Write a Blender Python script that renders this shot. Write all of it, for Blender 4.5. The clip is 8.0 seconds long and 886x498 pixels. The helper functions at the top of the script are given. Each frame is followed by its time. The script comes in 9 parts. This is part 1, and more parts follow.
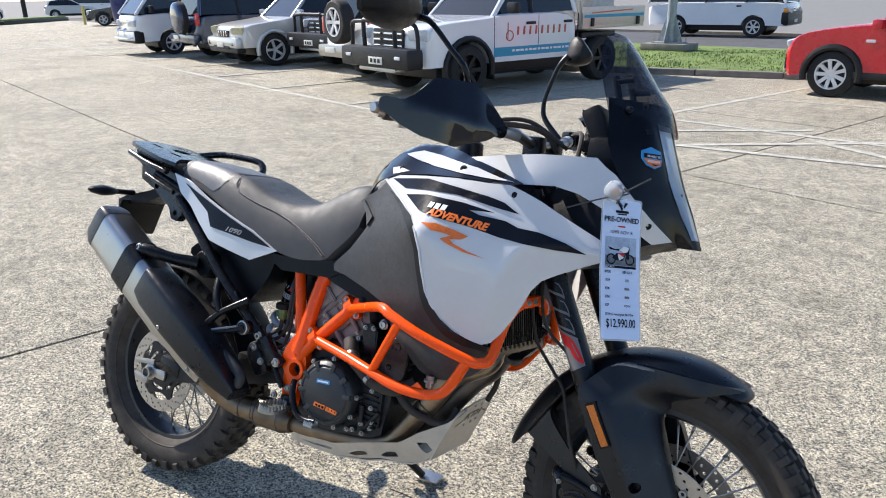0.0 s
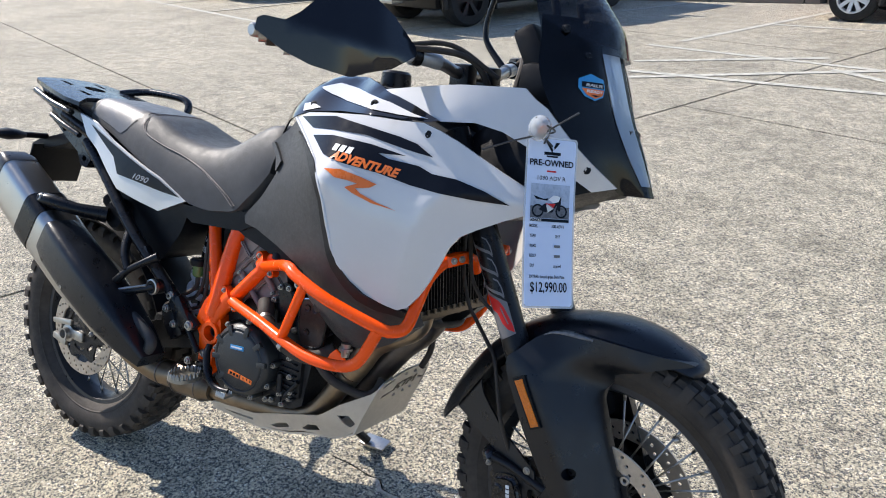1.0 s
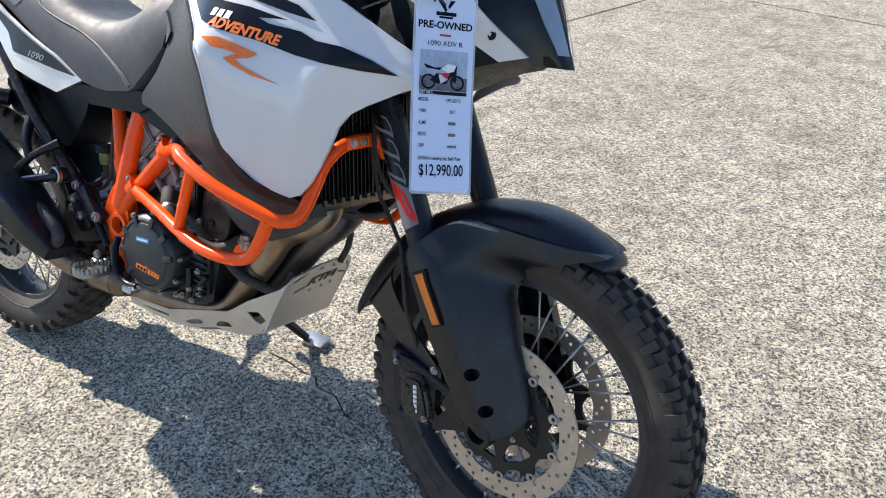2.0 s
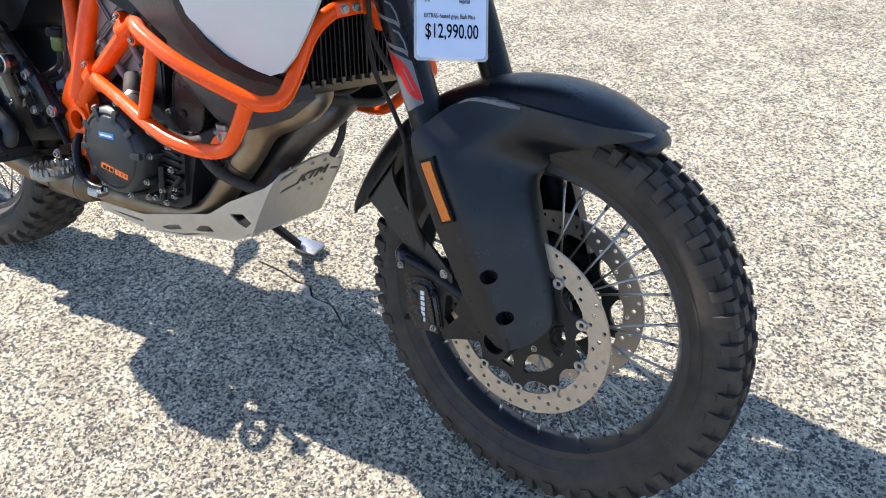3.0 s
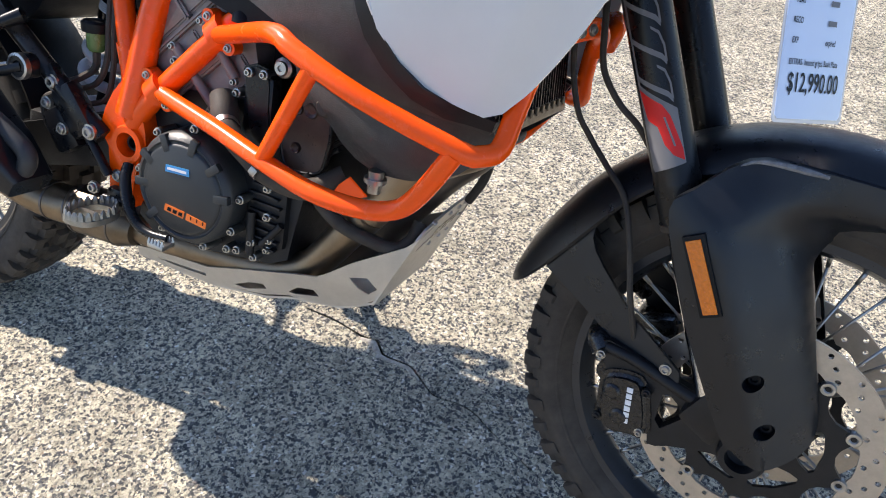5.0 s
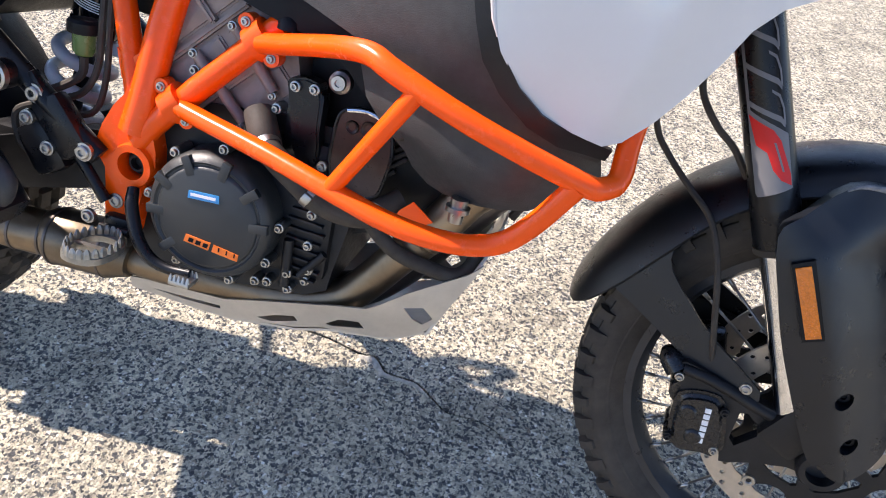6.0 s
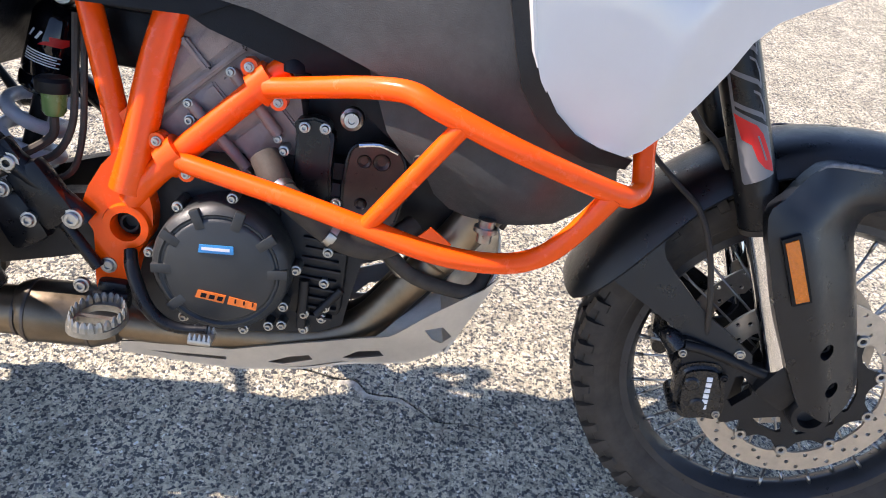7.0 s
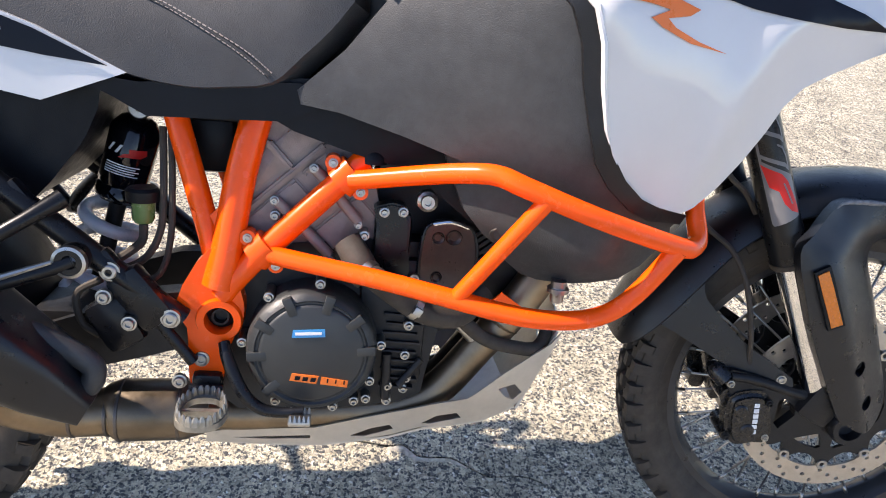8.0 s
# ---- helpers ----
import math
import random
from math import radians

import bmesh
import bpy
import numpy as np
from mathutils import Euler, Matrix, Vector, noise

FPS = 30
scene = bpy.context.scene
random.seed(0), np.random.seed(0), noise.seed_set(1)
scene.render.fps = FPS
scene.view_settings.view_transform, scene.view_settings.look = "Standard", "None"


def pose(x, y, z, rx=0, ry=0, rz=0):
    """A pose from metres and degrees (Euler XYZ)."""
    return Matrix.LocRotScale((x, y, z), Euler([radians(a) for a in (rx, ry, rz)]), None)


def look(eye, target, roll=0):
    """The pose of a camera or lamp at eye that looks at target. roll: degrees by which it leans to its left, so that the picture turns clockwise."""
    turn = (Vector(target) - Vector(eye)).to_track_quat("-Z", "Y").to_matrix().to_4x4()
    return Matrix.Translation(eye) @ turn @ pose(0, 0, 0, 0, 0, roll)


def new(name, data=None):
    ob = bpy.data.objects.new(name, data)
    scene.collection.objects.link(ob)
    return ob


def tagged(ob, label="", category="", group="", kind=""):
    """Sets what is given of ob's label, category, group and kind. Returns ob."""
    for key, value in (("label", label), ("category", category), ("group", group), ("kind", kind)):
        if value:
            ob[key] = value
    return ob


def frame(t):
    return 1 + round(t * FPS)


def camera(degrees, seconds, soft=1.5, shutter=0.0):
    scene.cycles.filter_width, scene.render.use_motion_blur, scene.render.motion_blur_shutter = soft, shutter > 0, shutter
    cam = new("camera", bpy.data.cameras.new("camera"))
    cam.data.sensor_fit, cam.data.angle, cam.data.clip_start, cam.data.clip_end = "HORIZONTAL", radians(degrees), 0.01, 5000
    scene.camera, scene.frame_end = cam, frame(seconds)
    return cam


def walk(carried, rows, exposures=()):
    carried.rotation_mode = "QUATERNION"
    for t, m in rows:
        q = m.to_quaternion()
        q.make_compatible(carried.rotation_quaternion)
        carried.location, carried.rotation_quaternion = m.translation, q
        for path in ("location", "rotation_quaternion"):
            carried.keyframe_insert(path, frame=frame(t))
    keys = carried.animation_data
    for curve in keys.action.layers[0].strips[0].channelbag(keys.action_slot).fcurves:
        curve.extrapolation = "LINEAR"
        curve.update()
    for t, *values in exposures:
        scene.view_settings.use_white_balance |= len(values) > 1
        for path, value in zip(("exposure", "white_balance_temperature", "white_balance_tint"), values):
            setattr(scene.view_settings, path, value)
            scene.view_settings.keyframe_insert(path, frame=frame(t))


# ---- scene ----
cam = camera(62.9, 8.0, soft=1.0)
METRES = 2.1
BASE = pose(0, 0, 0.0432, -1.655, 0, 0) @ pose(0, 0, 1.458, -18.0, 0.0, 30.7)
ROWS = [
    (0.0, 0.0, 0.0, 0.0, -0.0, 0.0, -0.0),
    (0.5, 0.0139, 0.0628, 0.0114, 0.5, -1.86, 0.4),
    (1.0, 0.102, 0.1166, 0.0109, 1.28, -4.93, 0.65),
    (1.5, 0.1753, 0.1566, 0.0028, 2.15, -8.7, 0.57),
    (2.0, 0.1992, 0.1845, -0.012, 2.36, -12.8, 0.73),
    (3.5, 0.1591, 0.3158, -0.0493, 0.93, -21.12, 1.61),
    (4.0, 0.1311, 0.3704, -0.0379, 0.75, -21.19, 0.93),
    (4.5, 0.0752, 0.3987, -0.0378, -1.23, -21.13, -0.33),
    (5.0, -0.0244, 0.4079, -0.0332, -6.22, -20.81, -1.87),
    (6.5, -0.1844, 0.4998, -0.0138, -22.8, -22.89, -2.99),
    (7.0, -0.2371, 0.5098, -0.0031, -29.96, -22.28, -0.83),
    (7.5, -0.2992, 0.5203, 0.0086, -34.67, -20.47, 0.99),
    (8.0, -0.3203, 0.5266, 0.0197, -35.72, -18.12, 3.04),
]
walk(cam, [(t, BASE @ pose(METRES * x, METRES * y, METRES * z, 90 + pitch, roll, yaw)) for t, x, y, z, yaw, pitch, roll in ROWS],
     exposures=[(0.0, 0.72, 6350, 15), (1.0, 0.71, 6350, 15), (2.0, 0.89, 6350, 15), (3.3, 1.27, 6500, 15), (4.2, 1.25, 6550, 16), (5.0, 1.06, 6600, 17), (5.8, 1.24, 6650, 20), (6.5, 1.38, 6650, 22), (8.0, 1.36, 6900, 20)])

# ---- light ----
SUN = Vector((-1.15, 0.168, 1.0)).normalized()
world = bpy.data.worlds.new("world")
scene.world = world
world.use_nodes = True
wn = world.node_tree.nodes
sky = wn.new("ShaderNodeTexSky")
sky.sky_type, sky.sun_disc = "NISHITA", False
sky.sun_elevation = math.asin(SUN.z)
sky.sun_rotation = math.atan2(SUN.x, SUN.y)
sky.air_density, sky.dust_density, sky.ozone_density = 1.0, 0.3, 3.0
world.node_tree.links.new(sky.outputs[0], wn["Background"].inputs[0])
wn["Background"].inputs[1].default_value = 0.122
sun_data = bpy.data.lights.new("sun", "SUN")
sun_data.energy, sun_data.angle, sun_data.color = 4.9, radians(0.53), (1.0, 0.935, 0.81)
sun = new("sun", sun_data)
sun.matrix_basis = look(SUN * 50, (0, 0, 0))


# ---- materials ----
def material(name):
    m = bpy.data.materials.new(name)
    m.use_nodes = True
    return m, m.node_tree.nodes, m.node_tree.links, m.node_tree.nodes["Principled BSDF"]


def coords(nodes):
    return nodes.new("ShaderNodeTexCoord").outputs["Object"]


def noise_of(nodes, links, scale, detail=4.0, rough=0.6, vector=None):
    n = nodes.new("ShaderNodeTexNoise")
    n.inputs["Scale"].default_value, n.inputs["Detail"].default_value, n.inputs["Roughness"].default_value = scale, detail, rough
    links.new(vector or coords(nodes), n.inputs["Vector"])
    return n.outputs["Fac"]


def ramp(nodes, links, fac, stops):
    r = nodes.new("ShaderNodeValToRGB")
    e = r.color_ramp.elements
    while len(e) < len(stops):
        e.new(0.5)
    for k, (p, c) in zip(e, stops):
        k.position, k.color = p, (*c, 1.0) if len(c) == 3 else c
    links.new(fac, r.inputs[0])
    return r.outputs["Color"]


def bump(nodes, links, bsdf, height, strength, distance):
    b = nodes.new("ShaderNodeBump")
    b.inputs["Strength"].default_value, b.inputs["Distance"].default_value = strength, distance
    links.new(height, b.inputs["Height"])
    links.new(b.outputs[0], bsdf.inputs["Normal"])


def simple(name, colour, rough=0.5, metal=0.0, vary=0.12, scale=14.0, grain=0.0, gscale=700.0, coat=0.0, rvary=0.1, spec=0.5):
    """A surface with broad variation of tone and gloss, and fine grain."""
    m, n, l, b = material(name)
    f = noise_of(n, l, scale, 6.0, 0.65)
    dark = tuple(c * (1 - vary) for c in colour)
    light = tuple(min(1.0, c * (1 + vary)) for c in colour)
    l.new(ramp(n, l, f, [(0.3, dark), (0.7, light)]), b.inputs["Base Color"])
    r = noise_of(n, l, scale * 3.1, 5.0, 0.7)
    l.new(ramp(n, l, r, [(0.3, (max(0.02, rough - rvary),) * 3), (0.7, (min(1, rough + rvary),) * 3)]), b.inputs["Roughness"])
    b.inputs["Metallic"].default_value = metal
    b.inputs["Specular IOR Level"].default_value = spec
    if coat:
        b.inputs["Coat Weight"].default_value, b.inputs["Coat Roughness"].default_value = coat, 0.05
    if grain:
        bump(n, l, b, noise_of(n, l, gscale, 2.0, 0.5), 0.6, grain)
    return m


WHITE = simple("white_gloss_plastic", (0.58, 0.58, 0.58), 0.16, vary=0.02, coat=0.9, rvary=0.05)
BLACK = simple("black_moulded_plastic", (0.0038, 0.0046, 0.0065), 0.42, vary=0.2, grain=0.0004, gscale=900, spec=0.2)
GREYP = simple("dark_grey_grained_plastic", (0.033, 0.0345, 0.0365), 0.5, vary=0.22, scale=40, grain=0.0008, gscale=600, spec=0.4)
TRIMK = simple("black_grained_trim", (0.0075, 0.008, 0.0095), 0.45, vary=0.2, scale=30, grain=0.0004, gscale=900, spec=0.35)
SATIN = simple("black_satin_paint", (0.005, 0.0055, 0.007), 0.3, vary=0.15, rvary=0.08, spec=0.3)
GLOSSK = simple("black_gloss_plastic", (0.003, 0.0035, 0.006), 0.04, vary=0.1, coat=0.0, rvary=0.02, spec=0.5)
FENDER = simple("black_fender_plastic", (0.0060, 0.0074, 0.0105), 0.33, vary=0.25, scale=8, rvary=0.1, grain=0.0003, gscale=1200, spec=0.42)
ORANGE = simple("orange_powder_coat", (0.95, 0.088, 0.002), 0.24, vary=0.05, coat=0.1, rvary=0.06, spec=0.3)
ORANGE_INK = simple("orange_print", (0.80, 0.17, 0.02), 0.3, vary=0.03)
RED_INK = simple("red_print", (0.56, 0.018, 0.016), 0.35, vary=0.03, spec=0.25)
GREY_INK = simple("grey_print", (0.15, 0.15, 0.16), 0.4, vary=0.05, spec=0.3)
BLACK_INK = simple("black_print", (0.005, 0.006, 0.010), 0.2, vary=0.1, rvary=0.04, spec=0.16)
BLUE_INK = simple("blue_print", (0.03, 0.27, 0.58), 0.3, vary=0.05)
LIGHT_INK = simple("silver_print", (0.45, 0.45, 0.47), 0.4, vary=0.05)
WHITE_INK = simple("white_print", (0.75, 0.75, 0.75), 0.4, vary=0.03)
RUBBER = simple("black_rubber", (0.043, 0.035, 0.028), 0.72, vary=0.4, scale=20, grain=0.0006, gscale=500, spec=0.4)
RIMK = simple("black_anodised_rim", (0.030, 0.032, 0.037), 0.34, 0.3, vary=0.25, spec=0.5)
TAILK = simple("semi_gloss_black_plastic", (0.006, 0.0066, 0.008), 0.24, vary=0.2, scale=20, spec=0.5)
BARGREY = simple("grey_anodised_aluminium", (0.48, 0.49, 0.50), 0.38, 0.6, vary=0.08, scale=40)
CALIPER = simple("black_caliper_coating", (0.007, 0.0076, 0.009), 0.27, vary=0.2, scale=40, spec=0.5)
STEEL = simple("brushed_steel", (0.40, 0.39, 0.37), 0.35, 1.0, vary=0.12, scale=40)
DISC = simple("brake_disc_steel", (0.46, 0.40, 0.33), 0.42, 0.7, vary=0.1, scale=60)
PEGSTEEL = simple("bare_cast_steel", (0.29, 0.275, 0.245), 0.38, 0.8, vary=0.25, scale=60)
CHROME = simple("chrome", (0.75, 0.75, 0.76), 0.08, 1.0, vary=0.04, rvary=0.03)
ALU = simple("bead_blasted_aluminium", (0.50, 0.468, 0.415), 0.45, 0.6, vary=0.08, scale=25, grain=0.0003, gscale=1500)
DARKALU = simple("dark_cast_aluminium", (0.013, 0.013, 0.0145), 0.42, 0.3, vary=0.25, scale=30, grain=0.0006, gscale=900, spec=0.4)
# base colour holds the reddish reflection of the orange frame
CAST = simple("reflection_tinted_cast_aluminium", (0.24, 0.185, 0.165), 0.48, 0.2, vary=0.22, scale=25, grain=0.0006, gscale=700)
COVER = simple("graphite_engine_cover", (0.030, 0.033, 0.035), 0.38, 0.2, vary=0.12, scale=20, grain=0.0005, gscale=1100)
MUFFLER = simple("brushed_stainless_muffler", (0.44, 0.43, 0.41), 0.30, 1.0, vary=0.03, scale=18, rvary=0.03)
GRILLE = simple("radiator_fins", (0.02, 0.02, 0.022), 0.5, 0.4, vary=0.2)
AMBER = simple("amber_reflector", (0.62, 0.15, 0.004), 0.22, vary=0.22, scale=260, coat=0.4, grain=0.001, gscale=500)
# white paper; the blue of shade and sky is painted into it
PAPER = simple("laminated_paper_shade_tint", (0.60, 0.67, 0.82), 0.12, vary=0.02, coat=0.5, rvary=0.05)
SPRING = simple("white_spring_coating", (0.62, 0.63, 0.66), 0.3, vary=0.05)
RES = simple("green_tinted_reservoir", (0.10, 0.17, 0.055), 0.25, vary=0.2)
SEATV = simple("black_textured_vinyl", (0.039, 0.0405, 0.043), 0.56, vary=0.2, grain=0.0009, gscale=650, spec=0.4)
# the seat's vinyl again, lightened to stand for sky sheen
SEAT_SHEEN = simple("sheen_lightened_vinyl", (0.088, 0.093, 0.10), 0.45, vary=0.1, grain=0.0005, gscale=800)
THREAD = simple("beige_thread", (0.35, 0.30, 0.27), 0.7)
CLEAR_Z = simple("clear_plastic_tie", (0.03, 0.03, 0.03), 0.4)


def heat_pipe():
    """Stainless header with straw, brown and blue bands along its run."""
    m, n, l, b = material("heat_tinted_stainless")
    f = noise_of(n, l, 9.0, 3.0, 0.6)
    l.new(ramp(n, l, f, [(0.28, (0.10, 0.07, 0.052)), (0.45, (0.21, 0.15, 0.10)), (0.60, (0.30, 0.23, 0.155)), (0.76, (0.13, 0.115, 0.11))]), b.inputs["Base Color"])
    b.inputs["Metallic"].default_value, b.inputs["Roughness"].default_value = 0.9, 0.42
    return m


def glass(name, colour, alpha, rough=0.03):
    m, n, l, b = material(name)
    b.inputs["Base Color"].default_value = (*colour, 1)
    b.inputs["Roughness"].default_value = rough
    b.inputs["Alpha"].default_value = alpha
    b.inputs["Coat Weight"].default_value = 0.5
    f = noise_of(n, l, 6.0, 5.0, 0.6)
    l.new(ramp(n, l, f, [(0.35, (max(0.0, alpha - 0.06),) * 3), (0.7, (min(1.0, alpha + 0.05),) * 3)]), b.inputs["Alpha"])
    return m


BRONZE = simple("dark_bronze_coated_plate", (0.050, 0.032, 0.028), 0.34, 0.6, vary=0.3, scale=40, grain=0.0003, gscale=900)
SCUFF = simple("scuffed_grey_plastic", (0.16, 0.16, 0.165), 0.6, vary=0.5, scale=90)
HEADER = heat_pipe()
STRAW = simple("straw_tinted_stainless", (0.22, 0.165, 0.11), 0.40, 0.9, vary=0.3, scale=10)
DARKPIPE = simple("dark_brown_steel", (0.115, 0.10, 0.092), 0.40, 0.85, vary=0.3, scale=12)
COLLECT = simple("brown_heat_marked_stainless", (0.155, 0.122, 0.088), 0.40, 0.9, vary=0.3, scale=14)
SMOKE = glass("smoked_screen_plastic", (0.006, 0.007, 0.013), 0.78)
LENS = glass("clear_lens_plastic", (0.62, 0.66, 0.70), 0.5)
# blue here imitates the sky mirrored in the headlight, not tinted plastic
LAMPLENS = glass("sky_tinted_headlight_plastic", (0.46, 0.58, 0.74), 0.62, 0.02)
CARGLASS = simple("car_window_glass", (0.012, 0.016, 0.02), 0.04, vary=0.1, coat=0.0, rvary=0.02)


def concrete():
    """Exposed-aggregate concrete: small broken stones in pale mortar, with pits shaded by colour and broad stains."""
    m, n, l, b = material("exposed_aggregate_concrete")
    v = n.new("ShaderNodeTexCoord").outputs["Object"]
    wob = n.new("ShaderNodeTexNoise")
    wob.inputs["Scale"].default_value, wob.inputs["Detail"].default_value = 130.0, 3.0
    l.new(v, wob.inputs["Vector"])
    mixv = n.new("ShaderNodeMix")
    mixv.data_type = "VECTOR"
    mixv.inputs["Factor"].default_value = 0.009
    l.new(v, mixv.inputs["A"])
    l.new(wob.outputs["Color"], mixv.inputs["B"])

    def times(a, c):
        k = n.new("ShaderNodeMix")
        k.data_type, k.blend_type = "RGBA", "MULTIPLY"
        k.inputs["Factor"].default_value = 1.0
        l.new(a, k.inputs["A"])
        l.new(c, k.inputs["B"])
        return k.outputs["Result"]

    def chippings(scale, edge, stops):
        """Broken stones with a colour each, and where they show."""
        c = n.new("ShaderNodeTexVoronoi")
        c.inputs["Scale"].default_value = scale
        l.new(mixv.outputs["Result"], c.inputs["Vector"])
        sep = n.new("ShaderNodeSeparateColor")
        l.new(c.outputs["Color"], sep.inputs[0])
        show = ramp(n, l, c.outputs["Distance"], [(edge, (1, 1, 1)), (edge + 0.06, (0, 0, 0))])
        return ramp(n, l, sep.outputs[0], stops), show

    def over(below, colour, show):
        k = n.new("ShaderNodeMix")
        k.data_type = "RGBA"
        l.new(show, k.inputs["Factor"])
        l.new(below, k.inputs["A"])
        l.new(colour, k.inputs["B"])
        return k.outputs["Result"]
    pit = noise_of(n, l, 235.0, 4.0, 0.62, mixv.outputs["Result"])
    chip = noise_of(n, l, 116.0, 2.0, 0.5, mixv.outputs["Result"])
    fine = noise_of(n, l, 460.0, 3.0, 0.7, v)
    tone = ramp(n, l, fine, [(0.30, (0.34, 0.315, 0.25)), (0.62, (0.69, 0.63, 0.485))])
    grit, seen = chippings(330.0, 0.52, [(0.0, (0.12, 0.122, 0.13)), (0.34, (0.19, 0.186, 0.18)), (0.38, (0.52, 0.475, 0.375)), (0.75, (0.74, 0.68, 0.53)), (0.97, (0.90, 0.86, 0.76))])
    tone = over(tone, grit, seen)
    stones, seen = chippings(172.0, 0.60, [(0.0, (0.085, 0.088, 0.096)), (0.24, (0.135, 0.137, 0.14)), (0.36, (0.22, 0.215, 0.205)), (0.40, (0.45, 0.41, 0.33)), (0.62, (0.66, 0.605, 0.475)), (0.90, (0.78, 0.72, 0.58)), (0.94, (0.42, 0.33, 0.25)), (0.97, (0.95, 0.92, 0.85))])
    tone = over(tone, stones, seen)
    # relief shade inside the pits is multiplied into the colour
    tone = times(tone, ramp(n, l, pit, [(0.36, (0.36, 0.355, 0.35)), (0.41, (1.05, 1.05, 1.045))]))
    mid = noise_of(n, l, 75.0, 2.0, 0.55, v)
    tone = times(tone, ramp(n, l, mid, [(0.41, (0.71, 0.71, 0.715)), (0.475, (1.07, 1.07, 1.055))]))
    patch = noise_of(n, l, 17.0, 3.0, 0.65, v)
    tone = times(tone, ramp(n, l, patch, [(0.36, (0.76, 0.76, 0.765)), (0.58, (1.06, 1.06, 1.055))]))
    blot = noise_of(n, l, 5.0, 6.0, 0.7, v)
    tone = times(tone, ramp(n, l, blot, [(0.34, (0.74, 0.74, 0.735)), (0.58, (1.06, 1.06, 1.05))]))
    stain = noise_of(n, l, 0.55, 7.0, 0.62, v)
    tone = times(tone, ramp(n, l, stain, [(0.3, (0.74, 0.73, 0.71)), (0.5, (0.97, 0.96, 0.94)), (0.72, (1.08, 1.07, 1.04))]))
    l.new(tone, b.inputs["Base Color"])
    b.inputs["Roughness"].default_value = 0.85
    b.inputs["Specular IOR Level"].default_value = 0.3
    # relief: rounded stones that stand out of the mortar, pits and grit
    dome = n.new("ShaderNodeTexVoronoi")
    dome.feature = "SMOOTH_F1"
    dome.inputs["Scale"].default_value, dome.inputs["Smoothness"].default_value = 150.0, 0.35
    l.new(mixv.outputs["Result"], dome.inputs["Vector"])

    def add(a, k, c):
        h = n.new("ShaderNodeMath")
        h.operation = "MULTIPLY_ADD"
        l.new(a, h.inputs[0])
        h.inputs[1].default_value = k
        l.new(c, h.inputs[2])
        return h.outputs[0]
    bump(n, l, b, add(dome.outputs["Distance"], -1.1, add(chip, 1.4, add(pit, 1.6, fine))), 0.9, 0.0062)
    return m


CONCRETE = concrete()
MORTAR = simple("pale_mortar", (0.36, 0.335, 0.285), 0.9, vary=0.5, scale=70, grain=0.002, gscale=260)
PAINT = simple("worn_white_road_paint", (0.40, 0.39, 0.335), 0.8, vary=0.5, scale=14, grain=0.002, gscale=180)
ASPHALT = simple("grey_asphalt", (0.075, 0.077, 0.083), 0.85, vary=0.15, scale=1.2, grain=0.003, gscale=150)
GRASS = simple("mown_grass", (0.135, 0.195, 0.045), 0.9, vary=0.35, scale=3.0, grain=0.01, gscale=70)
KERB = simple("weathered_kerb_concrete", (0.20, 0.19, 0.165), 0.85, vary=0.25, scale=4, grain=0.002, gscale=150)
BASE_SOIL = simple("dark_joint_filler", (0.06, 0.056, 0.05), 0.95, vary=0.2, scale=6)
FAR_GROUND = simple("pale_far_asphalt", (0.18, 0.178, 0.17), 0.9, vary=0.07, scale=0.9)
GALV = simple("galvanised_steel", (0.33, 0.35, 0.36), 0.5, 0.4, vary=0.2, scale=10)


# ---- mesh helpers ----
from mathutils.geometry import delaunay_2d_cdt


def part(name, bm, mat, parent=None, label="", flat=False, at=None):
    """Links a bmesh as one mesh object under a thing or a part."""
    bmesh.ops.recalc_face_normals(bm, faces=bm.faces)
    me = bpy.data.meshes.new(name)
    bm.to_mesh(me)
    bm.free()
    if not flat:
        me.shade_smooth()
        me.set_sharp_from_angle(angle=radians(38))
    me.materials.append(mat)
    ob = new(name, me)
    ob.parent = parent
    if at is not None:
        ob.matrix_basis = at
    if label:
        ob["label"] = label
    return ob


def thing(name, label, category, at=None, group="", kind=""):
    ob = new(name)
    ob.empty_display_size = 0.1
    if at is not None:
        ob.matrix_basis = at
    return tagged(ob, label, category, group, kind)


def twin(name, build, mat, parent, label="", at=None, flat=False):
    """The part on the right side and its mirror image on the left."""
    obs = []
    for s in (1, -1):
        bm = bmesh.new()
        build(bm)
        if s < 0:
            bmesh.ops.scale(bm, vec=(1, -1, 1), verts=bm.verts)
        obs.append(part(name, bm, mat, parent, label, flat, at))
    return obs


def catmull(pts, n=5, closed=False):
    pts = [Vector(p) for p in pts]
    if n < 2 or len(pts) < 3:
        return pts
    out, k = [], len(pts)
    for i in range(k if closed else k - 1):
        p1, p2 = pts[i], pts[(i + 1) % k]
        p0 = pts[i - 1] if (i or closed) else p1 * 2 - p2
        p3 = pts[(i + 2) % k] if (closed or i + 2 < k) else p2 * 2 - p1
        for j in range(n):
            t = j / n
            out.append(0.5 * ((2 * p1) + (p2 - p0) * t + (2 * p0 - 5 * p1 + 4 * p2 - p3) * t * t + (3 * p1 - p0 - 3 * p2 + p3) * t ** 3))
    if not closed:
        out.append(pts[-1])
    return out


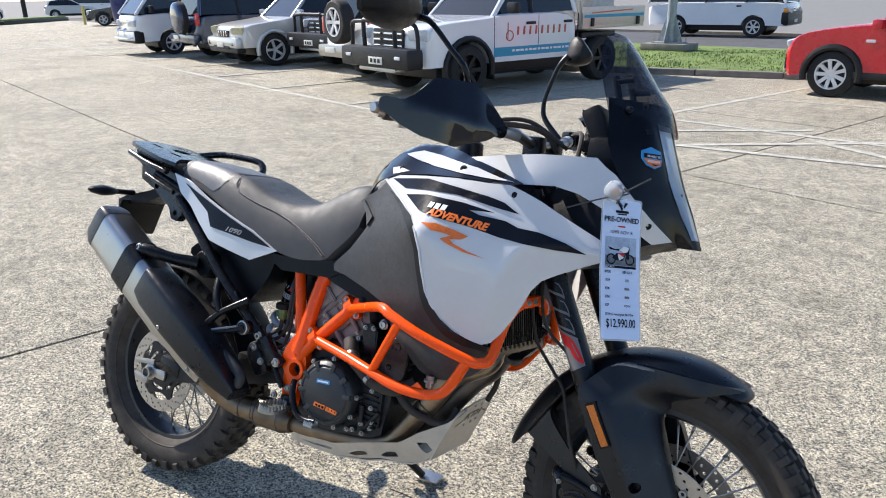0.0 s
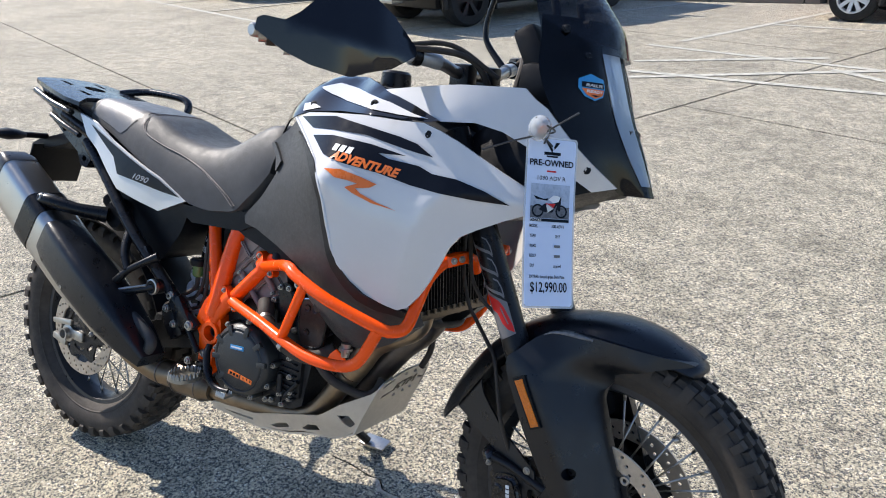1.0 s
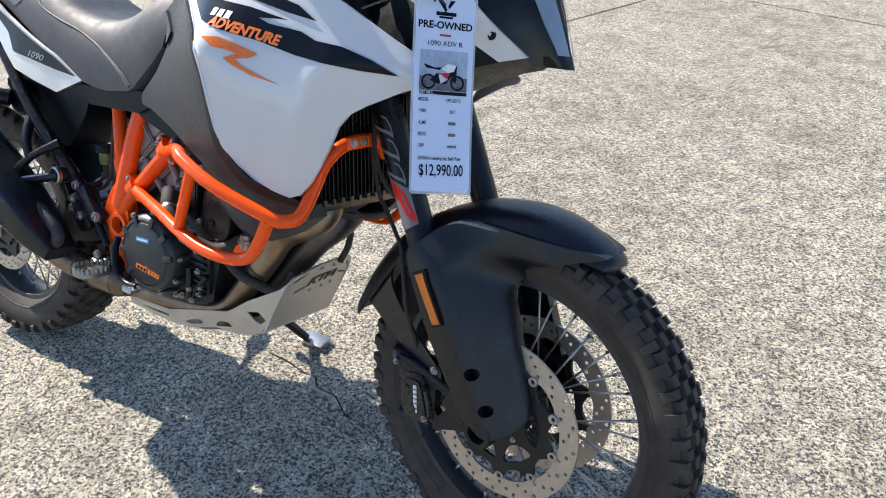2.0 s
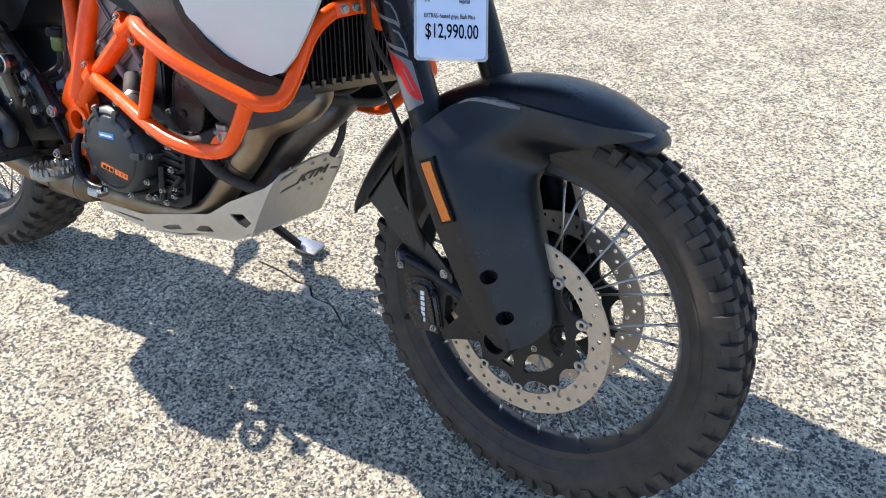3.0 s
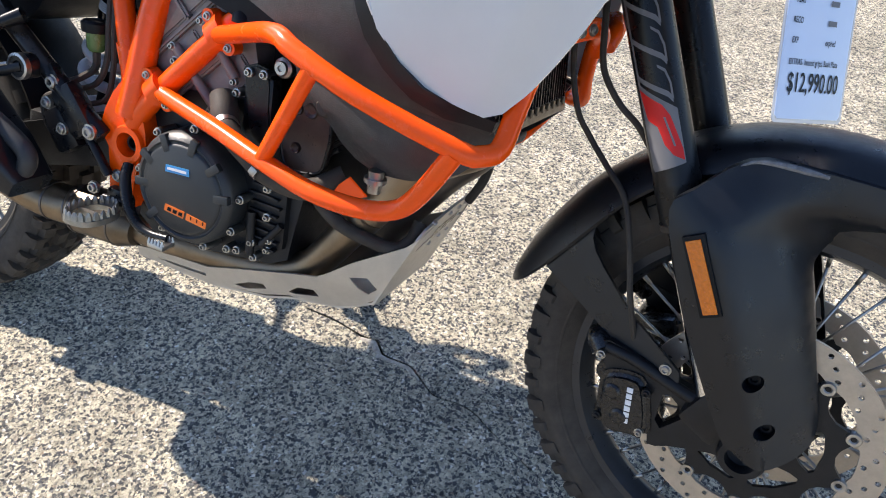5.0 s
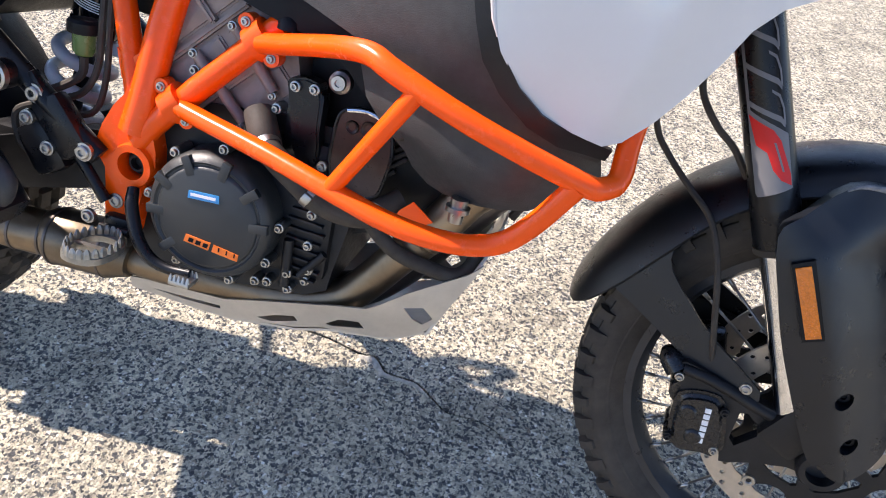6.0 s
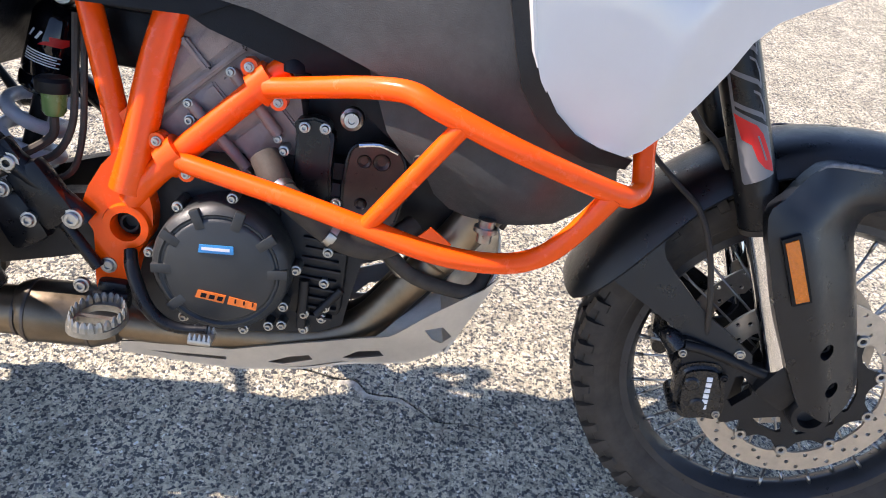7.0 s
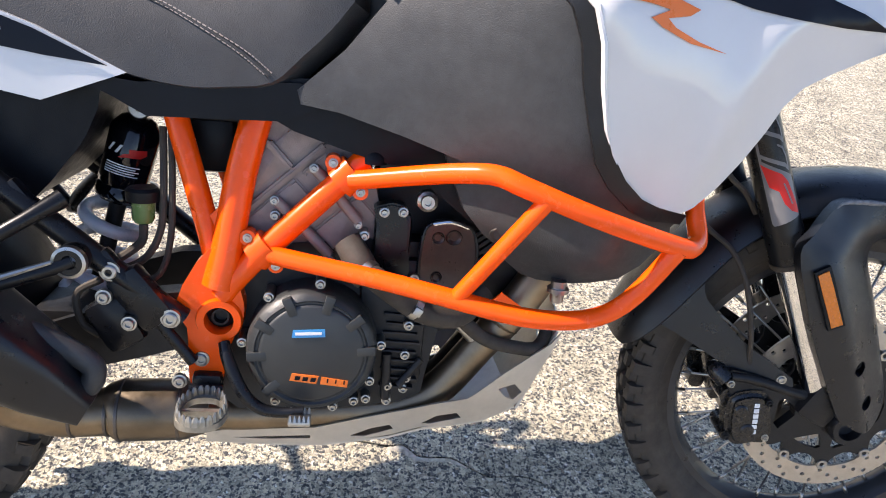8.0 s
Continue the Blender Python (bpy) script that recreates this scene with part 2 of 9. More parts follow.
def skin(bm, rings, closed=False, cap=True):
    """Quads between rings of equal count; each ring is closed."""
    vs = [[bm.verts.new(p) for p in r] for r in rings]
    n = len(vs[0])
    for a, b in zip(vs, vs[1:] + ([vs[0]] if closed else [])):
        for i in range(n):
            bm.faces.new((a[i], a[(i + 1) % n], b[(i + 1) % n], b[i]))
    if cap and not closed:
        bm.faces.new(vs[0][::-1])
        bm.faces.new(vs[-1])
    return vs


def tube(bm, pts, r, seg=10, n=5, closed=False):
    """A round bar along a smooth path; r may be a list, one radius for each given point."""
    path = catmull(pts, n, closed)
    k = len(path)
    rr = [r] * k if not isinstance(r, (list, tuple)) else [float(np.interp(i / (k - 1), np.linspace(0, 1, len(r)), r)) for i in range(k)]
    rings, up = [], None
    for i, p in enumerate(path):
        a = path[i - 1] if (i or closed) else p
        b = path[(i + 1) % k] if (closed or i + 1 < k) else p
        d = (b - a).normalized()
        up = d.orthogonal() if up is None else (up - d * up.dot(d))
        up.normalize()
        side = d.cross(up)
        rings.append([p + (up * math.cos(q) + side * math.sin(q)) * rr[i] for q in [2 * math.pi * j / seg for j in range(seg)]])
    skin(bm, rings, closed)


def rod(bm, a, b, r, r2=None, seg=16):
    tube(bm, [a, b], [r, r if r2 is None else r2], seg, 1)


def lathe(bm, profile, seg=48, axis="y", at=(0, 0, 0), closed=True):
    """Turns (radius, along) pairs round an axis. A closed profile is a solid ring."""
    at = Vector(at)
    rings = []
    for j in range(seg):
        q = 2 * math.pi * j / seg
        c, s = math.cos(q), math.sin(q)
        ring = []
        for r, h in profile:
            ring.append(at + (Vector((r * c, h, r * s)) if axis == "y" else Vector((r * c, r * s, h)) if axis == "z" else Vector((h, r * c, r * s))))
        rings.append(ring)
    skin(bm, rings, closed=True) if closed else fan(bm, rings)


def fan(bm, rings):
    """An open turned profile whose ends lie on the axis."""
    vs = [[bm.verts.new(p) for p in r] for r in rings]
    n = len(vs)
    for i in range(n):
        a, b = vs[i], vs[(i + 1) % n]
        for j in range(len(a) - 1):
            bm.faces.new((a[j], a[j + 1], b[j + 1], b[j]))
    bmesh.ops.remove_doubles(bm, verts=bm.verts, dist=1e-6)


def block(bm, c, size, bev=0.004, turn=None, taper=1.0):
    """A box with bevelled edges at c; turn: degrees about x, y, z; taper narrows its top."""
    made = bmesh.ops.create_cube(bm, size=1.0)["verts"]
    for v in made:
        k = taper if v.co.z > 0 else 1.0
        v.co = Vector((v.co.x * size[0] * k, v.co.y * size[1] * k, v.co.z * size[2]))
    if bev:
        edges = list({e for v in made for e in v.link_edges})
        made = list({v for f in bmesh.ops.bevel(bm, geom=edges, offset=bev, segments=2, affect="EDGES", profile=0.6)["faces"] for v in f.verts} | {v for v in made if v.is_valid})
    m = Matrix.Translation(c) @ (pose(0, 0, 0, *turn) if turn else Matrix.Identity(4))
    bmesh.ops.transform(bm, matrix=m, verts=made)


def inside(p, poly):
    hit, j = False, len(poly) - 1
    for i in range(len(poly)):
        (x1, y1), (x2, y2) = poly[i], poly[j]
        if (y1 > p[1]) != (y2 > p[1]) and p[0] < (x2 - x1) * (p[1] - y1) / (y2 - y1) + x1:
            hit = not hit
        j = i
    return hit


def dense(poly, step):
    out = []
    for (x1, y1), (x2, y2) in zip(poly, list(poly[1:]) + [poly[0]]):
        k = max(1, int(math.hypot(x2 - x1, y2 - y1) / step))
        out += [(x1 + (x2 - x1) * i / k, y1 + (y2 - y1) * i / k) for i in range(k)]
    return out


def smooth_loop(poly, n=4):
    return [(p.x, p.y) for p in catmull([(x, y, 0) for x, y in poly], n, True)]


def cells(poly, holes=(), step=0.02):
    """Triangles that fill a flat outline with holes, with inner points every step."""
    poly = dense(poly, step)
    holes = [dense(h, step) for h in holes]
    pts, edges = [], []
    for loop in [poly] + holes:
        k = len(pts)
        pts += loop
        edges += [(k + i, k + (i + 1) % len(loop)) for i in range(len(loop))]
    xs, ys = [p[0] for p in poly], [p[1] for p in poly]
    if step < 0.5 * max(max(xs) - min(xs), max(ys) - min(ys)):
        x, row = min(xs) + step / 2, 0
        while x < max(xs):
            y = min(ys) + step * (0.5 if row % 2 else 0.25)
            while y < max(ys):
                if inside((x, y), poly) and not any(inside((x, y), h) for h in holes):
                    if min((x - a) ** 2 + (y - b) ** 2 for a, b in pts[:len(edges)]) > (0.45 * step) ** 2:
                        pts.append((x, y))
                y += step
            x, row = x + step, row + 1
    vs, es, fs, *_ = delaunay_2d_cdt([Vector(p) for p in pts], edges, [], 0, 1e-6)
    keep = []
    for f in fs:
        c = (sum(vs[i].x for i in f) / 3, sum(vs[i].y for i in f) / 3)
        if inside(c, poly) and not any(inside(c, h) for h in holes):
            keep.append(tuple(f))
    return vs, keep


def shell(bm, poly, lift, thick, holes=(), step=0.02, place=None):
    """A curved panel: outline in two axes, lift(u, v) its third, thick inwards. place maps (u, v, w) to a point."""
    place = place or (lambda u, v, w: (u, w, v))
    vs, fs = cells(poly, holes, step)
    outer = [bm.verts.new(place(p.x, p.y, lift(p.x, p.y))) for p in vs]
    faces = [bm.faces.new([outer[i] for i in f]) for f in fs]
    if thick:
        inner = [bm.verts.new(place(p.x, p.y, lift(p.x, p.y) + thick)) for p in vs]
        count = {}
        for f in fs:
            bm.faces.new([inner[i] for i in f[::-1]])
            for a, b in zip(f, f[1:] + f[:1]):
                count[(a, b)] = 1
        for a, b in count:
            if (b, a) not in count:
                bm.faces.new((outer[b], outer[a], inner[a], inner[b]))
    loose = [v for v in bm.verts if not v.link_faces]
    bmesh.ops.delete(bm, geom=loose, context="VERTS")


def plate(bm, poly, y0, y1, holes=(), step=9.0):
    """A flat plate: outline in x and z, between y0 and y1."""
    shell(bm, poly, lambda u, v: y0, y1 - y0, holes, step)


def ngon(c, r, k, a0=0.0):
    return [(c[0] + r * math.cos(a0 + 2 * math.pi * i / k), c[1] + r * math.sin(a0 + 2 * math.pi * i / k)) for i in range(k)]


def surface(points):
    """The smooth sheet y(x, z) through a few design points (x, y, z)."""
    c = np.array(points)
    p, n = c[:, [0, 2]], len(points)
    a = np.zeros((n + 3, n + 3))
    a[:n, :n] = np.linalg.norm(p[:, None] - p[None], axis=2)
    a[:n, n], a[n, :n], a[:n, n + 1:], a[n + 1:, :n] = 1, 1, p, p.T
    w = np.linalg.solve(a, np.r_[c[:, 1], 0, 0, 0])
    return lambda x, z: float(w[:n] @ np.hypot(p[:, 0] - x, p[:, 1] - z) + w[n] + w[n + 1] * x + w[n + 2] * z)


def lettering(text, size, slant=0.0, bold=0.0):
    """The outline of words as triangles in a plane, from the built-in font."""
    cu = bpy.data.curves.new("letters", "FONT")
    cu.body, cu.size, cu.shear, cu.offset, cu.align_x = text, size, slant, bold, "CENTER"
    cu.resolution_u = 3
    ob = bpy.data.objects.new("letters", cu)
    scene.collection.objects.link(ob)
    bpy.context.view_layer.update()
    me = bpy.data.meshes.new_from_object(ob.evaluated_get(bpy.context.evaluated_depsgraph_get()))
    vs, fs = [tuple(v.co[:2]) for v in me.vertices], [tuple(f.vertices) for f in me.polygons]
    bpy.data.objects.remove(ob)
    bpy.data.meshes.remove(me)
    return vs, fs


def words(bm, text, size, put, slant=0.0, bold=0.0):
    vs, fs = lettering(text, size, slant, bold)
    made = [bm.verts.new(put(u, v)) for u, v in vs]
    for f in fs:
        try:
            bm.faces.new([made[i] for i in f])
        except ValueError:
            pass


def bolt(bm, p, d=(0, -1, 0), r=0.006, h=0.005):
    """A flanged socket-head bolt that points along d."""
    p, d = Vector(p), Vector(d).normalized()
    q = Vector((0, 0, 1)).rotation_difference(d).to_matrix().to_4x4()
    k = len(bm.verts)
    prof = [(0, h * 0.45), (r * 0.45, h * 0.45), (r * 0.5, h), (r * 0.85, h), (r, h * 0.75), (r, h * 0.25), (r * 1.35, h * 0.2), (r * 1.4, -0.004)]
    b2 = bmesh.new()
    lathe(b2, prof, 14, "z", closed=False)
    bmesh.ops.transform(b2, matrix=Matrix.Translation(p) @ q, verts=b2.verts)
    me = bpy.data.meshes.new("tmp")
    b2.to_mesh(me)
    b2.free()
    bm.from_mesh(me)
    bpy.data.meshes.remove(me)


# ---- ground ----
def flat_sheet(bm, poly, z, thick=0.0, holes=(), step=50.0):
    shell(bm, poly, lambda u, v: z, -thick, holes, step, place=lambda u, v, w: (u, v, w))


bm = bmesh.new()
flat_sheet(bm, [(-900, -900), (900, -900), (900, 900), (-900, 900)], -0.05)
ground = tagged(part("ground", bm, FAR_GROUND), "pale worn ground that reaches the horizon", "ground", kind="structure")

UDIR, VDIR = Vector((0.940, -0.342)), Vector((0.342, 0.940))


def slab_xy(u, v):
    return (u * UDIR.x + v * VDIR.x, u * UDIR.y + v * VDIR.y)


bm = bmesh.new()
flat_sheet(bm, [slab_xy(*c) for c in ((-62, -40), (40, -40), (40, 14.4), (-62, 14.4))], -0.046, 0.002)
tagged(part("joint_bed", bm, BASE_SOIL), "dark gritty filler in the slab joints", "ground", kind="structure")
pavement = thing("pavement", "sunlit exposed-aggregate concrete car park slabs with stains", "pavement", kind="structure")
rng = random.Random(4)
G = 0.012
columns = [(-62.0, -3.5, [-40, -22, -10, -3.4, 2.55, 8.6, 14.4]), (-3.5, 8.0, [-40, -22, -12, -5.0, 5.5, 11.2, 16.0]), (8.0, 40.0, [-40, -20, 0.0, 14.0])]
# a wandering crack runs through the slab under the motorcycle
crack = catmull([Vector((u, v, 0)) for u, v in ((-1.64, 1.12), (-1.56, 1.145), (-1.49, 1.157), (-1.466, 1.171), (-1.44, 1.163), (-1.42, 1.156), (-1.37, 1.174), (-1.35, 1.175), (-1.31, 1.166), (-1.274, 1.161), (-1.23, 1.182), (-1.19, 1.189), (-1.15, 1.183), (-1.05, 1.175), (-0.95, 1.168), (-0.80, 1.15))], 3)
gap = [0.0007 + 0.0028 * max(0.0, 1 - max(0.0, p.x + 1.45) / 0.35) ** 1.3 + rng.uniform(0, 0.0012) for p in crack]
crack_hole = [slab_xy(p.x, p.y + w) for p, w in zip(crack, gap)] + [slab_xy(p.x, p.y - 0.4 * w) for p, w in reversed(list(zip(crack, gap)))]
for u0, u1, cuts in columns:
    for v0, v1 in zip(cuts, cuts[1:]):
        bm = bmesh.new()
        holes = [crack_hole] if u0 == -3.5 and v0 == -5.0 else []
        poly = [slab_xy(*c) for c in ((u0 + G, v0 + G), (u1 - G, v0 + G), (u1 - G, v1 - G), (u0 + G, v1 - G))]
        flat_sheet(bm, poly, 0.0, 0.045, holes)
        part("slab", bm, CONCRETE, pavement, flat=True)
# smooth pale mortar along the raised side of the crack
bm = bmesh.new()
edge = [p for p in crack if -1.50 < p.x < -1.31]
wide = [(0.022 - 0.015 * k / len(edge)) * rng.uniform(0.6, 1.3) * (0.35 if k == 0 else 1) for k in range(len(edge))]
skin(bm, [[(*slab_xy(p.x, p.y - 0.003), -0.01), (*slab_xy(p.x, p.y - 0.003), 0.0032), (*slab_xy(p.x, p.y - 0.5 * w), 0.0036), (*slab_xy(p.x, p.y - w), 0.0004), (*slab_xy(p.x, p.y - w), -0.01)] for p, w in zip(edge, wide)])
part("mortar_edge", bm, MORTAR, pavement, "smooth pale mortar beside a crack")


def strip(a, b, w=0.1):
    a, b = Vector(a), Vector(b)
    n = (b - a).normalized().orthogonal() * w / 2
    return [tuple(a + n), tuple(b + n), tuple(b - n), tuple(a - n)]


LINES = [((-27.5, 16.6), (-5.9, 8.15)), ((-2.28, 9.66), (-0.95, 13.2)), ((-1.52, 11.47), (4.0, 10.36)), ((-2.59, 9.26), (3.5, 7.36)),
         ((-2.4, 8.15), (-0.6, 9.02)), ((-2.2, 7.29), (0.2, 8.62)), ((-2.25, 7.61), (3.5, 7.06)), ((-0.51, 8.35), (1.5, 6.7)), ((-5.08, 10.2), (-3.31, 13.78)),
         ((-22.5, 9.9), (-16.6, 15.7)), ((-25.0, 15.3), (-23.9, 12.6))]
LINES += [((-6.6 - 2.42 * k, 8.45 + 0.945 * k), (-4.8 - 2.42 * k, 13.1 + 0.945 * k)) for k in range(8)]
for k, (a, b) in enumerate(LINES):
    bm = bmesh.new()
    flat_sheet(bm, strip(a, b, 0.1), 0.004 + 0.0007 * k, 0.003)
    tagged(part("painted_line", bm, PAINT), "worn white painted parking line on concrete", "line marking", "parking lines", "structure")

# lawn, kerb and road beyond the car park
bm = bmesh.new()
lawn = [(-7.5, 14.32), (-1.5, 14.42), (14, 14.9), (14, 15.6), (-2.03, 20.03), (-7.5, 21.5)]
shell(bm, lawn, lambda u, v: 0.10 + 0.015 * math.sin(3 * u) * math.sin(2 * v), 0, (), 0.5, place=lambda u, v, w: (u, v, w))
tagged(part("lawn", bm, GRASS), "short green mown grass strip behind the kerb", "lawn", kind="structure")
bm = bmesh.new()
rg = random.Random(8)
for k in range(9000):
    u, v = rg.uniform(-7.4, 1.5), rg.uniform(14.4, 19.5)
    if not inside((u, v), lawn):
        continue
    h, q = rg.uniform(0.012, 0.035), rg.uniform(0, 6.28)
    c, s = math.cos(q) * 0.012, math.sin(q) * 0.012
    tip = bm.verts.new((u + rg.uniform(-0.02, 0.02), v + rg.uniform(-0.02, 0.02), 0.105 + h))
    bm.faces.new((bm.verts.new((u - c, v - s, 0.09)), bm.verts.new((u + c, v + s, 0.09)), tip))
tagged(part("grass", bm, GRASS, flat=True), "short green blades of mown grass", "grass", kind="stuff")
bm = bmesh.new()
for k in range(8):
    x = -7.5 + k * 1.5
    block(bm, (x + 0.745, 14.26 + 0.02 * (x + 1.5) * 0.8, 0.02), (1.485, 0.15, 0.19), 0.025, turn=(0, 0, 1.0))
tagged(part("kerb", bm, KERB), "weathered grey concrete kerb along the lawn", "kerb", kind="structure")
bm = bmesh.new()
flat_sheet(bm, [(-60, 36.5), (-7.5, 21.5), (-2.03, 20.03), (60, 3.1), (60, 12.5), (-2.0, 27.2), (-60, 44)], -0.02, 0.02)
tagged(part("road", bm, ASPHALT), "grey asphalt road beyond the lawn", "road", kind="structure")
bm = bmesh.new()
flat_sheet(bm, strip((-30, 27.9), (40, 8.8), 0.25), 0.08, 0.12)
flat_sheet(bm, strip((-30, 34.9), (40, 17.6), 0.6), 0.06, 0.1)
tagged(part("kerb", bm, KERB), "pale concrete gutter edges of the road", "kerb", kind="structure")

# lamp post with a gusseted base on a concrete pad
lamp_post = thing("lamp_post", "galvanised steel post with gusseted base on a concrete pad", "lamp post", pose(-4.68, 18.85, 0.13, 0, 0, -12))
bm = bmesh.new()
block(bm, (0, 0, 0.06), (1.15, 0.8, 0.16), 0.02)
part("concrete_pad", bm, KERB, lamp_post, "rough grey concrete pad")
bm = bmesh.new()
block(bm, (0, 0, 0.155), (0.72, 0.5, 0.025), 0.004)
part("base_plate", bm, GALV, lamp_post)
bm = bmesh.new()
tube(bm, [(0, 0, 0.15), (0, 0, 6.0)], 0.11, 12, 1)
part("pole", bm, GALV, lamp_post)
for q in range(4):
    bm = bmesh.new()
    plate(bm, [(0.1, 0.165), (0.33, 0.165), (0.12, 0.75), (0.1, 0.75)], -0.01, 0.01)
    part("gusset", bm, GALV, lamp_post, at=pose(0, 0, 0, 0, 0, 90 * q))
for q in range(4):
    bm = bmesh.new()
    rod(bm, (0.33 * (1 if q % 2 else -1), 0.2 * (1 if q > 1 else -1), 0.16), (0.33 * (1 if q % 2 else -1), 0.2 * (1 if q > 1 else -1), 0.27), 0.013, seg=8)
    part("anchor_bolt", bm, STEEL, lamp_post)


# ---- the motorcycle ----
bike = thing("motorcycle", "white, black and orange adventure motorcycle on its side stand", "motorcycle",
             pose(0, 0, 0.0432, -1.655, 0, 0) @ pose(-1.077, 1.359, 0.011, -16.0, 0, 1.0))
# everything that turns with the handlebar
AXIS = Vector((-0.438, 0, 0.899))
STEER = Matrix.Translation((0.40, 0, 1.0)) @ Matrix.Rotation(radians(-8.5), 4, AXIS) @ Matrix.Translation((-0.40, 0, -1.0))


# -- wheels --
def tyre(bm, r, half, bead, knobs, rows):
    prof = [(bead, -half * 0.62), (bead + 0.012, -half * 0.78), (bead + 0.032, -half * 0.97), (r - 0.034, -half), (r - 0.02, -half * 0.88),
            (r - 0.0135, -half * 0.55), (r - 0.011, 0), (r - 0.0135, half * 0.55), (r - 0.02, half * 0.88), (r - 0.034, half), (bead + 0.032, half * 0.97),
            (bead + 0.012, half * 0.78), (bead, half * 0.62)]
    lathe(bm, prof, 96)
    # fine raised rings on the sidewall
    for s in (-1, 1):
        lathe(bm, [(bead + 0.018, s * half * 0.86), (bead + 0.0205, s * half * 0.9), (bead + 0.023, s * half * 0.9)], 96)
    for k in range(knobs):
        for lat, lon, w, ln, low, top in rows:
            for s in (-1, 1):
                q = 2 * math.pi * (k + lon + (0.5 if s > 0 else 0)) / knobs
                base = []
                for f, rr in ((1.12, low), (0.86, top)):
                    for du, dw in ((-1, -1), (1, -1), (1, 1), (-1, 1)):
                        y = s * (lat + dw * w * 0.5 * f)
                        drop = 0.5 * max(0.0, abs(y) / half - 0.25) ** 2 * 0.03
                        rad = r + rr - drop
                        a = q + du * ln * 0.5 * f / r
                        base.append(bm.verts.new((rad * math.cos(a), y, rad * math.sin(a))))
                bm.faces.new(base[4:])
                for i in range(4):
                    bm.faces.new((base[i], base[(i + 1) % 4], base[4 + (i + 1) % 4], base[4 + i]))


def side_knobs(bm, r, half, knobs):
    """Shoulder blocks that run down the sidewall."""
    for k in range(knobs):
        for s in (-1, 1):
            q = 2 * math.pi * (k + (0.5 if s > 0 else 0)) / knobs
            wid = (0.5 if k % 2 else 0.36) * 2 * math.pi / knobs
            pts = []
            for rr, yy in ((r - 0.004, half * 0.72), (r - 0.007, half * 0.97), (r - 0.018, half * 1.06), (r - 0.028 - 0.007 * (k % 2), half * 1.045), (r - 0.034, half * 0.92), (r - 0.02, half * 0.6)):
                pts.append((rr, s * yy))
            rings = [[(rr * math.cos(q + d), yy, rr * math.sin(q + d)) for rr, yy in pts] for d in (-wid / 2, wid / 2)]
            skin(bm, rings)


def make_disc(bm, r, inner, holes_at, y, hole_r=0.0038, thick=0.0045):
    """A drilled brake disc with a wavy inner edge."""
    hole = []
    loop = []
    for i in range(80):
        a = 2 * math.pi * i / 80
        loop.append(((inner - 0.006 * max(0, math.cos(10 * a)) ** 3) * math.cos(a), (inner - 0.006 * max(0, math.cos(10 * a)) ** 3) * math.sin(a)))
    hole.append(loop)
    for k in range(20):
        for j, rr in enumerate(holes_at):
            a = 2 * math.pi * (k + 0.33 * j) / 20
            hole.append(ngon((rr * math.cos(a), rr * math.sin(a)), hole_r, 8))
    plate(bm, ngon((0, 0), r, 96), y - thick / 2, y + thick / 2, hole)


def spider(bm, r_in, r_ring, r_out, arms, y, thick=0.006):
    """A disc carrier in one plate: a ring with rounded arms out to the bobbins and windows round the hub."""
    poly = []
    for k in range(arms):
        a = 2 * math.pi * k / arms
        s = math.pi / arms
        for d, rr in ((-0.92, r_ring - 0.002), (-0.62, r_ring + 0.001), (-0.36, r_ring + 0.009), (-0.27, r_out - 0.010), (-0.20, r_out - 0.003), (0.0, r_out), (0.20, r_out - 0.003), (0.27, r_out - 0.010), (0.36, r_ring + 0.009), (0.62, r_ring + 0.001)):
            poly.append((rr * math.cos(a + d * s), rr * math.sin(a + d * s)))
    holes = [ngon((0, 0), 0.030, 28)]
    for k in range(6):
        a = 2 * math.pi * (k + 0.3) / 6
        win = [(0.056, -0.24), (r_in * 0.8, -0.38), (r_in - 0.004, -0.42), (r_in, -0.34), (r_in, 0.0), (r_in, 0.34), (r_in - 0.004, 0.42), (r_in * 0.8, 0.38), (0.056, 0.24), (0.052, 0.0)]
        holes.append([(rr * math.cos(a + d), rr * math.sin(a + d)) for rr, d in win])
    plate(bm, poly, y - thick / 2, y + thick / 2, holes)


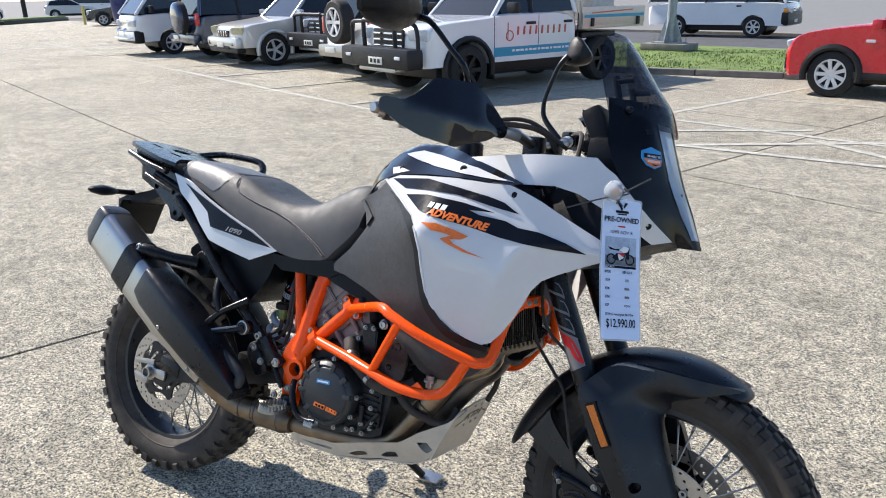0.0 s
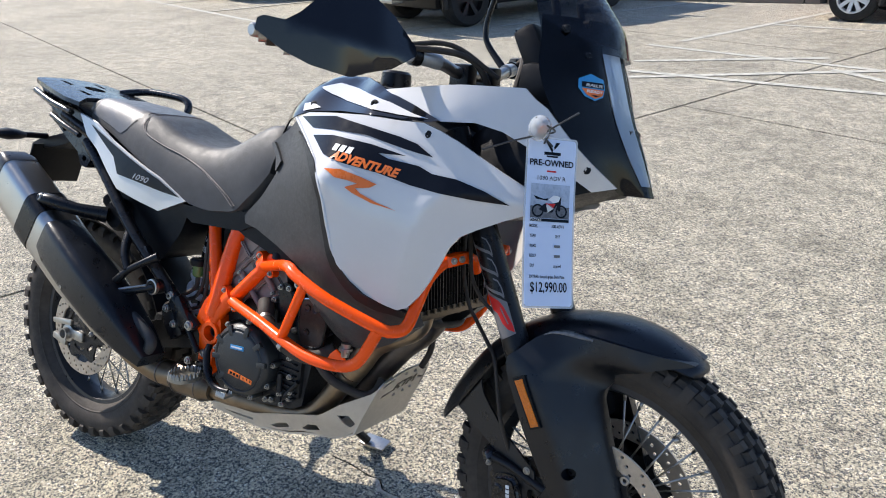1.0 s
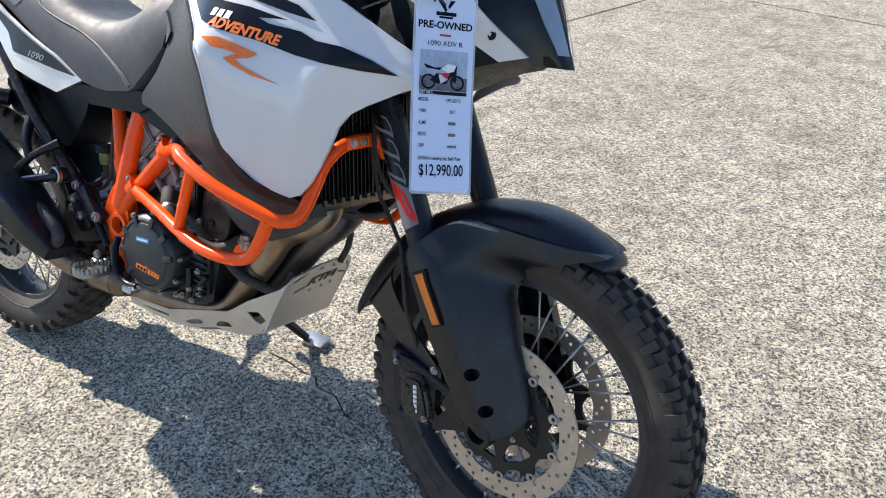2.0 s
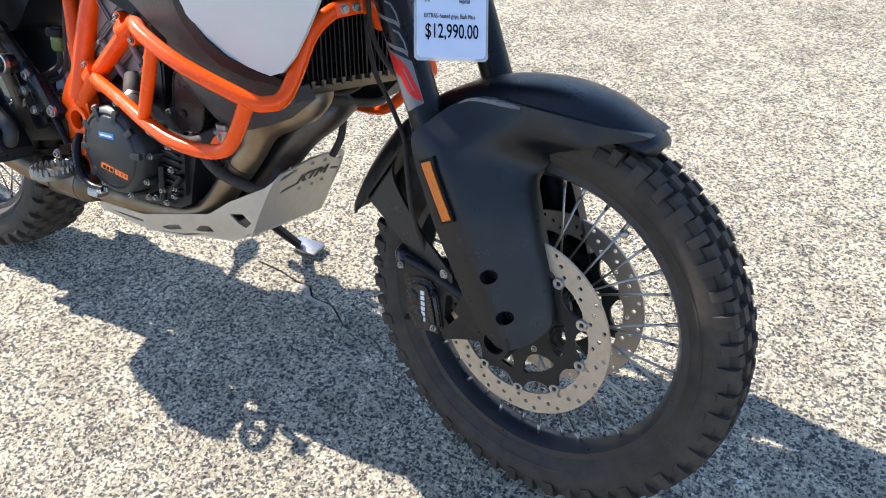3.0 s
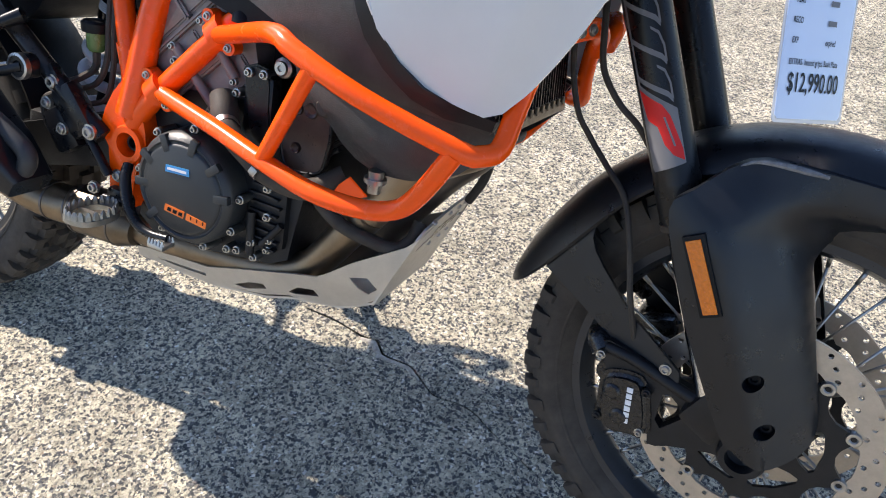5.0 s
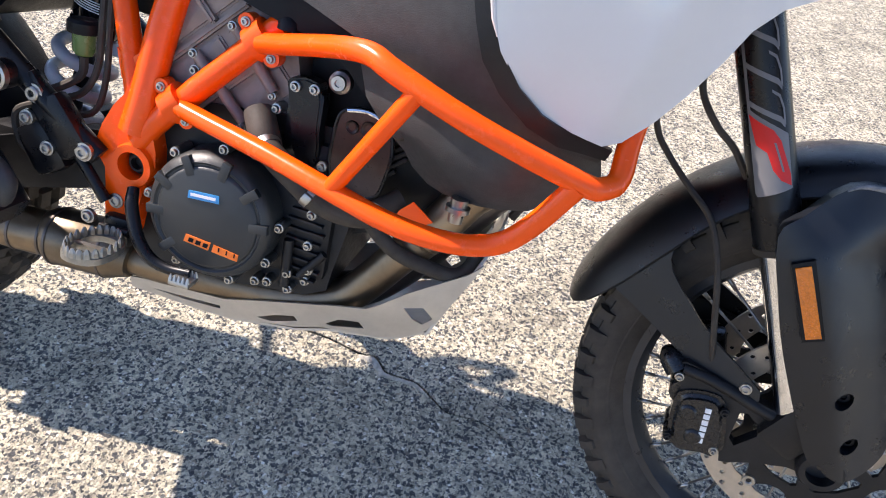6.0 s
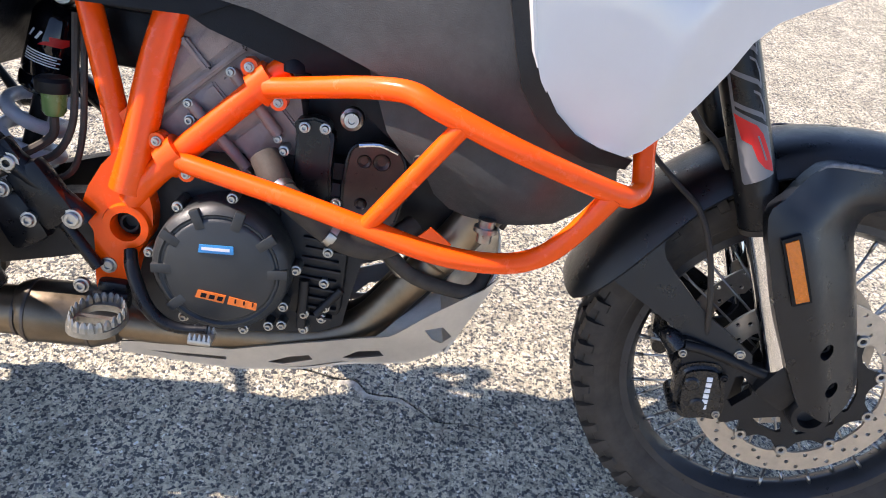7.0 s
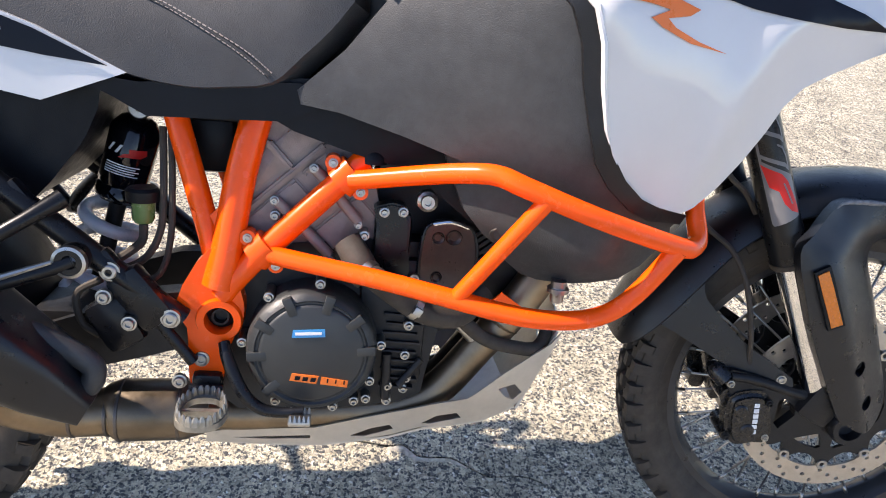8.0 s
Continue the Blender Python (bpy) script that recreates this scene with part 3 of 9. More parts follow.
def make_wheel(name, at, r, half, bead, knobs, rows, spokes, hub_r, hub_half):
    b = bmesh.new()
    lathe(b, [(bead + 0.008, -half * 0.62), (bead + 0.009, -half * 0.55), (bead - 0.004, -half * 0.5), (bead - 0.012, -half * 0.3), (bead - 0.018, 0), (bead - 0.012, half * 0.3), (bead - 0.004, half * 0.5),
              (bead + 0.009, half * 0.55), (bead + 0.008, half * 0.62), (bead - 0.012, half * 0.60), (bead - 0.018, half * 0.4), (bead - 0.026, 0.004), (bead - 0.026, -0.004), (bead - 0.018, -half * 0.4), (bead - 0.012, -half * 0.6)], 96)
    wheel = part(name, b, RIMK, bike, "black spoked rim", at=at)
    b = bmesh.new()
    tyre(b, r, half, bead, knobs, rows)
    side_knobs(b, r, half, knobs)
    part("tyre", b, RUBBER, wheel, "black knobbly rubber tyre, dusty")
    b = bmesh.new()
    lathe(b, [(0, -hub_half - 0.01), (hub_r * 0.5, -hub_half - 0.01), (hub_r * 0.55, -hub_half), (hub_r, -hub_half + 0.004), (hub_r, -hub_half + 0.012), (hub_r * 0.55, -hub_half + 0.02), (hub_r * 0.5, 0),
              (hub_r * 0.55, hub_half - 0.02), (hub_r, hub_half - 0.012), (hub_r, hub_half - 0.004), (hub_r * 0.55, hub_half), (hub_r * 0.5, hub_half + 0.01), (0, hub_half + 0.01)], 40, closed=False)
    part("hub", b, RIMK, wheel)
    meshes = {}
    for s in (-1, 1):
        for d in (-1, 1):
            b = bmesh.new()
            a = 2 * math.pi * 2.1 / spokes * d
            p0 = Vector((hub_r * 0.9 * math.cos(a), s * (hub_half - 0.008 - 0.002 * d), hub_r * 0.9 * math.sin(a)))
            p1 = Vector((bead - 0.02, s * half * 0.12, 0))
            rod(b, p0, p1, 0.0021, seg=6)
            e = (p0 - p1).normalized()
            rod(b, p1, p1 + e * 0.022, 0.0036, 0.003, seg=6)
            me = bpy.data.meshes.new("spoke")
            b.to_mesh(me)
            b.free()
            me.shade_smooth()
            me.materials.append(STEEL)
            meshes[s, d] = me
    for k in range(spokes):
        s, d = (-1 if k % 2 else 1), (-1 if (k // 2) % 2 else 1)
        ob = new("spoke", meshes[s, d])
        ob.parent = wheel
        ob.matrix_basis = pose(0, 0, 0, 0, -360 * k / spokes, 0)
    return wheel


front_wheel = make_wheel("front_wheel", STEER @ pose(0.799, 0, 0.349, 0, 11, 0), 0.348, 0.047, 0.268, 52,
                         [(0.011, 0.0, 0.018, 0.026, -0.014, -0.001), (0.030, 0.45, 0.015, 0.022, -0.016, -0.003)], 36, 0.045, 0.036)
for s in (-1, 1):
    b = bmesh.new()
    make_disc(b, 0.160, 0.124, (0.131, 0.142, 0.152), s * 0.062)
    disc = part("brake_disc", b, DISC, front_wheel, "drilled steel brake disc with worn face")
    b = bmesh.new()
    spider(b, 0.086, 0.101, 0.124, 10, s * 0.062 * 1.02)
    part("disc_carrier", b, DARKALU, disc, "black anodised carrier")
    for k in range(10):
        a = 2 * math.pi * k / 10
        b = bmesh.new()
        lathe(b, [(0.0038, s * 0.061), (0.0038, s * 0.0670), (0.0052, s * 0.0685), (0.0086, s * 0.0685), (0.0096, s * 0.0670), (0.0096, s * 0.061)], 18, at=(0.1175 * math.cos(a), 0, 0.1175 * math.sin(a)))
        part("disc_bobbin", b, STEEL, disc, "bright steel bobbin")
    for k in range(6):
        a = 2 * math.pi * (k + 0.5) / 6
        b = bmesh.new()
        bolt(b, (0.044 * math.cos(a), s * 0.066, 0.044 * math.sin(a)), (0, s, 0), 0.004, 0.005)
        part("disc_bolt", b, STEEL, disc)
b = bmesh.new()
lathe(b, [(0.0, 0.012), (0.008, 0.0), (0.0, -0.012)], 10, at=(0, 0, 0), closed=False)
part("valve_weight", b, STEEL, front_wheel, at=pose(0.222 * math.cos(1.2), -0.0, 0.222 * math.sin(1.2)))

rear_wheel = make_wheel("rear_wheel", pose(-0.79, 0, 0.334), 0.334, 0.074, 0.232, 40,
                        [(0.015, 0.0, 0.026, 0.032, -0.014, 0.0), (0.047, 0.45, 0.026, 0.028, -0.018, -0.003)], 36, 0.06, 0.05)
b = bmesh.new()
make_disc(b, 0.1335, 0.098, (0.108, 0.117, 0.126), -0.084)
rdisc = part("brake_disc", b, DISC, rear_wheel, "drilled steel brake disc")
b = bmesh.new()
spider(b, 0.066, 0.076, 0.1, 6, -0.084)
part("disc_carrier", b, DARKALU, rdisc)
b = bmesh.new()
lathe(b, [(0.1, 0.075), (0.105, 0.075), (0.105, 0.081), (0.05, 0.081), (0.05, 0.075)], 60)
part("sprocket", b, STEEL, rear_wheel)

# -- fork --
FORK_Z0, FORK_X0, FORK_K = 0.672, 0.607, 0.4872


def fork_at(z, ahead=0.0, y=0.0):
    """A point on the fork's line at height z, moved ahead across it."""
    return Vector((FORK_X0 - (z - FORK_Z0) * FORK_K + ahead * 0.899, y, z + ahead * 0.438))


FY = 0.104


def outer_tube(b):
    tube(b, [fork_at(0.614, 0, -FY), fork_at(0.66, 0, -FY)], [0.0285, 0.0285], 24, 1)
    tube(b, [fork_at(0.66, 0, -FY), fork_at(0.668, 0, -FY), fork_at(0.70, 0, -FY), fork_at(1.06, 0, -FY)], [0.0285, 0.0275, 0.0275, 0.0275], 24, 1)


legs = twin("fork_leg", outer_tube, SATIN, bike, "black upper fork tube", STEER)
for s, leg in zip((1, -1), legs):
    b = bmesh.new()
    rod(b, fork_at(0.62, 0, -FY * s), fork_at(0.38, 0, -FY * s), 0.0225, seg=24)
    part("stanchion", b, CHROME, leg, "polished chrome inner tube")
    b = bmesh.new()
    lathe(b, [(0.0226, -0.004), (0.0295, -0.004), (0.0295, 0.004), (0.0226, 0.004)], 24, "z")
    bmesh.ops.transform(b, matrix=Matrix.Translation(fork_at(0.612, 0, -FY * s)) @ Vector((0, 0, 1)).rotation_difference(AXIS).to_matrix().to_4x4(), verts=b.verts)
    part("dust_seal", b, RUBBER, leg)
    # printed sleeve on the outer side of the tube; u runs round it from the rear, v up along it
    def sleeve(loop, rr=0.0280):
        b2 = bmesh.new()

        def put(u, v, w):
            a = -0.78 + 1.55 * u
            return fork_at(0.676 + 0.190 * v, 0, -FY * s) + (Vector((0, -s, 0)) * math.cos(a) + Vector((0.899, 0, 0.438)) * math.sin(a)) * rr
        shell(b2, loop, lambda u, v: 0.0, 0, (), 0.07, place=put)
        return b2
    part("fork_decal", sleeve([(0.06, 0.0), (1.0, 0.03), (1.0, 0.33), (0.0, 0.50), (0.0, 0.02)]), GREY_INK, leg, "grey printed field")
    part("fork_decal", sleeve([(0.0, 0.50), (0.09, 0.48), (0.09, 1.0), (0.0, 0.98)]), GREY_INK, leg, "grey printed edge")
    for v in (0.40, 0.60, 0.80):
        part("fork_decal", sleeve([(0.09, v + 0.105), (0.80, v + 0.0), (0.92, v - 0.035), (0.94, v - 0.005), (0.84, v + 0.028), (0.09, v + 0.135)]), GREY_INK, leg, "grey printed stroke")
        part("fork_decal", sleeve([(0.90, v + 0.0), (0.955, v - 0.02), (0.955, v + 0.07), (0.86, v + 0.145), (0.66, v + 0.178), (0.66, v + 0.162), (0.82, v + 0.132), (0.90, v + 0.065)]), GREY_INK, leg, "grey printed stroke")
    part("fork_decal", sleeve([(0.03, 0.465), (0.62, 0.365), (0.78, 0.30), (0.97, 0.11), (0.97, 0.045), (0.70, 0.085), (0.52, 0.15), (0.42, 0.25), (0.16, 0.295)], 0.0283), RED_INK, leg, "red printed letter shape")
    part("fork_decal", sleeve([(0.60, 0.30), (0.655, 0.295), (0.80, 0.13), (0.745, 0.135)], 0.0285), GREY_INK, leg, "grey slot in the red shape")


def axle_clamp(b):
    block(b, (0.752, -FY, 0.395), (0.06, 0.05, 0.10), 0.012, turn=(0, 26, 0))
    lathe(b, [(0.019, -FY - 0.03), (0.027, -FY - 0.03), (0.0305, -FY - 0.024), (0.0305, -FY + 0.024), (0.019, -FY + 0.024)], 28, at=(0.795, 0, 0.346))
    plate(b, smooth_loop([(0.586, 0.418), (0.606, 0.421), (0.634, 0.416), (0.666, 0.408), (0.697, 0.400), (0.738, 0.394), (0.757, 0.372), (0.790, 0.368), (0.800, 0.325), (0.761, 0.322), (0.708, 0.303), (0.682, 0.292), (0.672, 0.335), (0.650, 0.376), (0.602, 0.375)], 2),
          -FY - 0.008, -FY + 0.010, [[(0.681, 0.334), (0.680, 0.376), (0.689, 0.380), (0.710, 0.366), (0.712, 0.351), (0.691, 0.324)]])
    tube(b, [(0.592, -FY - 0.008, 0.412), (0.634, -FY - 0.008, 0.409), (0.697, -FY - 0.008, 0.394), (0.742, -FY - 0.006, 0.384)], [0.008, 0.0085, 0.0085, 0.010], 10, 3)


twin("axle_clamp", axle_clamp, DARKALU, bike, "black cast axle clamp", STEER)
b = bmesh.new()
rod(b, (0.795, -FY - 0.012, 0.345), (0.795, FY + 0.012, 0.345), 0.019, seg=20)
part("front_axle", b, RIMK, bike, "hollow black axle", at=STEER)


def caliper(b):
    plate(b, smooth_loop([(0.598, 0.375), (0.598, 0.346), (0.604, 0.314), (0.617, 0.294), (0.631, 0.289), (0.655, 0.296), (0.680, 0.301), (0.674, 0.342), (0.657, 0.385), (0.641, 0.392), (0.618, 0.388)], 2), -0.124, -0.080)
    bmesh.ops.bevel(b, geom=[e for e in b.edges if e.calc_face_angle(0) > 1.0], offset=0.009, segments=3, affect="EDGES")
    block(b, (0.643, -0.046, 0.345), (0.055, 0.03, 0.12), 0.01, turn=(0, -19, 0))
    # the bridge over the disc, with the piston housings on its outer edge
    tube(b, [(0.603, -0.108, 0.372), (0.603, -0.06, 0.372)], 0.017, 14, 1)
    tube(b, [(0.615, -0.108, 0.305), (0.615, -0.06, 0.305)], 0.015, 14, 1)
    tube(b, [(0.588, -0.106, 0.402), (0.575, -0.098, 0.412), (0.570, -0.085, 0.414)], [0.017, 0.016, 0.012], 14, 3)


calipers = twin("brake_caliper", caliper, CALIPER, bike, "black radial brake caliper", STEER)
for s, c in zip((1, -1), calipers):
    for k, (dx, dz, dy) in enumerate(((0.590, 0.404, -0.124), (0.668, 0.312, -0.124), (0.661, 0.374, -0.122), (0.607, 0.305, -0.120))):
        b = bmesh.new()
        bolt(b, (dx, dy * s, dz), (0, -s, 0), 0.0046, 0.005)
        part("caliper_bolt", b, STEEL if k < 2 else DARKALU, c)
    for x, z in ((0.604, 0.352), (0.622, 0.318)):
        b = bmesh.new()
        lathe(b, [(0, -0.0035), (0.009, -0.0035), (0.012, -0.001), (0.0125, 0.003), (0, 0.003)], 20, at=(x + 0.014, -0.124, z + 0.004), closed=False)
        if s < 0:
            bmesh.ops.scale(b, vec=(1, -1, 1), verts=b.verts)
        part("piston_cap", b, CALIPER, c)
    b = bmesh.new()
    for k in range(6):
        u = -0.025 + 0.0098 * k
        block(b, (0.6435 - u * 0.12, -0.1250 * s, 0.346 + u), (0.0080, 0.0012, 0.0074), 0.0, turn=(0, -8, 0))
    part("caliper_mark", b, WHITE_INK, c, "white raised mark")

# fork guards: one moulding a side that wraps the front of the leg
GUARD_FORM = surface([(0.63, -0.150, 0.66), (0.646, -0.157, 0.613), (0.703, -0.151, 0.538), (0.777, -0.138, 0.455), (0.81, -0.135, 0.393), (0.69, -0.105, 0.707), (0.776, -0.075, 0.609),
                 (0.86, -0.085, 0.40), (0.83, -0.085, 0.50), (0.72, -0.147, 0.56), (0.79, -0.12, 0.52), (0.63, -0.15, 0.60), (0.74, -0.15, 0.44), (0.76, -0.148, 0.37), (0.70, -0.14, 0.64), (0.74, -0.093, 0.712), (0.812, -0.084, 0.711), (0.885, -0.066, 0.706), (0.94, -0.036, 0.698), (0.858, -0.080, 0.673), (0.817, -0.080, 0.647)])
GUARD_LOOP = [(0.622, 0.640), (0.640, 0.668), (0.680, 0.706), (0.74, 0.713), (0.812, 0.712), (0.885, 0.707), (0.940, 0.699), (0.90, 0.686), (0.858, 0.671), (0.817, 0.645), (0.792, 0.618), (0.786, 0.595), (0.80, 0.56), (0.832, 0.48), (0.862, 0.402), (0.858, 0.372),
              (0.838, 0.352), (0.812, 0.345), (0.782, 0.358), (0.760, 0.374), (0.688, 0.492), (0.652, 0.566)]


def GUARD(x, z):
    """Below the wing the moulding has a flat side wall, a crease, and a face that turns to the front."""
    wall = float(np.interp(z, [0.34, 0.39, 0.455, 0.538, 0.613, 0.66], [-0.139, -0.142, -0.147, -0.153, -0.156, -0.153]))
    d = x - float(np.interp(z, [0.34, 0.418, 0.487, 0.553, 0.602, 0.645, 0.70], [0.819, 0.784, 0.751, 0.720, 0.693, 0.670, 0.64]))
    e = d - 0.066
    y = wall + 0.40 * (d + math.hypot(d, 0.007)) + 0.45 * (e + math.hypot(e, 0.008))
    k = min(1.0, max(0.0, (z - 0.60) / 0.075))
    k = k * k * (3 - 2 * k)
    return y + (GUARD_FORM(x, z) - y) * k


def fork_guard(b):
    shell(b, smooth_loop(GUARD_LOOP, 3), GUARD, 0.022, [ngon((0.774, 0.459), 0.0115, 16), ngon((0.807, 0.397), 0.0115, 16)], 0.010)


guards = twin("fork_guard", fork_guard, FENDER, bike, "black moulded fork guard, lightly dusty", STEER)
for s, gd in zip((1, -1), guards):
    b = bmesh.new()
    crest = [(0.676, 0.702), (0.69, 0.7085), (0.712, 0.711), (0.74, 0.7105), (0.765, 0.7095)]
    tube(b, [(x, s * (GUARD(x, z) - 0.0005), z) for x, z in crest], [0.0010, 0.0026, 0.0034, 0.0040, 0.0022], 8, 3)
    part("worn_crease", b, SCUFF, gd, "grey scuffed crease")
    b = bmesh.new()
    loop = [(0.646, 0.616), (0.668, 0.628), (0.716, 0.538), (0.694, 0.526)]
    shell(b, loop, lambda u, v: s * (GUARD(u, v) - 0.0065), s * 0.006, (), 0.02)
    part("reflector_frame", b, BLACK, gd)
    b = bmesh.new()
    loop = [(0.651, 0.613), (0.666, 0.621), (0.711, 0.540), (0.696, 0.532)]
    shell(b, loop, lambda u, v: s * (GUARD(u, v) - 0.008), s * 0.005, (), 0.02)
    part("reflector", b, AMBER, gd, "amber side reflector")
    for x, z in ((0.774, 0.459), (0.807, 0.397)):
        b = bmesh.new()
        lathe(b, [(0, 0.016), (0.004, 0.016), (0.0045, 0.0125), (0.0075, 0.0125), (0.0085, 0.016), (0.013, 0.018), (0.013, 0.022), (0, 0.022)], 18, at=(x, GUARD(x, z), z), closed=False)
        if s < 0:
            bmesh.ops.scale(b, vec=(1, -1, 1), verts=b.verts)
        part("guard_bolt", b, BLACK, gd, "recessed black bolt")


# front fender: an arch over the tyre with a pointed tip, a short tail, and arms to the legs
def fender(b):
    rings = []
    c = Vector((0.795, 0, 0.345))
    for a, rad, w, h, fl in ((65.0, 0.374, 0.024, 0.010, 0.0), (67, 0.380, 0.042, 0.016, 0.3), (74, 0.386, 0.058, 0.024, 0.6), (82, 0.391, 0.070, 0.030, 0.9), (92, 0.394, 0.078, 0.032, 1.0), (105, 0.396, 0.086, 0.036, 1.0), (118, 0.396, 0.088, 0.034, 1.0),
                            (130, 0.394, 0.090, 0.038, 0.9), (142, 0.392, 0.091, 0.046, 0.8), (155, 0.391, 0.090, 0.042, 0.8), (164, 0.392, 0.082, 0.026, 0.7), (167.5, 0.391, 0.066, 0.012, 0.4)):
        q = radians(a)
        o = Vector((math.cos(q), 0, math.sin(q)))
        ring = []
        n = 9
        for k in range(n):
            t = -1 + 2 * k / (n - 1)
            ring.append(c + o * (rad - h * abs(t) ** 2.6 + 0.004 * (1 - abs(t)) * fl) + Vector((0, w * math.sin(t * 1.35) / math.sin(1.35), 0)))
        for k in range(n):
            t = 1 - 2 * k / (n - 1)
            ring.append(c + o * (rad - 0.004 - h * abs(t) ** 2.6 + 0.004 * (1 - abs(t)) * fl) + Vector((0, (w - 0.003) * math.sin(t * 1.35) / math.sin(1.35), 0)))
        rings.append([v for v in ring])
    fine = []
    for cols in zip(*rings):
        fine.append(catmull(list(cols), 3))
    skin(b, [list(r) for r in zip(*fine)])


b = bmesh.new()
fender(b)
fender_ob = part("front_fender", b, FENDER, bike, "black front mudguard with a scuffed crease", at=STEER)


def fender_arm(b):
    lift = lambda u, v: -0.083 + 0.14 * (math.hypot(u - 0.795, v - 0.345) - 0.345) + 0.3 * max(0.0, math.hypot(u - 0.795, v - 0.345) - 0.345)
    shell(b, smooth_loop([(0.466, 0.485), (0.480, 0.525), (0.505, 0.563), (0.535, 0.585), (0.527, 0.556), (0.536, 0.528), (0.575, 0.492), (0.612, 0.462), (0.69, 0.418), (0.684, 0.398), (0.655, 0.395), (0.607, 0.413), (0.538, 0.447), (0.494, 0.468)], 2), lift, 0.006, (), 0.015)


arms = twin("fender_arm", fender_arm, FENDER, bike, "black side arm of the mudguard", STEER)
for s, a in zip((1, -1), arms):
    b = bmesh.new()
    bolt(b, (0.673, -0.113 * s, 0.414), (0, -s, 0), 0.006, 0.004)
    part("arm_bolt", b, STEEL, a)

# -- frame and engine --
YF = 0.118


def frame_side(b):
    tube(b, [(-0.160, -0.105, 0.775), (-0.182, -0.118, 0.68), (-0.196, -0.13, 0.585), (-0.207, -0.135, 0.53)], [0.0205, 0.0205, 0.021, 0.022], 14, 4)
    tube(b, [(-0.272, -0.092, 0.76), (-0.247, -0.105, 0.68), (-0.222, -0.118, 0.60), (-0.212, -0.124, 0.56)], 0.0155, 14, 4)
    tube(b, [(-0.203, -0.132, 0.515), (-0.165, -0.132, 0.565), (-0.046, -0.128, 0.69), (-0.022, -0.126, 0.712)], 0.0165, 14, 3)
    shell(b, smooth_loop([(-0.262, 0.50), (-0.236, 0.56), (-0.20, 0.59), (-0.178, 0.53), (-0.172, 0.49), (-0.188, 0.45), (-0.198, 0.40), (-0.206, 0.372), (-0.238, 0.376), (-0.244, 0.42), (-0.246, 0.47)], 2),
          lambda u, v: -0.140, 0.03, [ngon((-0.204, 0.484), 0.02, 20)], 0.03)
    plate(b, [(-0.243, 0.632), (-0.226, 0.618), (-0.204, 0.640), (-0.192, 0.60), (-0.21, 0.57), (-0.235, 0.595)], -0.127, -0.117)
    lathe(b, [(0.0195, -0.147), (0.029, -0.147), (0.031, -0.142), (0.031, -0.11), (0.0195, -0.11)], 28, at=(-0.204, 0, 0.484))


frames = twin("frame", frame_side, ORANGE, bike, "glossy orange tubular frame side")
for s, fr in zip((1, -1), frames):
    b = bmesh.new()
    lathe(b, [(0, -0.122), (0.008, -0.122), (0.009, -0.132), (0.012, -0.132), (0.013, -0.122), (0.0195, -0.12), (0.0195, -0.11), (0, -0.11)], 24, at=(-0.204, 0, 0.484), closed=False)
    if s < 0:
        bmesh.ops.scale(b, vec=(1, -1, 1), verts=b.verts)
    part("pivot_nut", b, DARKALU, fr)
    b = bmesh.new()
    bolt(b, (-0.227, -0.141 * s, 0.425), (0, -s, 0), 0.008, 0.005)
    part("frame_bolt", b, STEEL, fr)


def crash_bar(b):
    R = 0.0127
    tube(b, [(-0.040, -0.146, 0.688), (-0.01, -0.163, 0.696), (0.06, -0.208, 0.716), (0.105, -0.241, 0.727), (0.131, -0.256, 0.728), (0.160, -0.268, 0.719), (0.25, -0.275, 0.690), (0.366, -0.254, 0.656), (0.393, -0.240, 0.653), (0.407, -0.220, 0.662), (0.408, -0.192, 0.70), (0.414, -0.168, 0.755), (0.43, -0.135, 0.79), (0.450, -0.095, 0.80), (0.457, -0.060, 0.790), (0.453, -0.038, 0.768)], R, 14, 4)
    tube(b, [(-0.150, -0.139, 0.583), (-0.12, -0.150, 0.579), (0.0, -0.192, 0.571), (0.096, -0.225, 0.561), (0.18, -0.241, 0.548), (0.25, -0.241, 0.546), (0.298, -0.236, 0.557), (0.33, -0.243, 0.590), (0.366, -0.254, 0.652)], R, 14, 4)
    tube(b, [(0.098, -0.226, 0.563), (0.185, -0.272, 0.706)], R * 0.86, 12, 1)


def bar_pad(b):
    d = Vector((0.022, 0.04, 0.010)).normalized()
    q = Vector((0.84, -0.54, 0.10)).normalized()
    c = Vector((0.4405, -0.116, 0.7955)) + q * 0.009
    n = d.cross(q)
    skin(b, [[c + d * (w * math.copysign(1, du)) * 1.0 + n * (h * dv) + q * o for du, dv in ((-1, -1), (1, -1), (1, 1), (-1, 1))] for o, w, h in ((-0.004, 0.024, 0.0115), (0.003, 0.024, 0.0115), (0.005, 0.021, 0.009))])


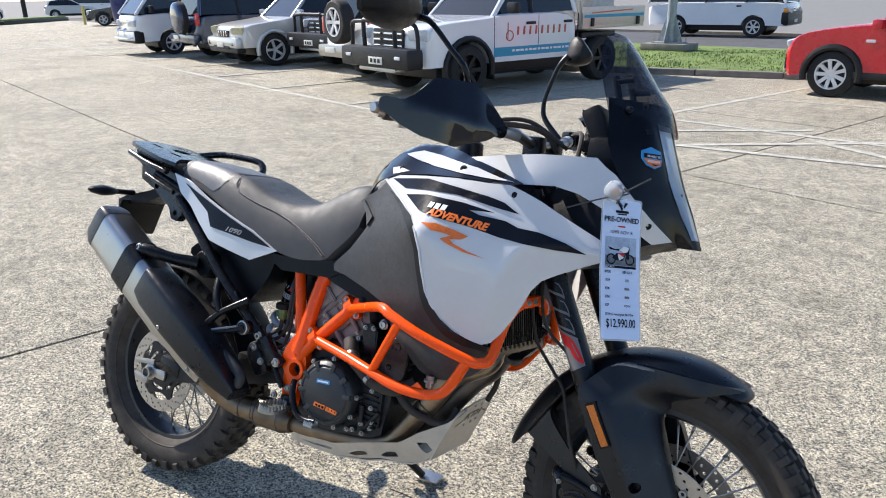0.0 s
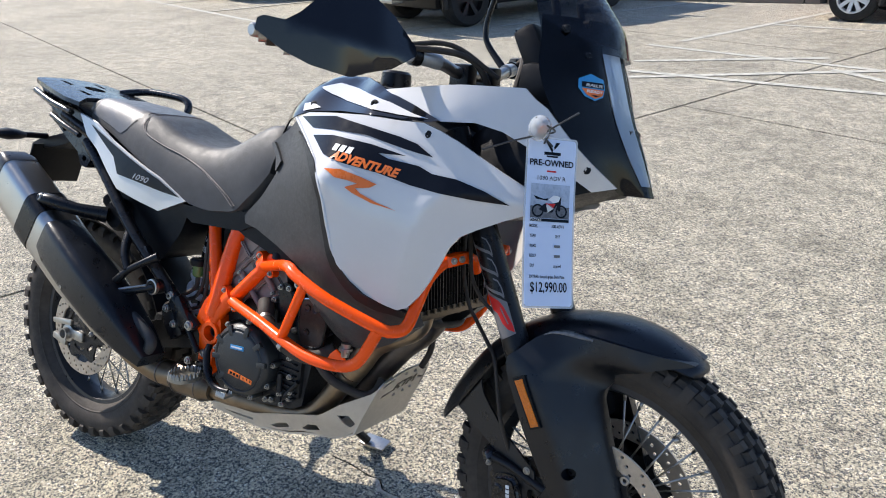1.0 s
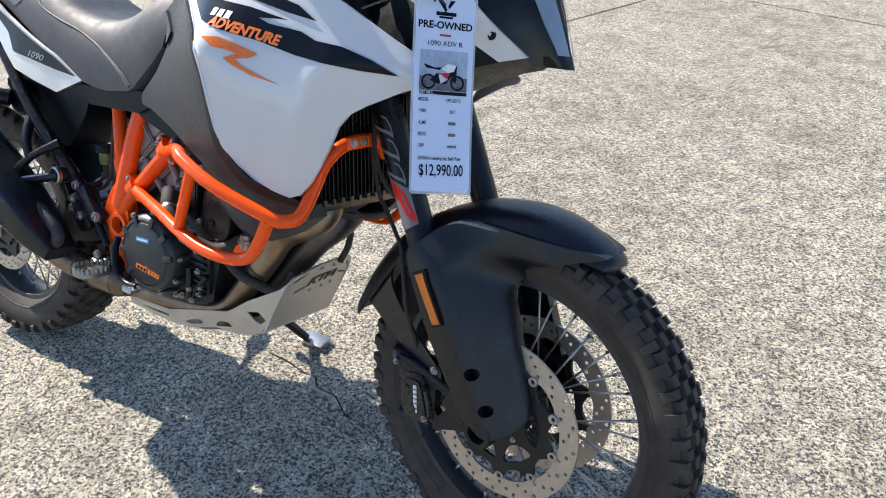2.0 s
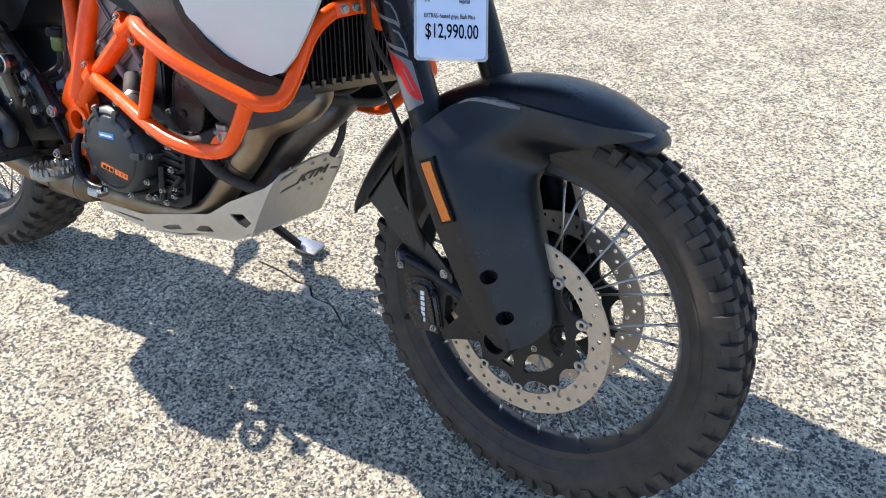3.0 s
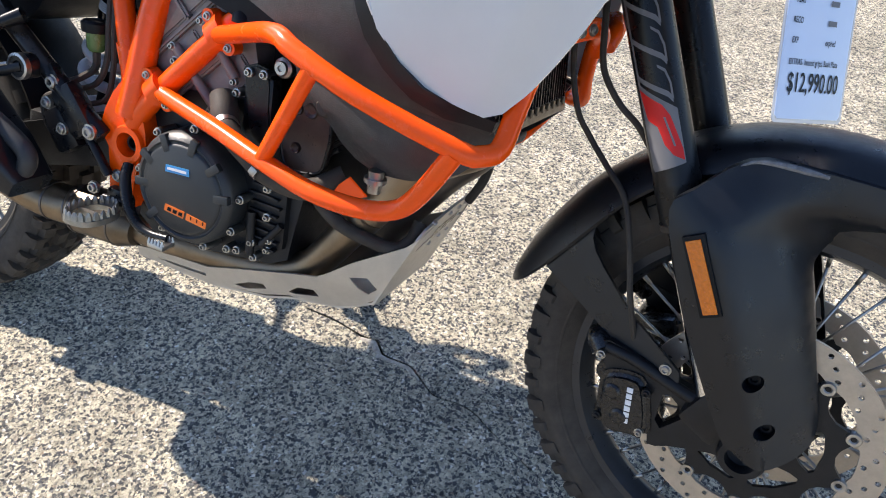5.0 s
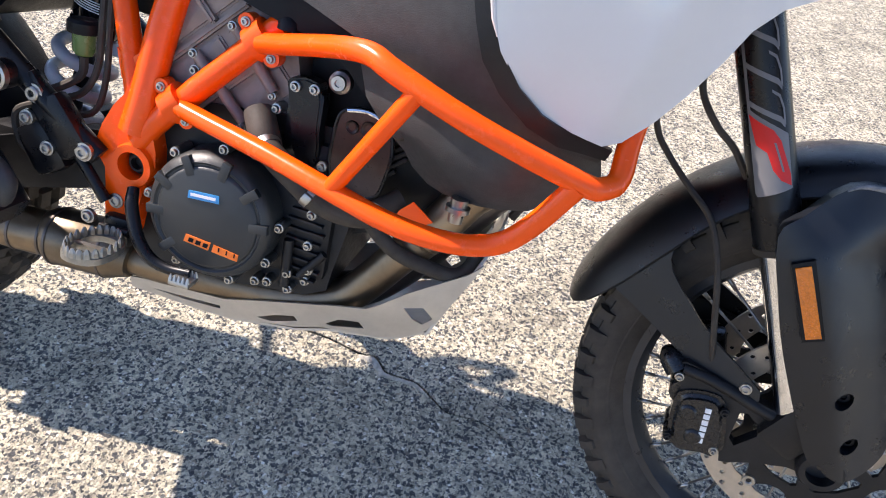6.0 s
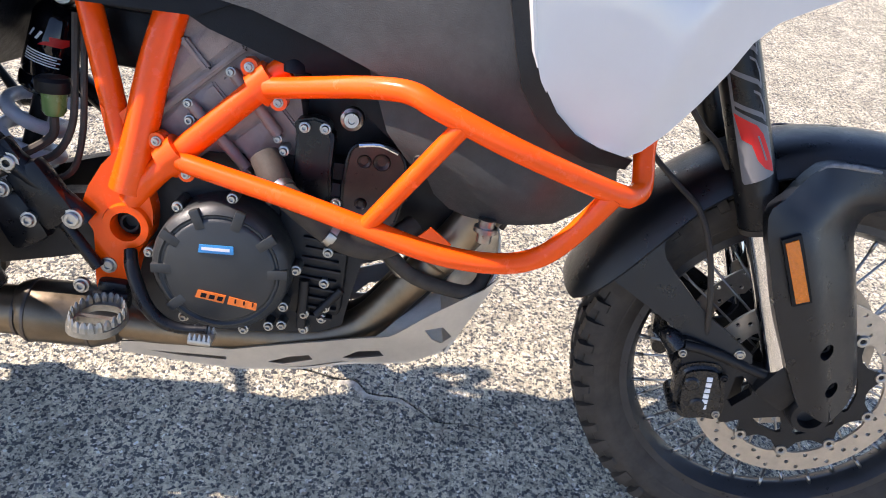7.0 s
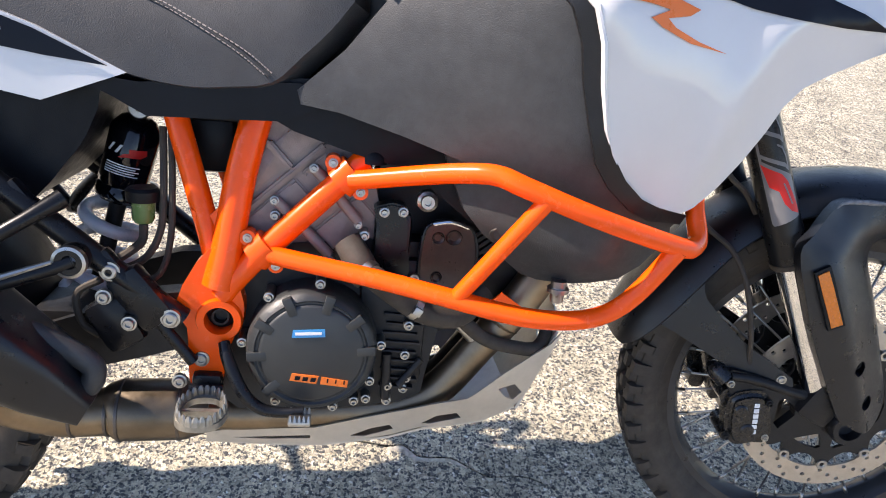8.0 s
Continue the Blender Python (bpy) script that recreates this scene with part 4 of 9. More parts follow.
bars = twin("crash_bar", crash_bar, ORANGE, bike, "orange tubular crash bar with scuffs")
for s, cb in zip((1, -1), bars):
    b = bmesh.new()
    bar_pad(b)
    if s < 0:
        bmesh.ops.scale(b, vec=(1, -1, 1), verts=b.verts)
    pad = part("bar_pad", b, ORANGE, cb, "orange flat joint plate")
    for e in (-0.0095, 0.0095):
        b = bmesh.new()
        bolt(b, (0.4405 + 0.0126 + e * 0.47, s * (-0.116 - 0.0081 + e * 0.86), 0.797 + e * 0.2), (0.84, -0.54 * s, 0.10), 0.0052, 0.004)
        part("pad_bolt", b, STEEL, pad)
    for x, z in ((-0.046, 0.69), (-0.151, 0.583)):
        b = bmesh.new()
        d = Vector((0.105, 0, 0.107)).normalized()
        c = Vector((x, -0.132 * s, z))
        rod(b, c - d * 0.014, c + d * 0.014, 0.0235, seg=20)
        for q in (-1, 1):
            e = Vector((-d.z, 0, d.x)) * q
            rod(b, c + e * 0.026 - Vector((0, 0.010, 0)), c + e * 0.026 + Vector((0, 0.010, 0)), 0.0105, seg=14)
            block(b, c + e * 0.022, (0.022, 0.014, 0.018), 0.003)
        clamp = part("clamp", b, ORANGE, cb, "orange clamp")
        for q in (-1, 1):
            e = Vector((-d.z, 0, d.x)) * q
            b = bmesh.new()
            bolt(b, c + e * 0.026 + Vector((0, -0.011 * s, 0)), (0, -s, 0), 0.0045, 0.005)
            part("clamp_bolt", b, STEEL, clamp)

for s in (-1, 1):
    b = bmesh.new()
    lathe(b, [(0, 0.012), (0.012, 0.012), (0.017, 0.006), (0.018, -0.004), (0, -0.004)], 20, "z", at=(-0.012, s * 0.130, 0.714), closed=False)
    part("tube_cap", b, BLACK, bike, "black rubber tube cap")
engine_c = Vector((-0.079, -0.145, 0.451))
b = bmesh.new()
shell(b, smooth_loop([(-0.20, 0.56), (-0.10, 0.59), (0.06, 0.60), (0.10, 0.54), (0.085, 0.40), (0.05, 0.352), (-0.18, 0.335), (-0.205, 0.40)], 2), lambda u, v: -0.112, 0.224, (), 0.05)
block(b, (0.03, 0, 0.48), (0.10, 0.25, 0.20), 0.02)
engine = part("engine", b, DARKALU, bike, "dark cast engine case")
for k in range(9):
    b = bmesh.new()
    block(b, (0.042 + 0.004 * (k % 2), -0.125, 0.385 + 0.014 * k), (0.05, 0.012, 0.004), 0.0015, turn=(0, 3, 0))
    part("case_rib", b, DARKALU, engine)
for p, q, r in (((0.025, -0.134, 0.44), (0.027, -0.134, 0.37), 0.007), ((0.075, -0.128, 0.43), (0.045, -0.132, 0.39), 0.006)):
    b = bmesh.new()
    rod(b, p, q, r, seg=12)
    part("case_strut", b, DARKALU, engine)
b = bmesh.new()
prof = [(0, -0.170), (0.066, -0.170), (0.07, -0.168), (0.0715, -0.1655), (0.074, -0.1655), (0.0765, -0.168), (0.084, -0.163), (0.088, -0.155), (0.089, -0.14), (0.09, -0.11), (0, -0.11)]
lathe(b, prof, 72, at=(engine_c.x, 0, engine_c.z), closed=False)
clutch = part("clutch_cover", b, COVER, engine, "graphite round clutch cover")
for a in (75, 115, 150, 185, 40, 5, 225):
    q = radians(a)
    b = bmesh.new()
    block(b, (engine_c.x + 0.073 * math.cos(q), -0.1655, engine_c.z + 0.073 * math.sin(q)), (0.026, 0.010, 0.013), 0.002, turn=(0, -a, 0))
    part("cover_lug", b, COVER, clutch)
for a in (86, 177, 5, 290, 240, 330, 130):
    q = radians(a)
    b = bmesh.new()
    cx, cz = engine_c.x + 0.094 * math.cos(q), engine_c.z + 0.094 * math.sin(q)
    rod(b, (cx, -0.115, cz), (cx, -0.150, cz), 0.007, seg=14)
    bolt(b, (cx, -0.150, cz), (0, -1, 0), 0.005, 0.006)
    part("cover_bolt", b, STEEL, engine)
b = bmesh.new()
plate(b, [(-0.106, 0.475), (-0.062, 0.478), (-0.063, 0.489), (-0.105, 0.486)], -0.1712, -0.1702)
part("cover_sticker", b, BLUE_INK, engine, "blue oil sticker with a pale mark")
b = bmesh.new()
plate(b, [(-0.102, 0.479), (-0.067, 0.481), (-0.067, 0.485), (-0.102, 0.483)], -0.1716, -0.1713)
part("cover_sticker", b, WHITE_INK, engine, "pale mark")
b = bmesh.new()
plate(b, [(-0.107, 0.412), (-0.071, 0.408), (-0.068, 0.420), (-0.104, 0.423)], -0.1712, -0.1702)
plate(b, [(-0.066, 0.408), (-0.029, 0.404), (-0.028, 0.414), (-0.064, 0.419)], -0.1712, -0.1702)
part("cover_badge", b, ORANGE_INK, engine, "orange printed badge")
b = bmesh.new()
for k in range(3):
    x = -0.1005 + 0.0105 * k
    plate(b, [(x, 0.4135 - 0.001 * k), (x + 0.007, 0.413 - 0.001 * k), (x + 0.0085, 0.419 - 0.001 * k), (x + 0.0015, 0.4195 - 0.001 * k)], -0.1716, -0.1713)
for k in range(3):
    x = -0.061 + 0.0112 * k
    plate(b, [(x + 0.004, 0.4105 - 0.001 * k), (x + 0.006, 0.4105 - 0.001 * k), (x + 0.0065, 0.4165 - 0.001 * k), (x + 0.0045, 0.4165 - 0.001 * k)], -0.1716, -0.1713)
part("cover_badge", b, BLACK_INK, engine, "dark strokes of the badge")
for x, z, y in ((0.053, 0.382, -0.128), (0.051, 0.437, -0.132), (0.029, 0.390, -0.136), (-0.017, 0.362, -0.132), (0.052, 0.485, -0.138), (0.056, 0.40, -0.13), (0.031, 0.648, -0.138), (0.006, 0.646, -0.138), (-0.018, 0.61, -0.13), (-0.062, 0.572, -0.13), (0.054, 0.553, -0.135), (0.03, 0.362, -0.128), (0.0, 0.365, -0.13)):
    b = bmesh.new()
    rod(b, (x, y + 0.03, z), (x, y, z), 0.007, seg=12)
    bolt(b, (x, y, z), (0, -1, 0), 0.0048, 0.006)
    part("engine_bolt", b, STEEL, engine)

# rear cylinder: a broad smooth casting that leans back, with long bolts and raised panels
CYL = Vector((-0.69, 0, 0.72))
CRS = Vector((0.72, 0, 0.69))


def at_cyl(u, v):
    p = Vector((-0.055, 0, 0.575)) + CRS * u + CYL * v
    return (p.x, p.z)


def cyl_plate(b, u0, u1, v0, v1, y0, y1):
    plate(b, [at_cyl(u0, v0), at_cyl(u1, v0), at_cyl(u1, v1), at_cyl(u0, v1)], y0, y1)


b = bmesh.new()
plate(b, smooth_loop([(-0.185, 0.545), (-0.19, 0.60), (-0.198, 0.66), (-0.188, 0.72), (-0.15, 0.765), (-0.08, 0.755), (-0.025, 0.72), (0.0, 0.65), (-0.003, 0.60), (-0.03, 0.565), (-0.09, 0.545)], 2), -0.108, 0.108)
cyl = part("cylinder", b, CAST, engine, "cast rear cylinder and head, orange reflection in its colour")
for u0, u1, v0, v1, up in ((-0.06, 0.085, 0.052, 0.066, 0.012), (-0.055, 0.09, 0.12, 0.128, 0.010), (-0.06, 0.03, 0.072, 0.116, 0.005), (0.04, 0.085, 0.072, 0.116, 0.006), (-0.05, 0.09, 0.134, 0.17, 0.004), (0.0, 0.08, 0.004, 0.046, 0.005), (0.03, 0.04, 0.128, 0.175, 0.012)):
    b = bmesh.new()
    cyl_plate(b, u0, u1, v0, v1, -0.108 - up, -0.10)
    bmesh.ops.bevel(b, geom=b.edges[:], offset=0.003, segments=2, affect="EDGES")
    part("casting_panel", b, CAST, engine)
for p, q in (((-0.138, 0.650), (-0.063, 0.578)), ((-0.089, 0.696), (-0.027, 0.627))):
    b = bmesh.new()
    rod(b, (p[0], -0.120, p[1]), (q[0], -0.122, q[1]), 0.0075, seg=12)
    part("casting_boss", b, CAST, engine)
    for x, z, r in ((p[0], p[1], 0.0045), (q[0], q[1] - 0.004, 0.004)):
        b = bmesh.new()
        bolt(b, (x, -0.126, z), (0, -1, 0), r, 0.006)
        part("head_bolt", b, STEEL, engine)
b = bmesh.new()
bolt(b, (-0.137, -0.12, 0.628), (0, -1, 0), 0.005, 0.007)
part("head_bolt", b, STEEL, engine)
# front cylinder, dark behind the tank
b = bmesh.new()
plate(b, [(0.0, 0.60), (0.0, 0.72), (0.10, 0.76), (0.20, 0.74), (0.27, 0.68), (0.26, 0.58), (0.20, 0.52), (0.14, 0.465), (0.08, 0.44)], -0.07, 0.10)
part("cylinder", b, DARKALU, engine, "dark cast front cylinder")
for k in range(6):
    b = bmesh.new()
    block(b, (0.10 + 0.012 * k, -0.103, 0.53 + 0.02 * k), (0.11, 0.010, 0.006), 0.002, turn=(0, -38, 0))
    part("casting_rib", b, DARKALU, engine)
b = bmesh.new()
plate(b, smooth_loop([(-0.004, 0.635), (-0.004, 0.653), (0.036, 0.655), (0.042, 0.60), (0.046, 0.552), (0.022, 0.546), (0.008, 0.57)], 2), -0.134, -0.105)
bmesh.ops.bevel(b, geom=[e for e in b.edges if e.calc_face_angle(0) > 1], offset=0.003, segments=2, affect="EDGES")
block(b, (0.02, -0.12, 0.60), (0.05, 0.026, 0.09), 0.01)
pump = part("water_pump", b, SATIN, engine, "black pump housing")
b = bmesh.new()
COVER_LOOP = smooth_loop([(0.062, 0.612), (0.072, 0.632), (0.10, 0.637), (0.128, 0.628), (0.139, 0.595), (0.136, 0.556), (0.128, 0.53), (0.10, 0.522), (0.072, 0.525), (0.060, 0.56)], 3)
shell(b, COVER_LOOP, lambda u, v: -0.128 + 0.004 * math.exp(-((u - 0.10) ** 2 + (v - 0.58) ** 2) / 0.0012), 0.014, [], 0.012)
part("cover_plate", b, BRONZE, pump, "dark bronze pressed cover plate")
b = bmesh.new()
tube(b, [(x, -0.127, z) for x, z in COVER_LOOP], 0.0026, 8, 1, True)
part("cover_rim", b, SATIN, pump)
b = bmesh.new()
tube(b, [(0.074, -0.1285, 0.632), (0.10, -0.1285, 0.636), (0.124, -0.1285, 0.629)], 0.0028, 8, 3)
part("cover_edge", b, CHROME, pump, "bright upper edge")
for x, z, r in ((0.083, 0.612, 0.008), (0.105, 0.614, 0.010), (0.085, 0.555, 0.007)):
    b = bmesh.new()
    lathe(b, [(r * 0.5, -0.126), (r, -0.129), (r * 1.2, -0.126), (r, -0.115)], 18, at=(x, 0, z))
    part("boss", b, BRONZE, pump)
b = bmesh.new()
lathe(b, [(0, -0.144), (0.004, -0.144), (0.0045, -0.147), (0.009, -0.147), (0.010, -0.143), (0.014, -0.14), (0.015, -0.13), (0, -0.13)], 24, at=(0.062, 0, 0.665), closed=False)
part("mount_bolt", b, STEEL, engine, "large flanged engine bolt")
b = bmesh.new()
tube(b, [(-0.03, -0.135, 0.575), (-0.005, -0.165, 0.565), (0.03, -0.165, 0.54), (0.07, -0.16, 0.515), (0.12, -0.14, 0.505), (0.16, -0.11, 0.53)], 0.0165, 14, 5)
tube(b, [(-0.04, -0.13, 0.60), (-0.02, -0.15, 0.575), (-0.01, -0.155, 0.555)], 0.02, 14, 4)
hose = part("coolant_hose", b, RUBBER, engine, "black coolant hose")
for p, d in (((0.055, -0.163, 0.524), (0.85, 0.05, -0.5)), ((-0.012, -0.158, 0.568), (0.7, -0.5, -0.4))):
    b = bmesh.new()
    dv = Vector(d).normalized()
    lathe(b, [(0.0166, -0.005), (0.0185, -0.005), (0.0185, 0.005), (0.0166, 0.005)], 20, "z")
    block(b, (0, -0.02, 0), (0.012, 0.008, 0.012), 0.002)
    bmesh.ops.transform(b, matrix=Matrix.Translation(p) @ Vector((0, 0, 1)).rotation_difference(dv).to_matrix().to_4x4(), verts=b.verts)
    part("hose_clip", b, STEEL, hose)

b = bmesh.new()
lathe(b, [(0, -0.186), (0.010, -0.186), (0.0135, -0.182), (0.0145, -0.176), (0.0145, -0.15), (0, -0.15)], 22, at=(0.156, 0, 0.640), closed=False)
part("tank_plug", b, RUBBER, bike, "black rubber plug in the tank flank")
# exhaust headers and silencer
b = bmesh.new()
tube(b, [(0.30, -0.03, 0.665), (0.345, -0.06, 0.645), (0.342, -0.078, 0.618), (0.300, -0.086, 0.592), (0.252, -0.088, 0.560), (0.216, -0.088, 0.505), (0.185, -0.087, 0.462)], 0.0285, 22, 5)
header = part("exhaust_header", b, HEADER, bike, "heat-tinted stainless exhaust header")
b = bmesh.new()
tube(b, [(0.196, -0.087, 0.478), (0.189, -0.087, 0.467), (0.165, -0.086, 0.434), (0.12, -0.085, 0.372), (0.085, -0.084, 0.345), (0.03, -0.083, 0.327), (-0.06, -0.082, 0.318), (-0.18, -0.083, 0.312), (-0.27, -0.085, 0.316)], [0.0305, 0.0265, 0.0265, 0.0265, 0.0265, 0.0265, 0.0265, 0.0265, 0.0265], 22, 5)
part("lower_pipe", b, STRAW, header, "straw-tinted lower header pipe")
b = bmesh.new()
tube(b, [(0.318, 0.05, 0.612), (0.306, 0.02, 0.585), (0.268, 0.0, 0.545), (0.216, -0.01, 0.472), (0.158, -0.02, 0.39), (0.10, -0.03, 0.340), (0.0, -0.035, 0.325), (-0.2, -0.05, 0.318)], [0.036, 0.037, 0.037, 0.036, 0.033, 0.028, 0.028, 0.028], 22, 5)
part("second_pipe", b, DARKPIPE, header, "dark brown-grey second pipe")
b = bmesh.new()
tube(b, [(-0.225, -0.09, 0.316), (-0.245, -0.09, 0.318), (-0.26, -0.09, 0.319), (-0.345, -0.095, 0.318), (-0.358, -0.096, 0.317)], [0.032, 0.041, 0.0445, 0.0445, 0.037], 26, 2)
part("collector", b, COLLECT, header, "grey stainless collector with heat tint")
b = bmesh.new()
tube(b, [(-0.352, -0.096, 0.317), (-0.385, -0.098, 0.315), (-0.43, -0.11, 0.322), (-0.48, -0.135, 0.352), (-0.515, -0.165, 0.40)], [0.0345, 0.0345, 0.034, 0.033, 0.033], 26, 5)
part("link_pipe", b, STRAW, header, "straw-tinted link pipe")
for x, y, z, r in ((-0.262, -0.09, 0.319, 0.0445), (-0.343, -0.095, 0.318, 0.0445), (-0.360, -0.0963, 0.3168, 0.0355), (-0.405, -0.103, 0.317, 0.0345)):
    b = bmesh.new()
    lathe(b, [(r - 0.002, -0.003), (r + 0.0012, -0.002), (r + 0.0016, 0.0), (r + 0.0012, 0.002), (r - 0.002, 0.003)], 26, "x", at=(x, y, z))
    part("weld_seam", b, DARKPIPE, header, "dark weld seam")
b = bmesh.new()
rod(b, (0.128, -0.10, 0.476), (0.158, -0.095, 0.447), 0.007, 0.009, seg=12)
part("sensor", b, STEEL, header, "small exhaust sensor")


def can_ring(c, w, h, up=(0.5, 0, 0.866), n=44, pw=5.5):
    """One rounded oblong section of the silencer; w across, h along up."""
    c, up = Vector(c), Vector(up).normalized()
    side = Vector((0, 1, 0))
    out = []
    for k in range(n):
        a = 2 * math.pi * k / n
        ca, sa = math.cos(a), math.sin(a)
        out.append(c + side * (w * math.copysign(abs(ca) ** (2 / pw), ca)) + up * (h * math.copysign(abs(sa) ** (2 / pw), sa)))
    return out


b = bmesh.new()
skin(b, [can_ring(*r) for r in (((-0.500, -0.175, 0.400), 0.03, 0.03), ((-0.53, -0.19, 0.45), 0.042, 0.045), ((-0.575, -0.203, 0.508), 0.05, 0.056), ((-0.634, -0.208, 0.556), 0.055, 0.065), ((-0.815, -0.210, 0.681), 0.056, 0.070), ((-0.942, -0.210, 0.766), 0.052, 0.068))])
silencer = part("silencer", b, MUFFLER, bike, "brushed stainless silencer")
b = bmesh.new()
skin(b, [can_ring(*r) for r in (((-0.942, -0.210, 0.766), 0.053, 0.069), ((-0.959, -0.210, 0.778), 0.052, 0.068), ((-0.982, -0.209, 0.794), 0.044, 0.058), ((-0.987, -0.209, 0.796), 0.034, 0.046), ((-0.962, -0.209, 0.781), 0.03, 0.042))])
part("end_cap", b, RIMK, silencer, "dark end cap")
b = bmesh.new()
skin(b, [can_ring(*r) for r in (((-0.772, -0.210, 0.651), 0.0572, 0.0705), ((-0.80, -0.210, 0.6705), 0.0578, 0.0715), ((-0.826, -0.210, 0.6885), 0.0572, 0.0715))])
part("band", b, SATIN, silencer, "black clamp band")
b = bmesh.new()
skin(b, [can_ring(*r) for r in (((-0.352, -0.195, 0.385), 0.038, 0.018), ((-0.395, -0.212, 0.432), 0.05, 0.037), ((-0.47, -0.224, 0.492), 0.057, 0.052), ((-0.572, -0.230, 0.560), 0.058, 0.057), ((-0.677, -0.230, 0.626), 0.054, 0.057), ((-0.715, -0.228, 0.648), 0.046, 0.050), ((-0.722, -0.226, 0.653), 0.03, 0.034))])
part("heat_shield", b, FENDER, silencer, "matt black moulded heat shield")
for x, z in ((-0.60, 0.535), (-0.47, 0.44)):
    b = bmesh.new()
    bolt(b, (x, -0.286, z), (0, -1, 0), 0.005, 0.003)
    part("shield_bolt", b, STEEL, silencer)

b = bmesh.new()
tube(b, [(-0.775, -0.235, 0.735), (-0.74, -0.228, 0.735), (-0.68, -0.195, 0.722), (-0.63, -0.14, 0.712)], [0.019, 0.019, 0.017, 0.022], 14, 4)
arm = part("silencer_arm", b, SATIN, bike, "black silencer mounting arm")
b = bmesh.new()
bolt(b, (-0.765, -0.245, 0.742), (-0.2, -1, 0.2), 0.010, 0.007)
part("arm_bolt", b, STEEL, arm)

# black inner mudguard over the front of the rear tyre
b = bmesh.new()
hug = []
for a in np.linspace(radians(8), radians(140), 22):
    w = 0.085
    hug.append([(-0.79 + (0.362 + dr - 0.02 * abs(f) ** 3) * math.cos(a), w * f, 0.334 + (0.362 + dr - 0.02 * abs(f) ** 3) * math.sin(a)) for dr, fs in ((0.0, (-1, -0.6, 0, 0.6, 1)), (-0.005, (1, 0.6, 0, -0.6, -1))) for f in fs])
skin(b, hug)
part("inner_mudguard", b, BLACK, bike, "black inner mudguard over the rear tyre")
# swingarm, shock, rear set
def swing(b):
    skin(b, [[(x, -y0, z + h), (x, -y0, z - h), (x, -y0 + 0.035, z - h), (x, -y0 + 0.035, z + h)] for x, y0, z, h in ((-0.18, 0.105, 0.484, 0.035), (-0.30, 0.115, 0.46, 0.045), (-0.50, 0.125, 0.40, 0.035), (-0.72, 0.128, 0.345, 0.026), (-0.83, 0.128, 0.33, 0.024))])


sw = twin("swingarm", swing, DARKALU, bike, "black cast swingarm")
b = bmesh.new()
block(b, (-0.42, 0, 0.44), (0.07, 0.22, 0.07), 0.012)
part("swingarm_bridge", b, DARKALU, bike)
for s, o in zip((1, -1), sw):
    b = bmesh.new()
    lathe(b, [(0, -0.137), (0.012, -0.137), (0.013, -0.15), (0.017, -0.15), (0.018, -0.136), (0.026, -0.134), (0.027, -0.126), (0, -0.126)], 24, at=(-0.79, 0, 0.336), closed=False)
    block(b, (-0.825, -0.132, 0.312), (0.062, 0.012, 0.02), 0.004, turn=(0, 12, 0))
    block(b, (-0.815, -0.132, 0.366), (0.085, 0.012, 0.016), 0.004, turn=(0, -6, 0))
    block(b, (-0.75, -0.132, 0.338), (0.06, 0.010, 0.03), 0.006, turn=(0, 4, 0))
    if s < 0:
        bmesh.ops.scale(b, vec=(1, -1, 1), verts=b.verts)
    part("axle_nut", b, STEEL, o, "bright axle nut and adjuster")
b = bmesh.new()
block(b, (-0.71, -0.11, 0.37), (0.09, 0.045, 0.05), 0.012, turn=(0, 10, 0))
part("rear_caliper", b, SATIN, bike)

b = bmesh.new()
AX = Vector((-0.336, 0, 0.730)) - Vector((-0.368, 0, 0.606))
SHOCK = Matrix.Translation((-0.368, 0, 0.606)) @ Vector((0, 0, 1)).rotation_difference(AX).to_matrix().to_4x4()
lathe(b, [(0, 0.0), (0.028, 0.0), (0.031, 0.004), (0.0345, 0.006), (0.0345, 0.020), (0.0330, 0.022), (0.0330, 0.026), (0.0345, 0.028), (0.0345, 0.104), (0.031, 0.112), (0.024, 0.122), (0.016, 0.126), (0, 0.126)], 36, "z", closed=False)
bmesh.ops.transform(b, matrix=SHOCK, verts=b.verts)
shock = part("shock_absorber", b, GLOSSK, bike, "gloss black shock absorber body")
b = bmesh.new()
lathe(b, [(0.006, -0.016), (0.014, -0.016), (0.016, -0.012), (0.016, 0.012), (0.014, 0.016), (0.006, 0.016)], 20, at=(-0.332, -0.006, 0.742))
part("shock_eye", b, STEEL, shock, "bare steel top eye")
b = bmesh.new()
pts = []
for k in range(100):
    a = 2 * math.pi * k / 27
    c = Vector((-0.369, 0, 0.602)).lerp(Vector((-0.408, 0, 0.455)), k / 99)
    pts.append(c + Vector((0.97 * math.cos(a), 0, -0.24 * math.cos(a))) * 0.040 + Vector((0, 1, 0)) * 0.040 * math.sin(a))
tube(b, pts, 0.0098, 10, 1)
part("spring", b, SPRING, shock, "pale coil spring")
b = bmesh.new()
rod(b, (-0.368, 0, 0.606), (-0.41, 0, 0.44), 0.012, seg=14)
part("damper_rod", b, DARKALU, shock)


def on_shock(u, v, off=0.0006):
    a = u / 0.0345
    return SHOCK @ Vector(((0.0345 + off) * math.sin(a), -(0.0345 + off) * math.cos(a), v))


